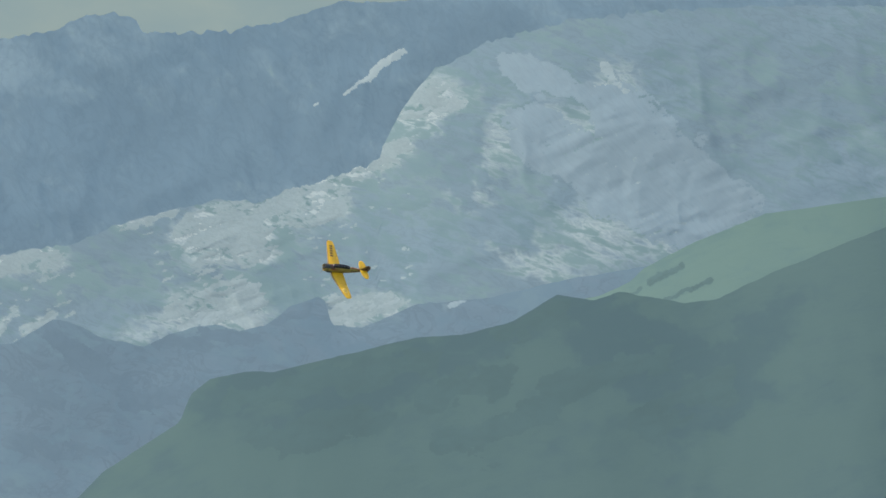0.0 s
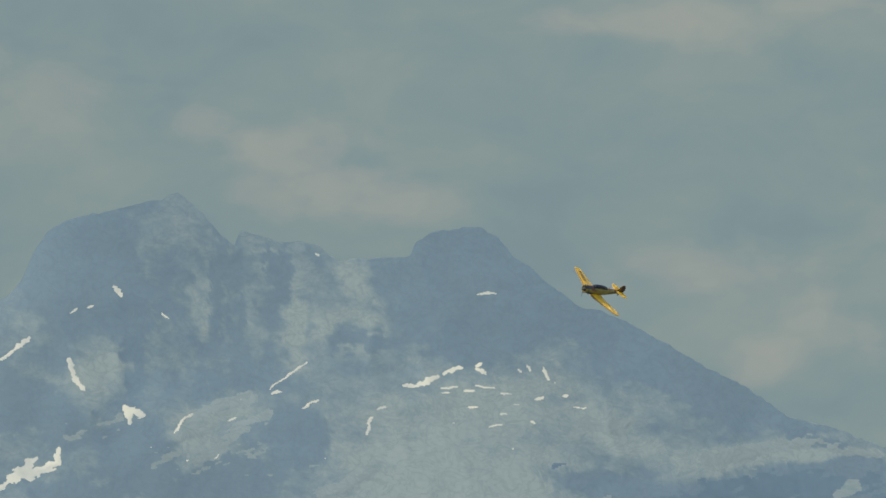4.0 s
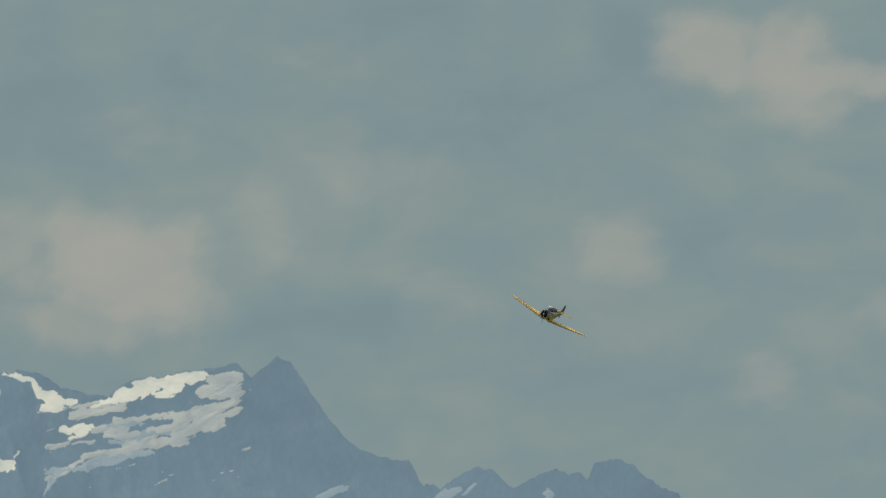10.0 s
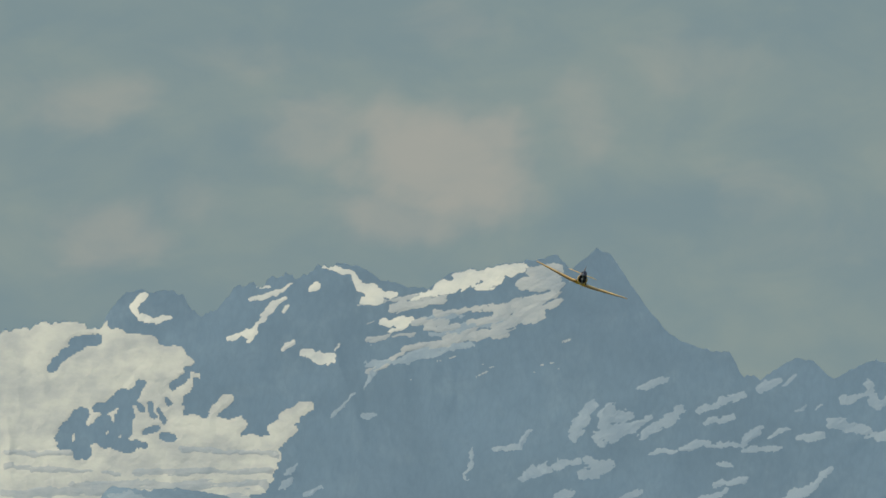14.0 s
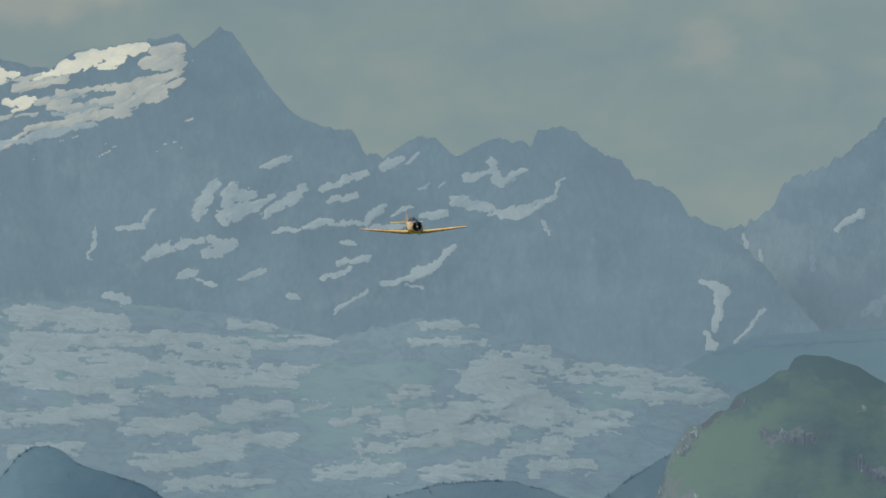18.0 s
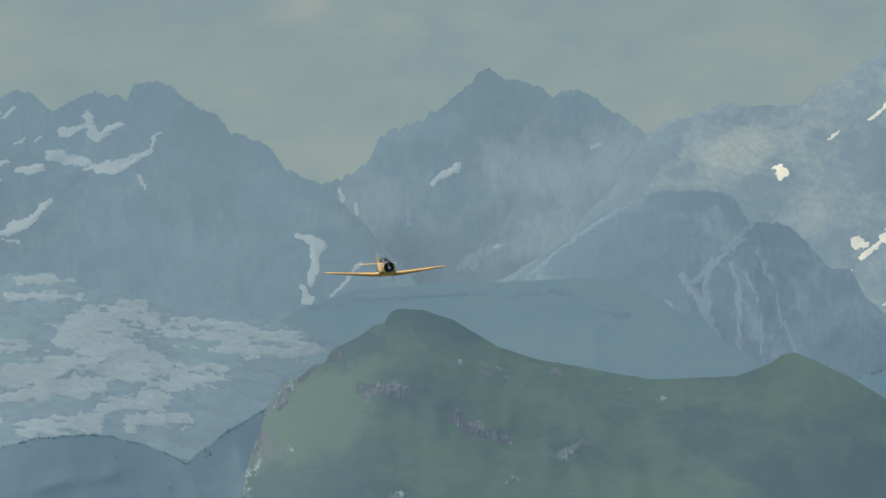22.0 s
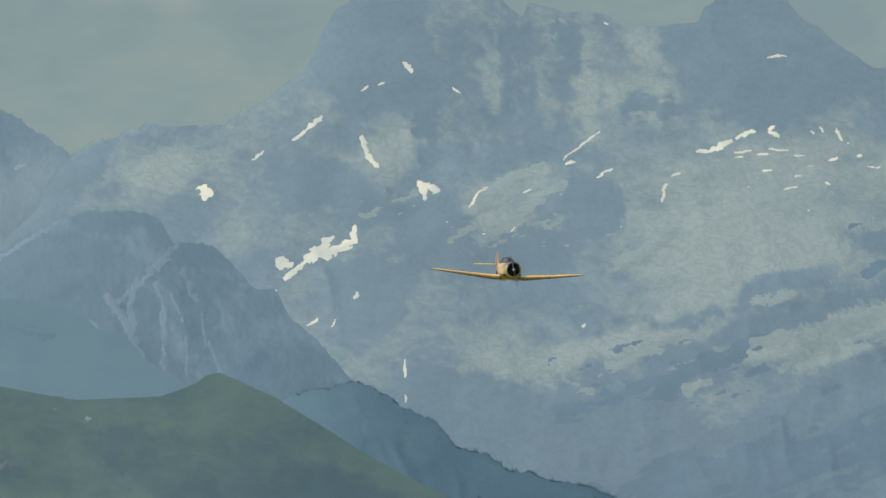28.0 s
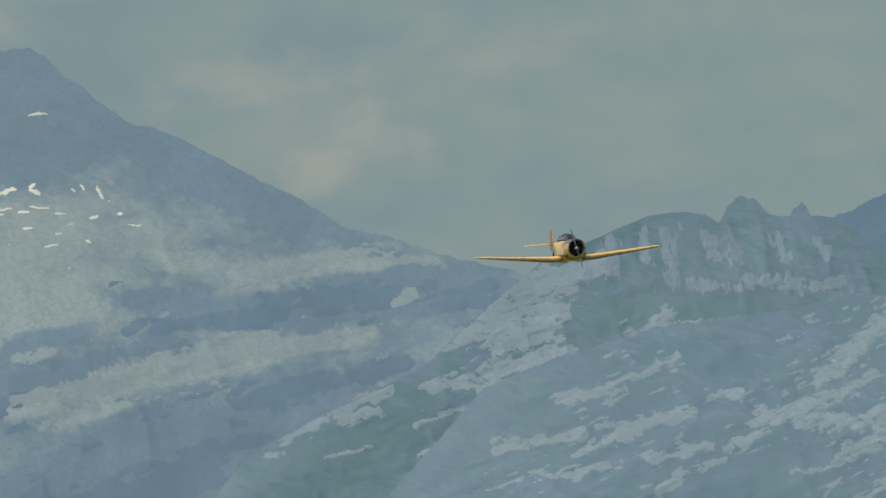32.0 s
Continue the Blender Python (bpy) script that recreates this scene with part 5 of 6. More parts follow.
    (3.108, 4.356, 3.161, 4.223, 0.0169), (3.755, 4.117, 3.822, 4.169, 0.0118), (3.822, 4.169, 3.855, 4.203, 0.0101), (3.89, 4.145, 3.957, 4.18, 0.0135),
    (2.786, 4.35, 2.938, 4.353, 0.0219), (2.838, 4.283, 2.941, 4.252, 0.0303), (2.988, 4.421, 3.106, 4.424, 0.0169), (2.808, 4.097, 2.944, 4.1, 0.0286),
    (2.502, 4.175, 2.62, 4.237, 0.0169), (2.337, 4.003, 2.503, 4.142, 0.0219), (2.137, 3.873, 2.372, 3.95, 0.0185), (2.372, 3.954, 2.489, 4.007, 0.0118),
    (2.654, 4.212, 2.74, 4.147, 0.0152), (2.691, 4.044, 2.775, 4.08, 0.0135), (2.376, 3.751, 2.51, 3.805, 0.0101), (2.241, 3.723, 2.376, 3.735, 0.0051)]
SLOPE_BANDS += [
    (2.327, 3.649, 2.394, 3.701, 0.0067), (2.054, 3.795, 2.171, 3.848, 0.0101), (1.903, 3.708, 2.037, 3.761, 0.0067), (1.787, 3.604, 1.911, 3.725, 0.0101),
    (1.598, 3.769, 1.731, 3.839, 0.0084), (1.732, 3.822, 1.899, 3.91, 0.0084), (1.664, 3.855, 1.815, 3.883, 0.0084), (1.329, 3.679, 1.497, 3.733, 0.0067),
    (2, 3.946, 2.084, 3.956, 0.0101), (4.959, 4.692, 4.845, 4.654, 0.0202), (4.845, 4.654, 4.679, 4.581, 0.0236), (4.679, 4.564, 4.512, 4.508, 0.0236),
    (4.512, 4.508, 4.345, 4.452, 0.027), (4.413, 4.42, 4.564, 4.476, 0.0404), (4.352, 4.233, 4.519, 4.289, 0.0337), (4.454, 4.219, 4.571, 4.257, 0.027)]
SLOPE_BANDS += [
    (3.763, 4.128, 3.83, 4.173, 0.0084), (3.898, 4.158, 3.964, 4.194, 0.0084), (4.826, 4.232, 4.974, 4.254, 0.0303), (4.595, 4.561, 4.846, 4.651, 0.0202),
    (4.647, 4.513, 4.815, 4.552, 0.027), (4.378, 4.47, 4.495, 4.507, 0.0337), (4.907, 4.842, 4.953, 4.877, 0.0236), (4.587, 4.547, 4.683, 4.595, 0.011),
    (4.683, 4.595, 4.853, 4.663, 0.0123), (4.406, 4.448, 4.568, 4.406, 0.0417), (4.929, 4.9, 5.077, 4.894, 0.0319), (4.931, 4.838, 5.103, 4.858, 0.027),
    (5.01, 4.731, 4.9, 4.702, 0.0147), (4.16, 4.462, 4.317, 4.518, 0.0098), (4.831, 4.883, 4.914, 4.954, 0.0086), (1.354, 3.804, 1.608, 3.842, 0.0135)]
SLOPE_BANDS += [
    (1.726, 3.849, 1.93, 3.904, 0.0152), (1.542, 3.944, 1.729, 3.984, 0.0135), (1.695, 3.984, 1.899, 4.065, 0.0135), (1.471, 3.718, 1.725, 3.748, 0.0101),
    (1.81, 3.763, 1.996, 3.794, 0.0118)]
SLOPE_GREEN = [
    (2.503, 4.142, 0.27, 0.084, 0), (2.031, 4.065, 0.27, 0.067, 0), (2.174, 3.697, 0.27, 0.067, 0), (3.353, 3.957, 0.438, 0.051, 18),
    (2.204, 3.9, 0.202, 0.067, 20), (2.847, 3.879, 0.337, 0.024, 18), (4.604, 4.292, 0.27, 0.067, 0), (2.829, 4.232, 0.101, 0.152, 0),
    (4.653, 4.434, 0.037, 0.172, 15)]
# darker spots that paint shade onto the slope
SLOPE_SHADE = [
    (1.55, 3.72, 0.40, 0.16, 24), (1.95, 3.66, 0.35, 0.10, 22), (2.05, 3.96, 0.30, 0.05, 22), (1.62, 3.95, 0.22, 0.06, 24), (2.35, 3.60, 0.35, 0.10, 20),
    (5.171, 4.701, 0.049, 0.123, 10), (5.051, 4.353, 0.11, 0.049, 0), (4.683, 4.312, 0.061, 0.061, 0), (5.34, 4.488, 0.061, 0.049, -30),
    (2.774, 4.147, 0.337, 0.04, 22), (2.266, 4.137, 0.236, 0.051, 15), (2.508, 3.923, 0.202, 0.051, 25), (1.885, 3.775, 0.337, 0.067, 20),
    (3.441, 3.756, 0.506, 0.101, 18), (3.068, 3.816, 0.27, 0.04, 20)]
SLOPE_SCREE = [
    (4.479, 4.475, 0.135, 0.074, 20), (4.744, 4.622, 0.147, 0.049, 25), (5.053, 4.868, 0.135, 0.098, 0), (4.937, 4.716, 0.074, 0.037, 0),
    (5.405, 4.405, 0.172, 0.074, -20), (5.292, 4.756, 0.061, 0.11, -20), (5.526, 4.741, 0.049, 0.196, 35), (5.689, 4.674, 0.074, 0.245, 40),
    (5.616, 4.941, 0.074, 0.074, -30), (5.212, 4.605, 0.049, 0.074, -20), (5.784, 4.482, 0.196, 0.061, 15), (5.611, 4.499, 0.135, 0.11, 0),
    (4.504, 4.238, 0.101, 0.084, 0), (4.253, 4.162, 0.101, 0.042, 30), (4.514, 4.457, 0.202, 0.084, 15)]
slope = Mountain("karst_slope", "long rocky mountain slope of pale limestone bands and green turf", "mountain", SLOPE + [(6.6, 5.2)], 4330, 1.2, banded, 83,
                 pale=SLOPE_SCREE, bands=SLOPE_BANDS, shade_spots=SLOPE_SHADE, grass=SLOPE_GREEN, base=(0.15, 0.45), strata=0.8, dip=0.36, teeth=0.02, relief=1.3, turn=0.2)
SLOPE_FANS = [
    (0, 4.422, 4.184, 4.57, 4.287, 0.0253), (0, 4.504, 4.238, 4.574, 4.186, 0.0236), (0, 4.354, 4.165, 4.437, 4.212, 0.0135),
    (1, 4.823, 4.223, 4.974, 4.262, 0.0286), (1, 4.822, 4.265, 4.861, 4.199, 0.0152), (2, 4.929, 4.887, 5.051, 4.917, 0.0196),
    (2, 5.005, 4.842, 5.177, 4.861, 0.0184), (2, 4.932, 4.814, 5.004, 4.854, 0.0086), (3, 5.59, 4.989, 5.654, 4.918, 0.0123),
    (4, 4.683, 4.601, 4.841, 4.657, 0.0098)]
SLOPE_APRON = [
    (0, 5.383, 4.797, 5.89, 4.503, 0.085), (0, 5.63, 4.842, 5.985, 4.593, 0.085), (0, 5.32, 4.98, 5.55, 4.9, 0.03)]
slope.lay("scree_fan", SLOPE_FANS, slope_scree, 0.1, 1.3, 0.03, 0.04, "smooth pale fan of scree", lean=35.0)
slope.lay("scree_apron", SLOPE_APRON, apron_scree, 0.1, 0.7, 0.10, 0.12, "wide smooth apron of grey scree", lean=-40.0, streak=(0.12, 0.02))
slope.lay("rock_band", SLOPE_BANDS, pale_rock, 0.12, 2.8, 0.04, 0.04, "pale limestone band, sunlight partly painted in", lean=22.0, grow=1.25, streak=(0.05, 0.012), fine=0.0026)

# the spur's colour holds its shade; the left crest follows the shade's edge
SPUR = [
    (2.848, 3.689), (3.281, 3.876), (3.514, 3.985), (3.681, 4.075), (3.849, 4.106), (3.973, 4.183), (4.05, 4.163), (4.119, 4.132), (4.238, 4.111),
    (4.371, 4.169), (4.455, 4.182), (4.524, 4.168), (4.599, 4.182), (4.673, 4.24), (4.757, 4.275), (4.778, 4.264), (4.802, 4.194), (4.886, 4.183),
    (5.055, 4.263), (5.275, 4.288), (5.518, 4.354), (5.885, 4.425)]
SPUR_PALE = [
    (4.471, 4.237, 0.101, 0.067, 0), (3.813, 4.172, 0.118, 0.03, 40), (4.893, 4.251, 0.118, 0.067, 0), (4.428, 4.228, 0.135, 0.049, 20),
    (4.858, 4.246, 0.074, 0.061, 0), (5.177, 4.27, 0.044, 0.015, 30)]
spur = Mountain("wooded_spur", "dark blue wooded mountain spur, shade painted in, pale scree below", "mountain", SPUR + [(6.6, 4.2)], 4120, 1.1, spur_wood, 97, pale=SPUR_PALE, base=(0.05, 0.5), relief=1.0, gully=0.25, step=0.0105)

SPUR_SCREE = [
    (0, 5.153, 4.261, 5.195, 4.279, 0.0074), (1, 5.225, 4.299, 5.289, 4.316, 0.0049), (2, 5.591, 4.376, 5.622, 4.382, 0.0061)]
# darker patches that vary the tone of the spur
SPUR_DARK_PATCHES = [
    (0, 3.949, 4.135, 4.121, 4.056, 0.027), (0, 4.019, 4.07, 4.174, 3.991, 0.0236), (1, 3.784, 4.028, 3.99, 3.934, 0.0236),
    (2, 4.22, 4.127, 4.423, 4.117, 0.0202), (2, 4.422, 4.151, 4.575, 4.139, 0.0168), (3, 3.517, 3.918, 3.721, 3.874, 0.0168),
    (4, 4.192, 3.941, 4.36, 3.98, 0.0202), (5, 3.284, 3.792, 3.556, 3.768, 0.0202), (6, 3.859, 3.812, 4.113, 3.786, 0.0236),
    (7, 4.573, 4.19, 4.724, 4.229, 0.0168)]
spur.lay("dark_patch", SPUR_DARK_PATCHES, spur_dark_tone, 0.08, 2.4, 0.04, 0.05, "darker blue-green patch on the spur", lean=-24.0, streak=(0.06, 0.022))
spur.lay("scree_patch", SPUR_SCREE, scree_fan, 0.1, 1.2, 0.02, 0.03, "small pale patch of scree among trees", lean=30.0)

MEADOW = [
    (5.448, 4.271), (5.595, 4.302), (5.691, 4.349), (5.726, 4.388), (5.883, 4.474), (6.086, 4.562)]
meadow = Mountain("alpine_meadow", "light green alpine meadow slope", "hill", MEADOW + [(6.6, 4.65)], 3950, 1.6, meadow_turf, 101, base=(0.5, 1.1), relief=1.0, jag=0.002, step=0.0105)

# flat patches added to vary the meadow
MEADOW_PATCHES = [
    (0, 5.5, 4.255, 5.56, 4.275, 0.006), (1, 5.62, 4.28, 5.66, 4.3, 0.005), (2, 5.75, 4.35, 5.84, 4.4, 0.01),
    (3, 5.8, 4.3, 5.93, 4.36, 0.008), (4, 5.68, 4.305, 5.72, 4.33, 0.005)]
meadow.lay("meadow_patch", MEADOW_PATCHES, meadow_turf, 0.06, 1.4, 0.02, 0.03, "darker green patch laid on the meadow", lean=28.0)

EAST = [
    (4.132, 3.733), (4.356, 3.887), (4.386, 3.972), (4.444, 4.02), (4.545, 4.045), (4.629, 4.045), (5.059, 4.163), (5.194, 4.175), (5.34, 4.218),
    (5.471, 4.303), (5.583, 4.289), (5.655, 4.317), (5.854, 4.289), (5.951, 4.305), (6.094, 4.379)]
EAST_DARK = [
    (5.697, 4.208, 0.368, 0.049, -24), (5.16, 4.112, 0.245, 0.049, 20), (6.022, 4.099, 0.074, 0.245, -35), (5.778, 4.04, 0.245, 0.049, -30),
    (4.549, 3.987, 0.147, 0.049, 20), (4.87, 3.977, 0.196, 0.061, 24)]
east_hill = Mountain("green_hill", "dark green rounded grassy hill", "hill", EAST + [(6.6, 4.6)], 3750, 1.3, shaded_turf, 103, shade_spots=EAST_DARK, low=2.6, base=(0.45, 1.3), relief=0.8, jag=0.003, gully=0.2, step=0.0105)

EAST_BANDS = [
    (0, 4.5, 3.96, 4.8, 4.03, 0.03), (1, 4.85, 4.02, 5.1, 4.1, 0.035), (2, 5.1, 3.98, 5.35, 4.08, 0.04),
    (3, 5.3, 4.17, 5.47, 4.25, 0.025), (4, 5.48, 4.02, 5.78, 4.13, 0.04), (5, 5.75, 3.92, 5.98, 4.05, 0.045),
    (6, 4.6, 3.84, 4.95, 3.92, 0.04), (7, 5.15, 3.84, 5.45, 3.94, 0.04)]
east_hill.lay("turf_band", EAST_BANDS, deep_turf, 0.06, 1.8, 0.08, 0.10, "darker green band of turf", lean=24.0, streak=(0.12, 0.05))

RIDGE = [
    (-1.595, 3.753), (-1.493, 3.811), (-1.417, 3.835), (-1.341, 3.843), (-1.264, 3.862), (-1.105, 3.765), (-1.046, 3.755), (-0.971, 3.662),
    (-0.886, 3.636), (-0.853, 3.61), (-0.684, 3.558), (-0.583, 3.537), (-0.499, 3.502)]
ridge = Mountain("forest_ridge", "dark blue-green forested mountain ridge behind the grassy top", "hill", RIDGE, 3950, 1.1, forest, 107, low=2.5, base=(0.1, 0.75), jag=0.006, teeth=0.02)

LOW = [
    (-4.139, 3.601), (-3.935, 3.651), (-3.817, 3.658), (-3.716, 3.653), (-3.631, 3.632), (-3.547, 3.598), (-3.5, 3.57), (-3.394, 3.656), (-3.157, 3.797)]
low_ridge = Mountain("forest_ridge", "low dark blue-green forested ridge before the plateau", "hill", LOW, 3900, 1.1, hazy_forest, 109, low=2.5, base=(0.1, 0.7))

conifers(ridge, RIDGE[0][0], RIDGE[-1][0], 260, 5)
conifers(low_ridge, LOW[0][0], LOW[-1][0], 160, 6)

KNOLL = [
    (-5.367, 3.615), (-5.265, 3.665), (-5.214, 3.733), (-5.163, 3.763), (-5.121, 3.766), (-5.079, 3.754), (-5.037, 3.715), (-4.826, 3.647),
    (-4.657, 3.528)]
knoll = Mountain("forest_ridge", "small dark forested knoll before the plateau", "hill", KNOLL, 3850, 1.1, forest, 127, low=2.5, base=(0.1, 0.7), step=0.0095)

conifers(knoll, KNOLL[0][0], KNOLL[-1][0], 120, 7)

HILL = [
    (-3.398, 3.041), (-3.364, 3.192), (-3.344, 3.344), (-3.335, 3.512), (-3.259, 3.731), (-3.208, 3.815), (-3.165, 3.823), (-3.123, 3.861),
    (-3.089, 3.864), (-3.063, 3.906), (-2.978, 3.948), (-2.936, 3.981), (-2.902, 3.985), (-2.894, 4.015), (-2.86, 4.028), (-2.784, 4.023),
    (-2.699, 3.993), (-2.565, 3.912), (-2.463, 3.877), (-2.109, 3.811), (-1.855, 3.82), (-1.753, 3.856), (-1.72, 3.881), (-1.678, 3.889), (-1.51, 3.811),
    (-1.241, 3.64), (-1.09, 3.554), (-0.865, 3.444), (-0.583, 3.326), (-0.361, 3.222), (-0.11, 3.083)]
# shade of the hill's right side and left foot, painted into the turf
HILL_SHADE = [
    (-1.591, 3.526, 0.40, 0.10, -20), (-1.171, 3.385, 0.506, 0.101, -25), (-2.947, 3.326, 0.337, 0.067, 0),
    (-2.774, 3.994, 0.126, 0.03, -14), (-3.021, 3.906, 0.084, 0.042, 30), (-3.148, 3.352, 0.32, 0.168, 0)]
HILL_ROCK = [
    (0, -3.333, 3.49, -3.315, 3.588, 0.0135), (0, -3.319, 3.579, -3.301, 3.646, 0.0135), (1, -3.289, 3.55, -3.264, 3.658, 0.0101),
    (2, -3.253, 3.596, -3.237, 3.654, 0.0084), (3, -3.271, 3.688, -3.247, 3.735, 0.0084), (4, -3.24, 3.749, -3.214, 3.803, 0.0135),
    (5, -3.204, 3.769, -3.184, 3.812, 0.0118), (6, -3.216, 3.6, -3.195, 3.617, 0.0101), (7, -2.966, 3.77, -2.922, 3.795, 0.0135),
    (8, -2.908, 3.783, -2.881, 3.802, 0.0135), (9, -2.854, 3.786, -2.839, 3.795, 0.0067), (10, -2.676, 3.687, -2.622, 3.68, 0.0084),
    (11, -2.622, 3.667, -2.578, 3.651, 0.0101), (12, -2.573, 3.65, -2.538, 3.639, 0.0067), (13, -2.698, 3.859, -2.68, 3.868, 0.0051),
    (14, -2.624, 3.866, -2.605, 3.859, 0.0051)]
HILL_ROCK += [
    (15, -2.616, 3.839, -2.585, 3.825, 0.0051), (16, -2.555, 3.826, -2.538, 3.82, 0.0051), (17, -2.43, 3.876, -2.414, 3.871, 0.0051),
    (18, -2.404, 3.842, -2.384, 3.834, 0.0051), (19, -2.344, 3.859, -2.332, 3.858, 0.0034), (20, -2.172, 3.785, -2.157, 3.785, 0.0034),
    (21, -2.493, 3.792, -2.481, 3.789, 0.0051), (22, -2.547, 3.505, -2.512, 3.523, 0.0084), (23, -2.395, 3.578, -2.356, 3.601, 0.0084),
    (23, -2.356, 3.601, -2.315, 3.624, 0.0067), (24, -2.101, 3.751, -2.088, 3.74, 0.0051), (25, -2.077, 3.757, -2.05, 3.737, 0.0051),
    (26, -2.57, 3.852, -2.56, 3.848, 0.0034), (27, -2.778, 3.37, -2.71, 3.398, 0.0135), (28, -2.694, 3.353, -2.643, 3.393, 0.0118),
    (29, -2.606, 3.352, -2.538, 3.379, 0.0067)]
HILL_ROCK += [
    (30, -2.879, 3.475, -2.852, 3.458, 0.0101), (31, -2.744, 3.415, -2.73, 3.424, 0.0067), (32, -2.626, 3.406, -2.609, 3.413, 0.0051),
    (33, -2.233, 3.333, -2.05, 3.324, 0.0034), (34, -2.05, 3.324, -1.811, 3.303, 0.0034), (35, -2.812, 3.258, -2.675, 3.327, 0.0118),
    (36, -2.871, 3.243, -2.828, 3.279, 0.0101), (37, -2.642, 3.289, -2.605, 3.306, 0.0084), (38, -2.726, 3.362, -2.695, 3.374, 0.0067),
    (39, -2.79, 3.352, -2.759, 3.362, 0.0051), (40, -2.59, 3.41, -2.559, 3.423, 0.0067), (41, -2.505, 3.425, -2.488, 3.432, 0.0051),
    (42, -2.657, 3.411, -2.637, 3.417, 0.0051), (43, -2.741, 3.426, -2.721, 3.434, 0.0067), (44, -2.873, 3.457, -2.849, 3.468, 0.0067),
    (45, -2.677, 3.239, -2.64, 3.249, 0.0084)]
HILL_ROCK += [
    (46, -2.565, 3.359, -2.55, 3.364, 0.0051), (47, -2.472, 3.357, -2.452, 3.365, 0.0051), (48, -2.437, 3.438, -2.386, 3.464, 0.0034),
    (49, -2.386, 3.464, -2.318, 3.48, 0.0034)]
HILL_CLIFFS = [
    (0, -2.976, 3.787, -2.841, 3.78, 0.0168), (1, -2.706, 3.705, -2.669, 3.681, 0.0152), (2, -2.663, 3.67, -2.538, 3.639, 0.0152),
    (3, -3.165, 3.826, -3.124, 3.856, 0.0135), (4, -3.085, 3.872, -3.043, 3.892, 0.0101), (5, -3.223, 3.739, -3.196, 3.789, 0.0118),
    (6, -3.3, 3.604, -3.277, 3.688, 0.0101), (7, -2.693, 3.721, -2.686, 3.698, 0.0084), (8, -2.793, 3.786, -2.78, 3.796, 0.0067)]
hill = Mountain("green_hill", "green grassy mountain top with grey rock outcrops", "hill", HILL, 3600, 1.3, alp, 113, low=2.4, shade_spots=HILL_SHADE, base=(0.34, 1.45),
                relief=1.0, jag=0.003, gully=0.13, step=0.0105, turn=0.35)
hill.lay("rock_outcrop", HILL_ROCK, outcrop_rock, 0.06, 2.4, 0.03, 0.02, "weathered grey rock outcrop", bumpy=0.03, streak=(0.013, 0.008), grow=1.1, fine=0.0024)
hill.lay("cliff", HILL_CLIFFS, cliff_rock, 0.06, 2.0, 0.02, 0.02, "small dark blue-grey cliff", bumpy=0.03, lean=-70.0, streak=(0.02, 0.006), fine=0.0024)



# ---- the aeroplane ----
def part(name, bm, material, parent, label="", smooth=True):
    mesh = bpy.data.meshes.new(name)
    bmesh.ops.recalc_face_normals(bm, faces=bm.faces)
    bm.to_mesh(mesh)
    bm.free()
    mesh.polygons.foreach_set("use_smooth", np.full(len(mesh.polygons), smooth))
    mesh.materials.append(material)
    ob = new(name, mesh)
    ob.parent = parent
    return tagged(ob, label)


def loft(rings, close=True, caps=True):
    """A skin over rings of equal count, nose to tail."""
    bm = bmesh.new()
    loops = [[bm.verts.new(p) for p in ring] for ring in rings]
    for a, b in zip(loops, loops[1:]):
        m = len(a)
        for k in range(m if close else m - 1):
            bm.faces.new((a[k], a[(k + 1) % m], b[(k + 1) % m], b[k]))
    if caps:
        bm.faces.new(loops[0])
        bm.faces.new(loops[-1])
    return bm


def tube(points, radius, m=8):
    """A round bar along a line of points."""
    points, rings = [Vector(p) for p in points], []
    for k, p in enumerate(points):
        way = (points[min(k + 1, len(points) - 1)] - points[max(k - 1, 0)]).normalized()
        side = way.cross(Vector((0.31, 0.52, 0.79))).normalized()
        up = way.cross(side)
        rings.append([p + radius * (math.cos(2 * math.pi * j / m) * side + math.sin(2 * math.pi * j / m) * up) for j in range(m)])
    return loft(rings)


def spun(profile, m=32):
    """A body turned about the engine's axis from (x, radius) pairs."""
    return loft([[(x, r * math.cos(2 * math.pi * k / m), r * math.sin(2 * math.pi * k / m)) for k in range(m)] for x, r in profile], caps=False)


def slab(corners, height):
    """A thin plate over four or more corners, that thick along z."""
    bm = bmesh.new()
    low = [bm.verts.new(c) for c in corners]
    high = [bm.verts.new((c[0], c[1], c[2] + height)) for c in corners]
    bm.faces.new(low)
    bm.faces.new(high)
    for k in range(len(low)):
        j = (k + 1) % len(low)
        bm.faces.new((low[k], low[j], high[j], high[k]))
    return bm


def painted(name, colour, rough=0.38, worn=0.12, metal=0.0):
    n = Nodes(name)
    stain = n.math("ADD", n.math("MULTIPLY", n.noise(1.3, 5.0, 0.6), 0.6), n.math("MULTIPLY", n.noise(9.0, 4.0), 0.4))
    n.set(Specular_IOR_Level=0.35, Base_Color=n.mix(n.ramp(stain, 0.35, 0.7), colour, tuple(c * (1 - worn * 2) for c in colour)), Metallic=metal,
          Roughness=n.math("ADD", rough - 0.06, n.math("MULTIPLY", stain, 0.14)))
    return n.mat


yellow = painted("yellow_paint", (0.54, 0.30, 0.010), 0.42)
faded_yellow = painted("faded_yellow_paint", (0.27, 0.185, 0.055), 0.5, 0.25)
# yellow paint browned to stand for shade on leading edges and fin
shaded_yellow = painted("shaded_leading_edge_paint", (0.235, 0.132, 0.036), 0.5, 0.3)
# brown that paints in the shade under the fuselage
belly_brown = painted("belly_shade_paint", (0.20, 0.12, 0.03), 0.5, 0.25)
black = painted("black_antiglare_paint", (0.022, 0.022, 0.026), 0.55)
red = painted("dark_red_paint", (0.20, 0.03, 0.025), 0.45)
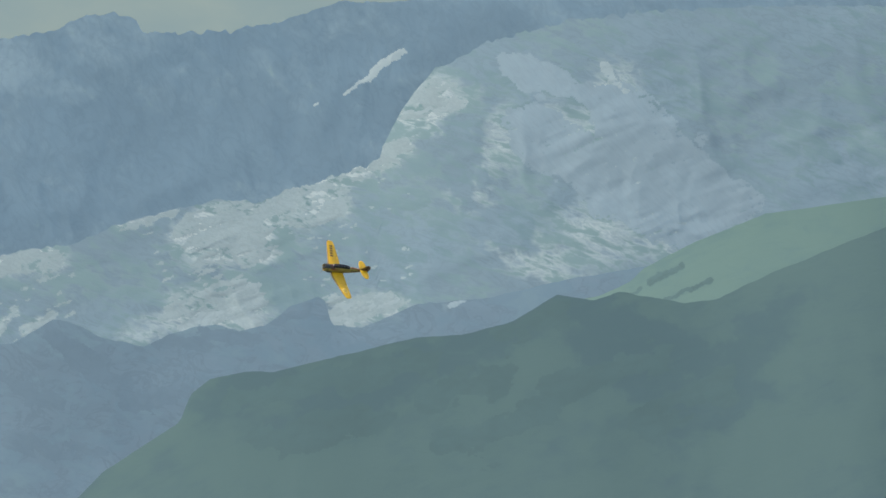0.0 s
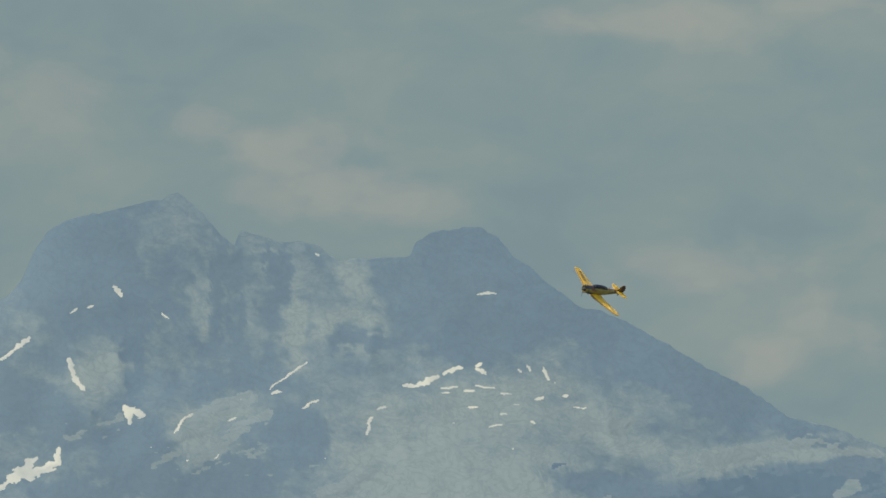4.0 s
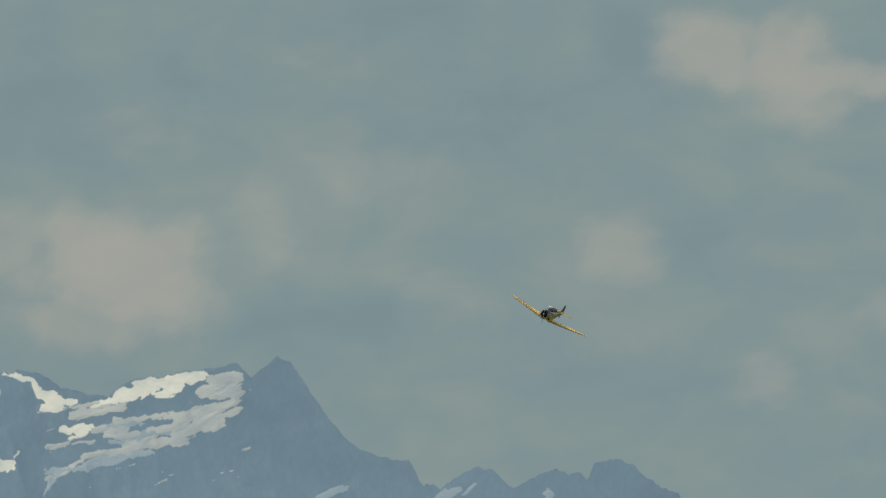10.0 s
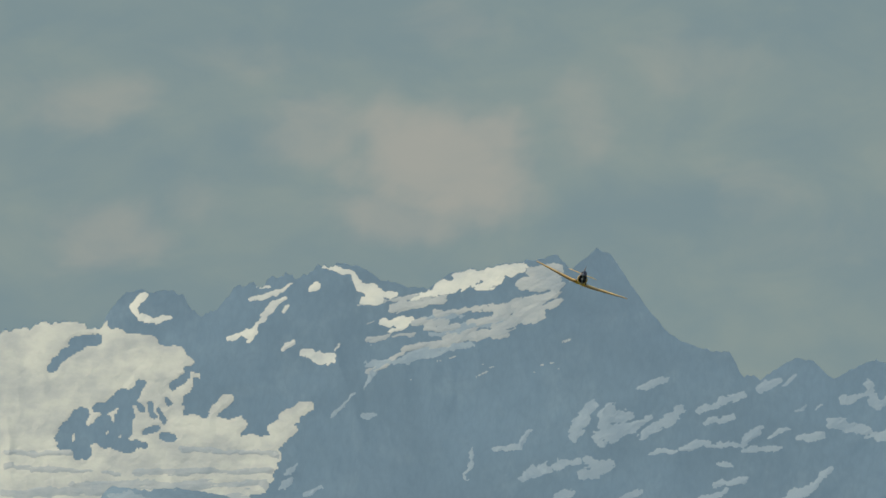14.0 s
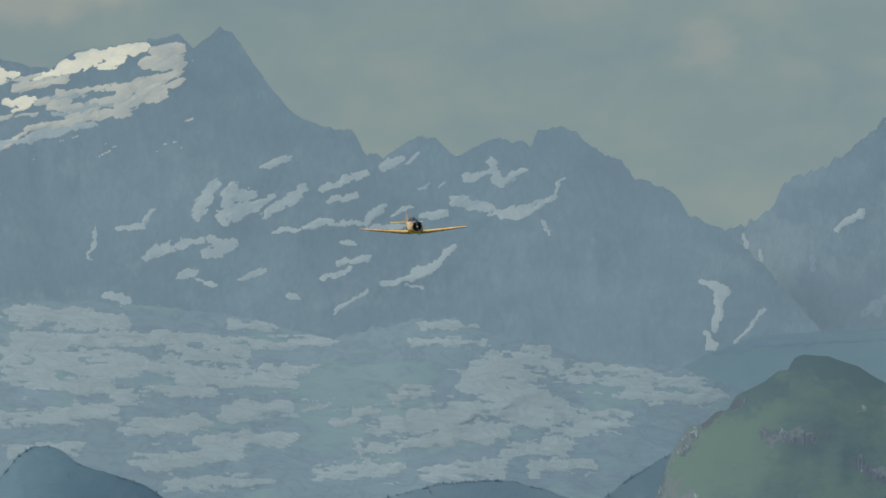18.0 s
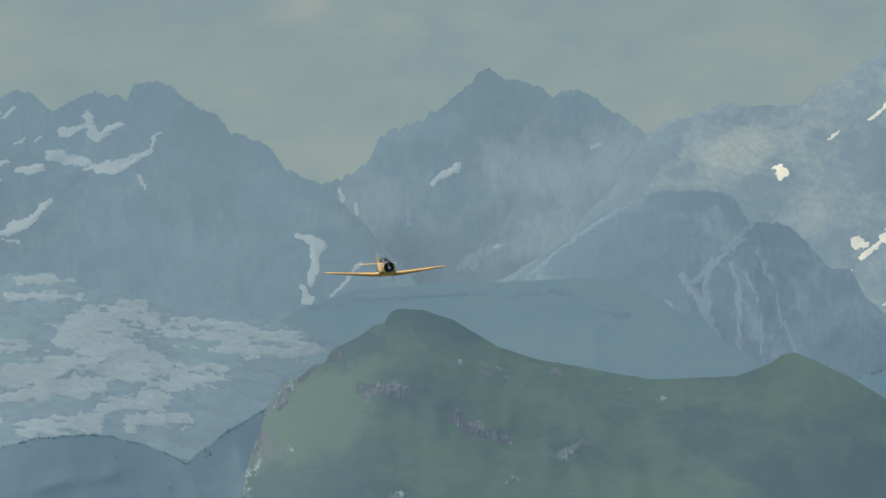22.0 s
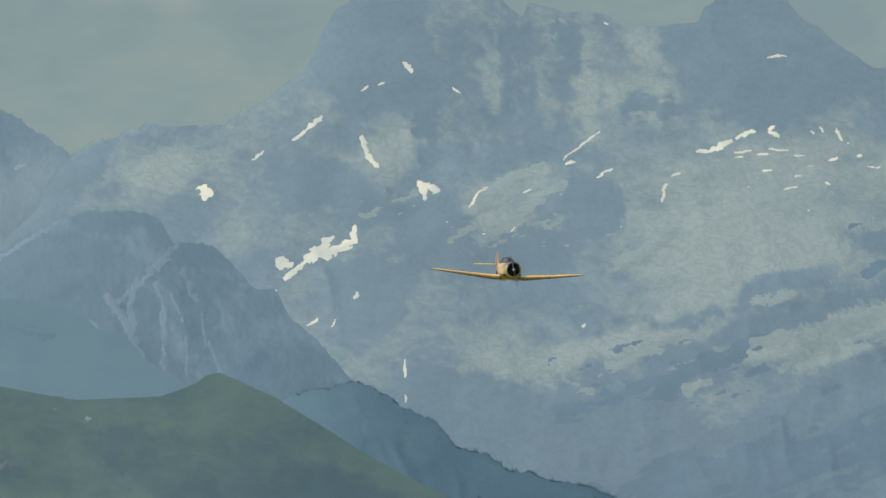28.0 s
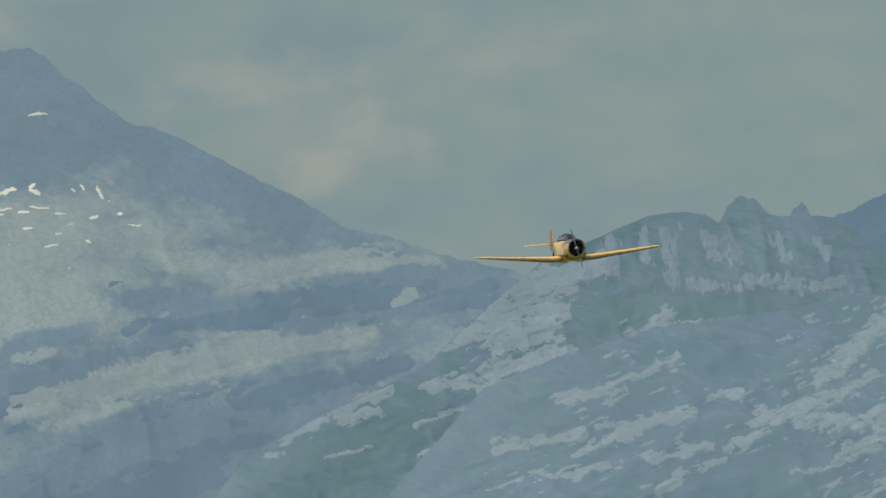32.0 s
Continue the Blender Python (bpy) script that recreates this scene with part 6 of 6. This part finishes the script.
rust = painted("red_brown_paint", (0.19, 0.075, 0.03), 0.5, 0.2)
maroon = painted("maroon_paint", (0.075, 0.03, 0.022), 0.45)
engine_grey = painted("oily_engine_metal", (0.030, 0.030, 0.034), 0.4, 0.25, 0.5)
steel = painted("dull_steel", (0.16, 0.17, 0.18), 0.45, 0.2, 0.6)
blade_grey = painted("grey_blade_paint", (0.13, 0.145, 0.15), 0.6)
rubber = painted("tyre_rubber", (0.025, 0.025, 0.025), 0.8)
ink = painted("faded_black_marking", (0.10, 0.055, 0.02), 0.5)
pale_mark = painted("pale_marking", (0.68, 0.50, 0.16), 0.5)
dull_mark = painted("dull_yellow_marking", (0.42, 0.26, 0.03), 0.5)
glass = Nodes("canopy_glass").set(Base_Color=(0.035, 0.032, 0.045), Roughness=0.15, Transmission_Weight=0.35, IOR=1.35, Specular_IOR_Level=0.25).mat
lamp_glass = Nodes("lamp_glass").set(Base_Color=(0.05, 0.05, 0.055), Roughness=0.1).mat

# x forward, y to port, z up; the propeller's axis is z = 0
BODY = [(1.55, 0.64, 0.65, 0.0, 2.0), (1.1, 0.64, 0.70, -0.04, 2.1), (0.5, 0.61, 0.76, -0.07, 2.3), (-0.3, 0.58, 0.77, -0.07, 2.4), (-1.2, 0.53, 0.74, -0.04, 2.4),
        (-2.1, 0.46, 0.66, 0.00, 2.3), (-3.1, 0.37, 0.53, 0.06, 2.2), (-4.1, 0.27, 0.40, 0.12, 2.1), (-5.0, 0.17, 0.28, 0.18, 2.0), (-5.7, 0.09, 0.18, 0.21, 2.0), (-6.05, 0.03, 0.08, 0.22, 2.0)]


def hull_point(x, turn, out=0.0):
    """A point of the fuselage's skin at x and an angle from port over the top, so far outside it."""
    xs = [b[0] for b in BODY][::-1]
    w, h, z, p = (np.interp(x, xs, [b[k] for b in BODY][::-1]) for k in (1, 2, 3, 4))
    c, s = math.cos(turn), math.sin(turn)
    r = (abs(c) ** p + abs(s) ** p) ** (-1 / p)
    return (x, (w + out) * c * r, z + (h + out) * s * r)


def hull_patch(x0, x1, t0, t1, out=0.006, nx=8, nt=10):
    """A panel that lies on the fuselage's skin."""
    ts = [radians(t0 + (t1 - t0) * k / nt) for k in range(nt + 1)]
    xs = [x0 + (x1 - x0) * k / nx for k in range(nx + 1)]
    return loft([[hull_point(x, t, out) for t in ts] + [hull_point(x, t, -0.02) for t in reversed(ts)] for x in xs])


def foil(y, z, lead, trail, thick, m=12):
    """The section of a wing at y, round in front and sharp behind."""
    c = lead - trail
    xs = [0.5 - 0.5 * math.cos(math.pi * k / m) for k in range(m + 1)]

    def half(s):
        return 5 * thick * c * (0.2969 * s ** 0.5 - 0.126 * s - 0.3516 * s * s + 0.2843 * s ** 3 - 0.1036 * s ** 4)

    upper = [(lead - s * c, y, z + half(s) * 1.2 + 0.02 * c * (4 * s * (1 - s))) for s in xs]
    lower = [(lead - s * c, y, z - half(s) * 0.8 + 0.02 * c * (4 * s * (1 - s))) for s in reversed(xs[1:-1])]
    return upper + lower


def wing_at(y):
    """Height, leading and trailing edge and thickness of the wing, at a distance y from the middle."""
    ys = (0, 1.45, 3.0, 4.5, 5.7, 6.15, 6.38, 6.45)
    return [float(np.interp(y, ys, v)) for v in ((-.72, -.72, -.56, -.41, -.28, -.235, -.21, -.20), (1.10, 1.05, .74, .44, .20, .06, -.12, -.30),
                                                 (-1.60, -1.55, -1.47, -1.40, -1.33, -1.22, -1.02, -.80), (.16, .155, .14, .125, .11, .10, .08, .05))]


def wing_top(y, x, side, out=0.0):
    z, lead, trail, thick = wing_at(y)
    s, c = (lead - x) / (lead - trail), lead - trail
    h = 5 * thick * c * (0.2969 * s ** 0.5 - 0.126 * s - 0.3516 * s * s + 0.2843 * s ** 3 - 0.1036 * s ** 4)
    return (x, side * y, z + h * 1.2 + 0.02 * c * 4 * s * (1 - s) + out)


def nose_strip(y, side):
    """The section of a thin strip round the wing's nose, a little proud of it."""
    z, lead, trail, thick = wing_at(y)
    c = lead - trail
    ring = foil(side * y, z, lead + 0.006, trail, thick * 1.03)
    m = (len(ring) + 2) // 2
    upper, lower = ring[:3], ring[:m - 1:-1][:6]
    outer = upper[::-1] + lower
    return outer + [(p[0] - 0.02, p[1], p[2] + (0.02 if p[2] < z else -0.01)) for p in reversed(outer)]


def wing_mark(y0, y1, x0, x1, side, out=0.008, n=5):
    rows = [[wing_top(y0 + (y1 - y0) * k / n, x0 + (x1 - x0) * j / n, side, out) for j in range(n + 1)] for k in range(n + 1)]
    under = [[(p[0], p[1], p[2] - 0.02) for p in row] for row in rows]
    return loft([a + b[::-1] for a, b in zip(rows, under)])


plane = new("propeller_aeroplane")
tagged(plane, "yellow single-engine propeller training aeroplane flying past mountains", "aeroplane")


def build_body():
    m = 32
    fuselage = part("fuselage", loft([[hull_point(b[0], 2 * math.pi * k / m) for k in range(m)] for b in BODY]), faded_yellow, plane)
    part("belly_panel", hull_patch(1.45, -5.2, 205, 335, 0.005, 16, 14), belly_brown, fuselage, "brown belly, its shade painted in")
    part("antiglare_panel", hull_patch(1.53, 0.62, 30, 150), maroon, fuselage, "matt dark maroon panel before the windscreen")
    part("tail_panel", hull_patch(-4.0, -5.7, 20, 160, 0.006), rust, fuselage, "red-brown painted tail cone")
    part("spine_stripe", hull_patch(-2.6, -4.0, 60, 120, 0.006), rust, fuselage, "red-brown stripe along the spine")
    part("trim_stripe", hull_patch(1.35, 0.2, 18, 29, 0.007), red, fuselage, "dark red stripe")
    part("trim_stripe", hull_patch(1.35, 0.2, 151, 162, 0.007), red, fuselage, "dark red stripe")
    for side in (0, 180):
        for k in range(3):
            x = -2.75 - 0.42 * k
            a, b = (-18, 22) if side == 0 else (158, 198)
            part("marking", hull_patch(x, x - 0.28, a, b, 0.005, 3, 5), ink, fuselage, "dark code letter, too far to read")
    cowl = part("cowling", spun([(1.50, .655), (1.9, .685), (2.25, .69), (2.42, .675), (2.54, .640), (2.60, .590), (2.60, .560), (2.57, .530), (2.45, .515), (1.7, .515)]), faded_yellow, plane)
    part("antiglare_panel", loft([[(x, (r + o) * math.cos(radians(t)), (r + o) * math.sin(radians(t))) for o, ts in ((0.006, range(36, 145, 6)), (-0.01, range(144, 35, -6))) for t in ts]
                                  for x, r in ((1.52, .657), (1.9, .685), (2.25, .69), (2.42, .676), (2.54, .641), (2.60, .592), (2.603, .560), (2.572, .535))]), black, cowl, "matt black top of the cowling")
    part("cowl_band", spun([(2.02, .680), (2.02, .695), (2.10, .697), (2.18, .696), (2.18, .680)]), black, cowl, "dark band round the cowling")
    engine = part("engine", spun([(1.75, .512), (1.8, .36), (2.2, .28), (2.35, .24), (2.5, .15), (2.52, .0)]), engine_grey, plane, "dark radial engine")
    for k in range(9):
        a = 2 * math.pi * k / 9 + 0.2
        d = Vector((0, math.cos(a), math.sin(a)))
        rings = []
        for i in range(11):
            r = 0.24 + 0.026 * i
            w = 0.095 if i % 2 else 0.075
            side = Vector((1, 0, 0)).cross(d)
            rings.append([Vector((2.12, 0, 0)) + d * r + w * (math.cos(2 * math.pi * j / 10) * side + math.sin(2 * math.pi * j / 10) * Vector((1, 0, 0))) for j in range(10)])
        part("cylinder", loft(rings), engine_grey, engine)
    part("exhaust_pipe", tube([(1.9, -.55, -.42), (1.4, -.68, -.42), (0.7, -.74, -.40), (0.45, -.78, -.38)], 0.085), engine_grey, plane, "sooty exhaust pipe")
    part("air_intake", loft([[(x, .62 + .11 * math.cos(2 * math.pi * k / 12) + o, -.38 + .13 * math.sin(2 * math.pi * k / 12)) for k in range(12)]
                             for x, o in ((2.0, .02), (1.5, .02), (.9, -.06))]), black, plane)


def build_canopy():
    hoops = [(.98, .58, .34, .05), (.62, .58, .35, .34), (.05, .58, .35, .44), (-.55, .58, .35, .45), (-1.15, .57, .34, .44), (-1.7, .55, .33, .38), (-2.15, .52, .30, .26), (-2.6, .48, .22, .05)]

    def arch(x, base, w, h, grow=0.0, m=14):
        return [(x, (w + grow) * math.cos(math.pi * k / m), base + (h + grow) * max(math.sin(math.pi * k / m), 0) ** 0.75) for k in range(m + 1)]

    canopy = part("canopy", loft([arch(*h) for h in hoops], caps=True), glass, plane, "dark tinted greenhouse canopy")
    for h in hoops[1:-1]:
        part("canopy_frame", tube(arch(*h, 0.012), 0.024, 6), black, canopy)
    for a in (0, 4, 10, 14):
        part("canopy_rail", tube([arch(*h, 0.012)[a] for h in hoops], 0.022, 6), black, canopy)
    tub = part("cockpit", loft([[(x, w * math.cos(2 * math.pi * k / 12), .50 + .13 * math.sin(2 * math.pi * k / 12)) for k in range(12)] for x, w in ((.9, .30), (.2, .38), (-1.6, .36), (-2.4, .22))]),
               black, plane, "dark cockpit interior")
    for x in (-.35, -1.45):
        part("seat_back", slab([(x, -.2, .55), (x, .2, .55), (x - .1, .2, .55), (x - .1, -.2, .55)], .33), black, tub)
    part("roll_bar", tube([(-.1, -.22, .55), (-.12, -.2, .9), (-.12, 0, 1.04), (-.12, .2, .9), (-.1, .22, .55)], .025), black, tub)
    part("antenna_mast", tube([(-2.75, 0, .52), (-2.82, 0, 1.05)], 0.02, 6), black, plane)


def build_wing(side):
    ys = (0.0, 0.7, 1.45, 2.2, 3.0, 3.8, 4.5, 5.2, 5.7, 6.0, 6.15, 6.28, 6.38, 6.45)
    wing = part("wing", loft([foil(side * y, wing_at(y)[0], wing_at(y)[1], wing_at(y)[2], wing_at(y)[3]) for y in ys]), yellow, plane)
    for name, y0, y1, depth in (("flap", 0.75, 3.1, 0.44), ("aileron", 3.2, 5.95, 0.38)):
        rings = []
        for k in range(6):
            y = y0 + (y1 - y0) * k / 5
            t = wing_at(y)[2]
            top = [wing_top(y, x, side, 0.010) for x in (t + depth, t + depth * 0.6, t + depth * 0.25, t + 0.015)]
            rings.append(top + [(p[0], p[1], p[2] - 0.025) for p in top[::-1]])
        part(name, loft(rings), yellow, wing)
    # shade below the wing's nose, painted as a brown strip
    part("leading_edge", loft([nose_strip(y, side) for y in (0.66, 1.0) + ys[2:-1]]), shaded_yellow, wing, "brown underside of the leading edge, shade painted in")
    for y in (1.46, 3.15):
        part("panel_seam", wing_mark(y, y + 0.02, wing_at(y)[1] - 0.15, wing_at(y)[2] + 0.1, side, 0.004, 3), ink, wing, "dark seam")
    y = 3.35
    z, lead, trail, thick = wing_at(y)
    part("landing_light", loft([[(lead - 0.07 + 0.085 * math.cos(math.pi * k / 8) * 0.6 + (0.03 if i == 1 else 0), side * (y + o), z + 0.02 + 0.10 * math.sin(math.pi * (k - 4) / 8)) for k in range(9)]
                                for i, o in enumerate((-.13, 0, .13))], close=True), lamp_glass, wing, "dark landing light in the leading edge")
    z, lead, trail, thick = wing_at(6.3)
    part("navigation_light", tube([(lead - .05, side * 6.40, z), (lead - .3, side * 6.47, z)], 0.035, 6), maroon if side > 0 else lamp_glass, wing)
    if side < 0:
        for k in range(5):
            y = 3.0 + 0.52 * k
            c = wing_at(y)[1] - 0.52
            part("marking", wing_mark(y, y + 0.33, c, c - 0.62, side), ink, wing, "dark code letter, too far to read")
        part("pitot_tube", tube([(.35, -5.3, -.32), (.75, -5.3, -.36), (.95, -5.3, -.36)], 0.02, 6), steel, wing)
    else:
        for r, mat, o, text in ((0.46, pale_mark, 0.008, "faded pale ring marking"), (0.36, dull_mark, 0.012, "dull yellow disc marking")):
            y0 = 4.7
            c = wing_at(y0)[1] - 0.78
            rows = []
            for i in range(-6, 7):
                w = math.sqrt(max(1 - (i / 6.2) ** 2, 0.02)) * r
                y = y0 + r * i / 6
                line = [wing_top(y, c + w * (1 - 2 * j / 4), side, o) for j in range(5)]
                rows.append(line + [(p[0], p[1], p[2] - 0.02) for p in line[::-1]])
            part("marking", loft(rows), mat, wing, text)


def build_tail():
    for side in (1, -1):
        ys = ((0.0, -4.35, -5.25), (.6, -4.45, -5.25), (1.3, -4.60, -5.25), (1.75, -4.80, -5.25), (1.95, -5.0, -5.25))
        stab = part("tailplane", loft([foil(side * y, .40, a, b, .10) for y, a, b in ys]), yellow, plane)
        part("elevator", loft([foil(side * y, .40, a, b, t) for y, a, b, t in ((.12, -5.20, -5.75, .12), (.7, -5.22, -5.92, .11), (1.4, -5.22, -5.88, .10), (1.85, -5.22, -5.68, .10), (2.02, -5.2, -5.42, .08))]), yellow, stab)

    def upright(z, lead, trail, thick):
        return [(x, y - 0, z) for x, y in [(p[0], p[2]) for p in foil(0, 0, lead, trail, thick)]]

    part("fin", loft([upright(z, a, b, .11) for z, a, b in ((.22, -4.2, -5.42), (.6, -4.65, -5.42), (1.0, -4.98, -5.45), (1.35, -5.22, -5.5), (1.5, -5.34, -5.52))]), shaded_yellow, plane, "brownish fin, darkened as in shade")
    part("rudder", loft([upright(z, a, b, .12) for z, a, b in ((-.02, -5.60, -6.15), (.3, -5.44, -6.32), (.75, -5.44, -6.38), (1.15, -5.46, -6.28), (1.42, -5.5, -6.06), (1.56, -5.52, -5.78))]), maroon, plane,
         "dark maroon rudder")
    leg = part("tail_wheel_leg", tube([(-5.2, 0, 0.0), (-5.3, 0, -.22), (-5.42, 0, -.30)], 0.035, 8), black, plane)
    part("tail_wheel", loft([[(-5.42 + r * math.cos(2 * math.pi * k / 16), y, -.32 + r * math.sin(2 * math.pi * k / 16)) for k in range(16)] for y, r in ((-.05, .10), (-.03, .15), (.03, .15), (.05, .10))]),
         rubber, leg)
    for side in (1, -1):
        part("wheel_well", slab([(.6 + .3 * math.cos(2 * math.pi * k / 14), side * .55 + .3 * math.sin(2 * math.pi * k / 14), -.915) for k in range(14)], .03), rubber, plane, "dark wheel in its bay")


def build_propeller():
    hub = part("propeller", spun([(-.12, .0), (-.12, .12), (.02, .14), (.14, .12), (.24, .07), (.27, .0)], 20), steel, plane, "dull steel hub with two dark blades")
    hub.location = (2.66, 0, 0)
    for turn in (0, math.pi):
        rings = []
        for r, w, pitch, t in ((.10, .04, 50, .04), (.25, .04, 45, .025), (.55, .042, 34, .014), (.9, .042, 25, .01), (1.2, .036, 20, .008), (1.34, .02, 18, .005), (1.37, .02, 18, .005)):
            p = radians(pitch)
            ring = []
            for k in range(10):
                u, v = w * math.cos(2 * math.pi * k / 10), t * math.sin(2 * math.pi * k / 10)
                a, b = u * math.cos(p) - v * math.sin(p), u * math.sin(p) + v * math.cos(p)
                q = Vector((b, a, r))
                ring.append(Matrix.Rotation(turn, 4, "X") @ q)
            rings.append(ring)
        part("propeller_blade", loft(rings), blade_grey, hub)
    return hub


build_body()
build_canopy()
build_wing(1)
build_wing(-1)
build_tail()
propeller = build_propeller()

# seconds, place, roll, pitch, heading
FLIGHT = [
    (0, 275.9, 3278.6, 252.56, -53.7, -1.84, -153.7), (0.5, 241.31, 3262, 253.98, -49.76, -1.77, -155.51),
    (1, 205.19, 3245.1, 255.45, -46.94, -1.69, -154.51), (1.5, 169.6, 3226.7, 256.92, -45.63, -1.69, -151.77),
    (2, 135.43, 3206.6, 258.52, -45.26, -1.9, -148.24), (2.5, 103.12, 3184.5, 260.33, -45, -1.92, -144.52),
    (3, 72.75, 3160.8, 262.06, -44.15, -1.43, -141.15), (3.5, 44.24, 3135.7, 263.44, -42.28, -0.92, -138.05),
    (4, 17.45, 3109.7, 264.57, -40.1, -0.89, -135.19), (4.5, -7.62, 3082.9, 265.65, -38.45, -1.55, -131.56),
    (5, -30.28, 3055, 266.99, -37.46, -2.92, -126.15), (5.5, -50.25, 3025.7, 268.5, -37, -2.96, -121.94),
    (6, -69.5, 2995.7, 268.62, -36.63, 0.23, -121.97), (6.5, -89.66, 2965.5, 266.2, -36.05, 3.01, -122.22),
    (7, -109, 2934.9, 263.11, -35.26, 2.2, -118.88), (7.5, -125.56, 2903.6, 261.19, -34.14, 0.86, -114.56),
    (8, -139.77, 2871.7, 259.59, -32.74, 1.99, -111.91), (8.5, -152.41, 2839.7, 257.22, -31.3, 3.62, -109.96),
    (9, -163.64, 2807.8, 254.46, -30.12, 3.93, -107.83), (9.5, -173.42, 2776, 251.84, -29.46, 3.83, -105.58),
    (10, -181.77, 2744.4, 249.21, -29.28, 4.21, -103.25), (10.5, -188.72, 2713, 246.28, -29.43, 4.8, -100.93),
    (11, -194.4, 2681.8, 242.99, -29.43, 5.34, -98.76), (11.5, -198.94, 2650.8, 239.31, -28.89, 5.69, -96.59),
    (12, -202.31, 2620, 235.4, -27.96, 5.79, -94.3), (12.5, -204.45, 2589.4, 231.36, -26.9, 6.02, -91.96),
    (13, -205.3, 2559.1, 227.09, -25.73, 6.59, -89.5), (13.5, -204.84, 2529.1, 222.49, -24.36, 7.03, -87.03),
    (14, -203.18, 2499.3, 217.66, -22.46, 7.07, -84.78), (14.5, -200.42, 2469.6, 212.73, -19.76, 7, -82.76),
    (15, -196.61, 2439.8, 207.62, -16.51, 7.09, -80.91), (15.5, -191.82, 2410, 202.29, -13.03, 7.13, -79.38),
    (16, -186.18, 2379.9, 196.85, -9.41, 7.01, -78.29), (16.5, -179.86, 2349.3, 191.43, -5.77, 6.84, -77.61),
    (17, -173.07, 2318.4, 186.16, -2.48, 6.55, -77.25), (17.5, -165.99, 2287.3, 181.14, 0.11, 6.07, -77.05),
    (18, -158.68, 2255.8, 176.36, 1.95, 5.58, -76.91), (18.5, -151.2, 2223.9, 171.79, 3.14, 5.14, -76.94),
    (19, -143.69, 2191.7, 167.47, 3.93, 4.8, -77.22), (19.5, -136.31, 2159.2, 163.45, 4.57, 4.76, -77.5),
    (20, -129.03, 2126.5, 159.66, 5.08, 4.98, -77.58), (20.5, -121.8, 2093.9, 156.05, 5.36, 5.09, -77.69),
    (21, -114.73, 2061.2, 152.68, 5.16, 4.85, -78.06), (21.5, -107.9, 2028.5, 149.62, 4.35, 4.54, -78.38),
    (22, -101.17, 1995.8, 146.71, 3.51, 4.51, -78.36), (22.5, -94.4, 1963.2, 143.81, 3.18, 4.56, -78.31), (23, -87.66, 1930.4, 141, 3.17, 4.38, -78.52),
    (23.5, -81.04, 1897.5, 138.39, 3.18, 4.15, -78.75), (24, -74.48, 1864.4, 135.96, 3.31, 4.14, -78.79),
    (24.5, -67.93, 1831.2, 133.64, 3.66, 4.34, -78.83), (25, -61.49, 1798.2, 131.4, 3.87, 4.55, -79.06),
    (25.5, -55.25, 1765.4, 129.22, 3.56, 4.54, -79.21), (26, -49.01, 1732.8, 127.1, 2.71, 4.43, -79), (26.5, -42.58, 1700, 125.02, 1.4, 4.44, -78.79),
    (27, -36.04, 1666.9, 122.93, -0.15, 4.56, -78.92), (27.5, -29.44, 1632.9, 120.8, -1.63, 4.62, -79.09),
    (28, -22.7, 1598.1, 118.69, -2.31, 4.57, -78.99), (28.5, -15.72, 1562.8, 116.66, -1.7, 4.61, -78.8),
    (29, -8.56, 1526.9, 114.66, -0.52, 4.79, -78.69), (29.5, -1.27, 1490.6, 112.64, 0.4, 5.02, -78.62), (30, 6.14, 1453.8, 110.52, 0.87, 5.14, -78.55),
    (30.5, 13.65, 1416.6, 108.28, 1, 4.88, -78.62), (31, 21.2, 1378.5, 106.02, 1.39, 4.29, -78.91), (31.5, 28.68, 1339.4, 103.82, 2.52, 3.84, -79.39),
    (32, 35.89, 1299.7, 101.6, 3.94, 3.6, -79.98)]


def motions():
    walk(plane, [(t, pose(x, y, z, roll, pitch, yaw)) for t, x, y, z, roll, pitch, yaw in FLIGHT])
    walk(propeller, [(k / FPS, pose(2.66, 0, 0, 14.0 - 66.0 * k)) for k in range(32 * FPS + 1)])


motions()
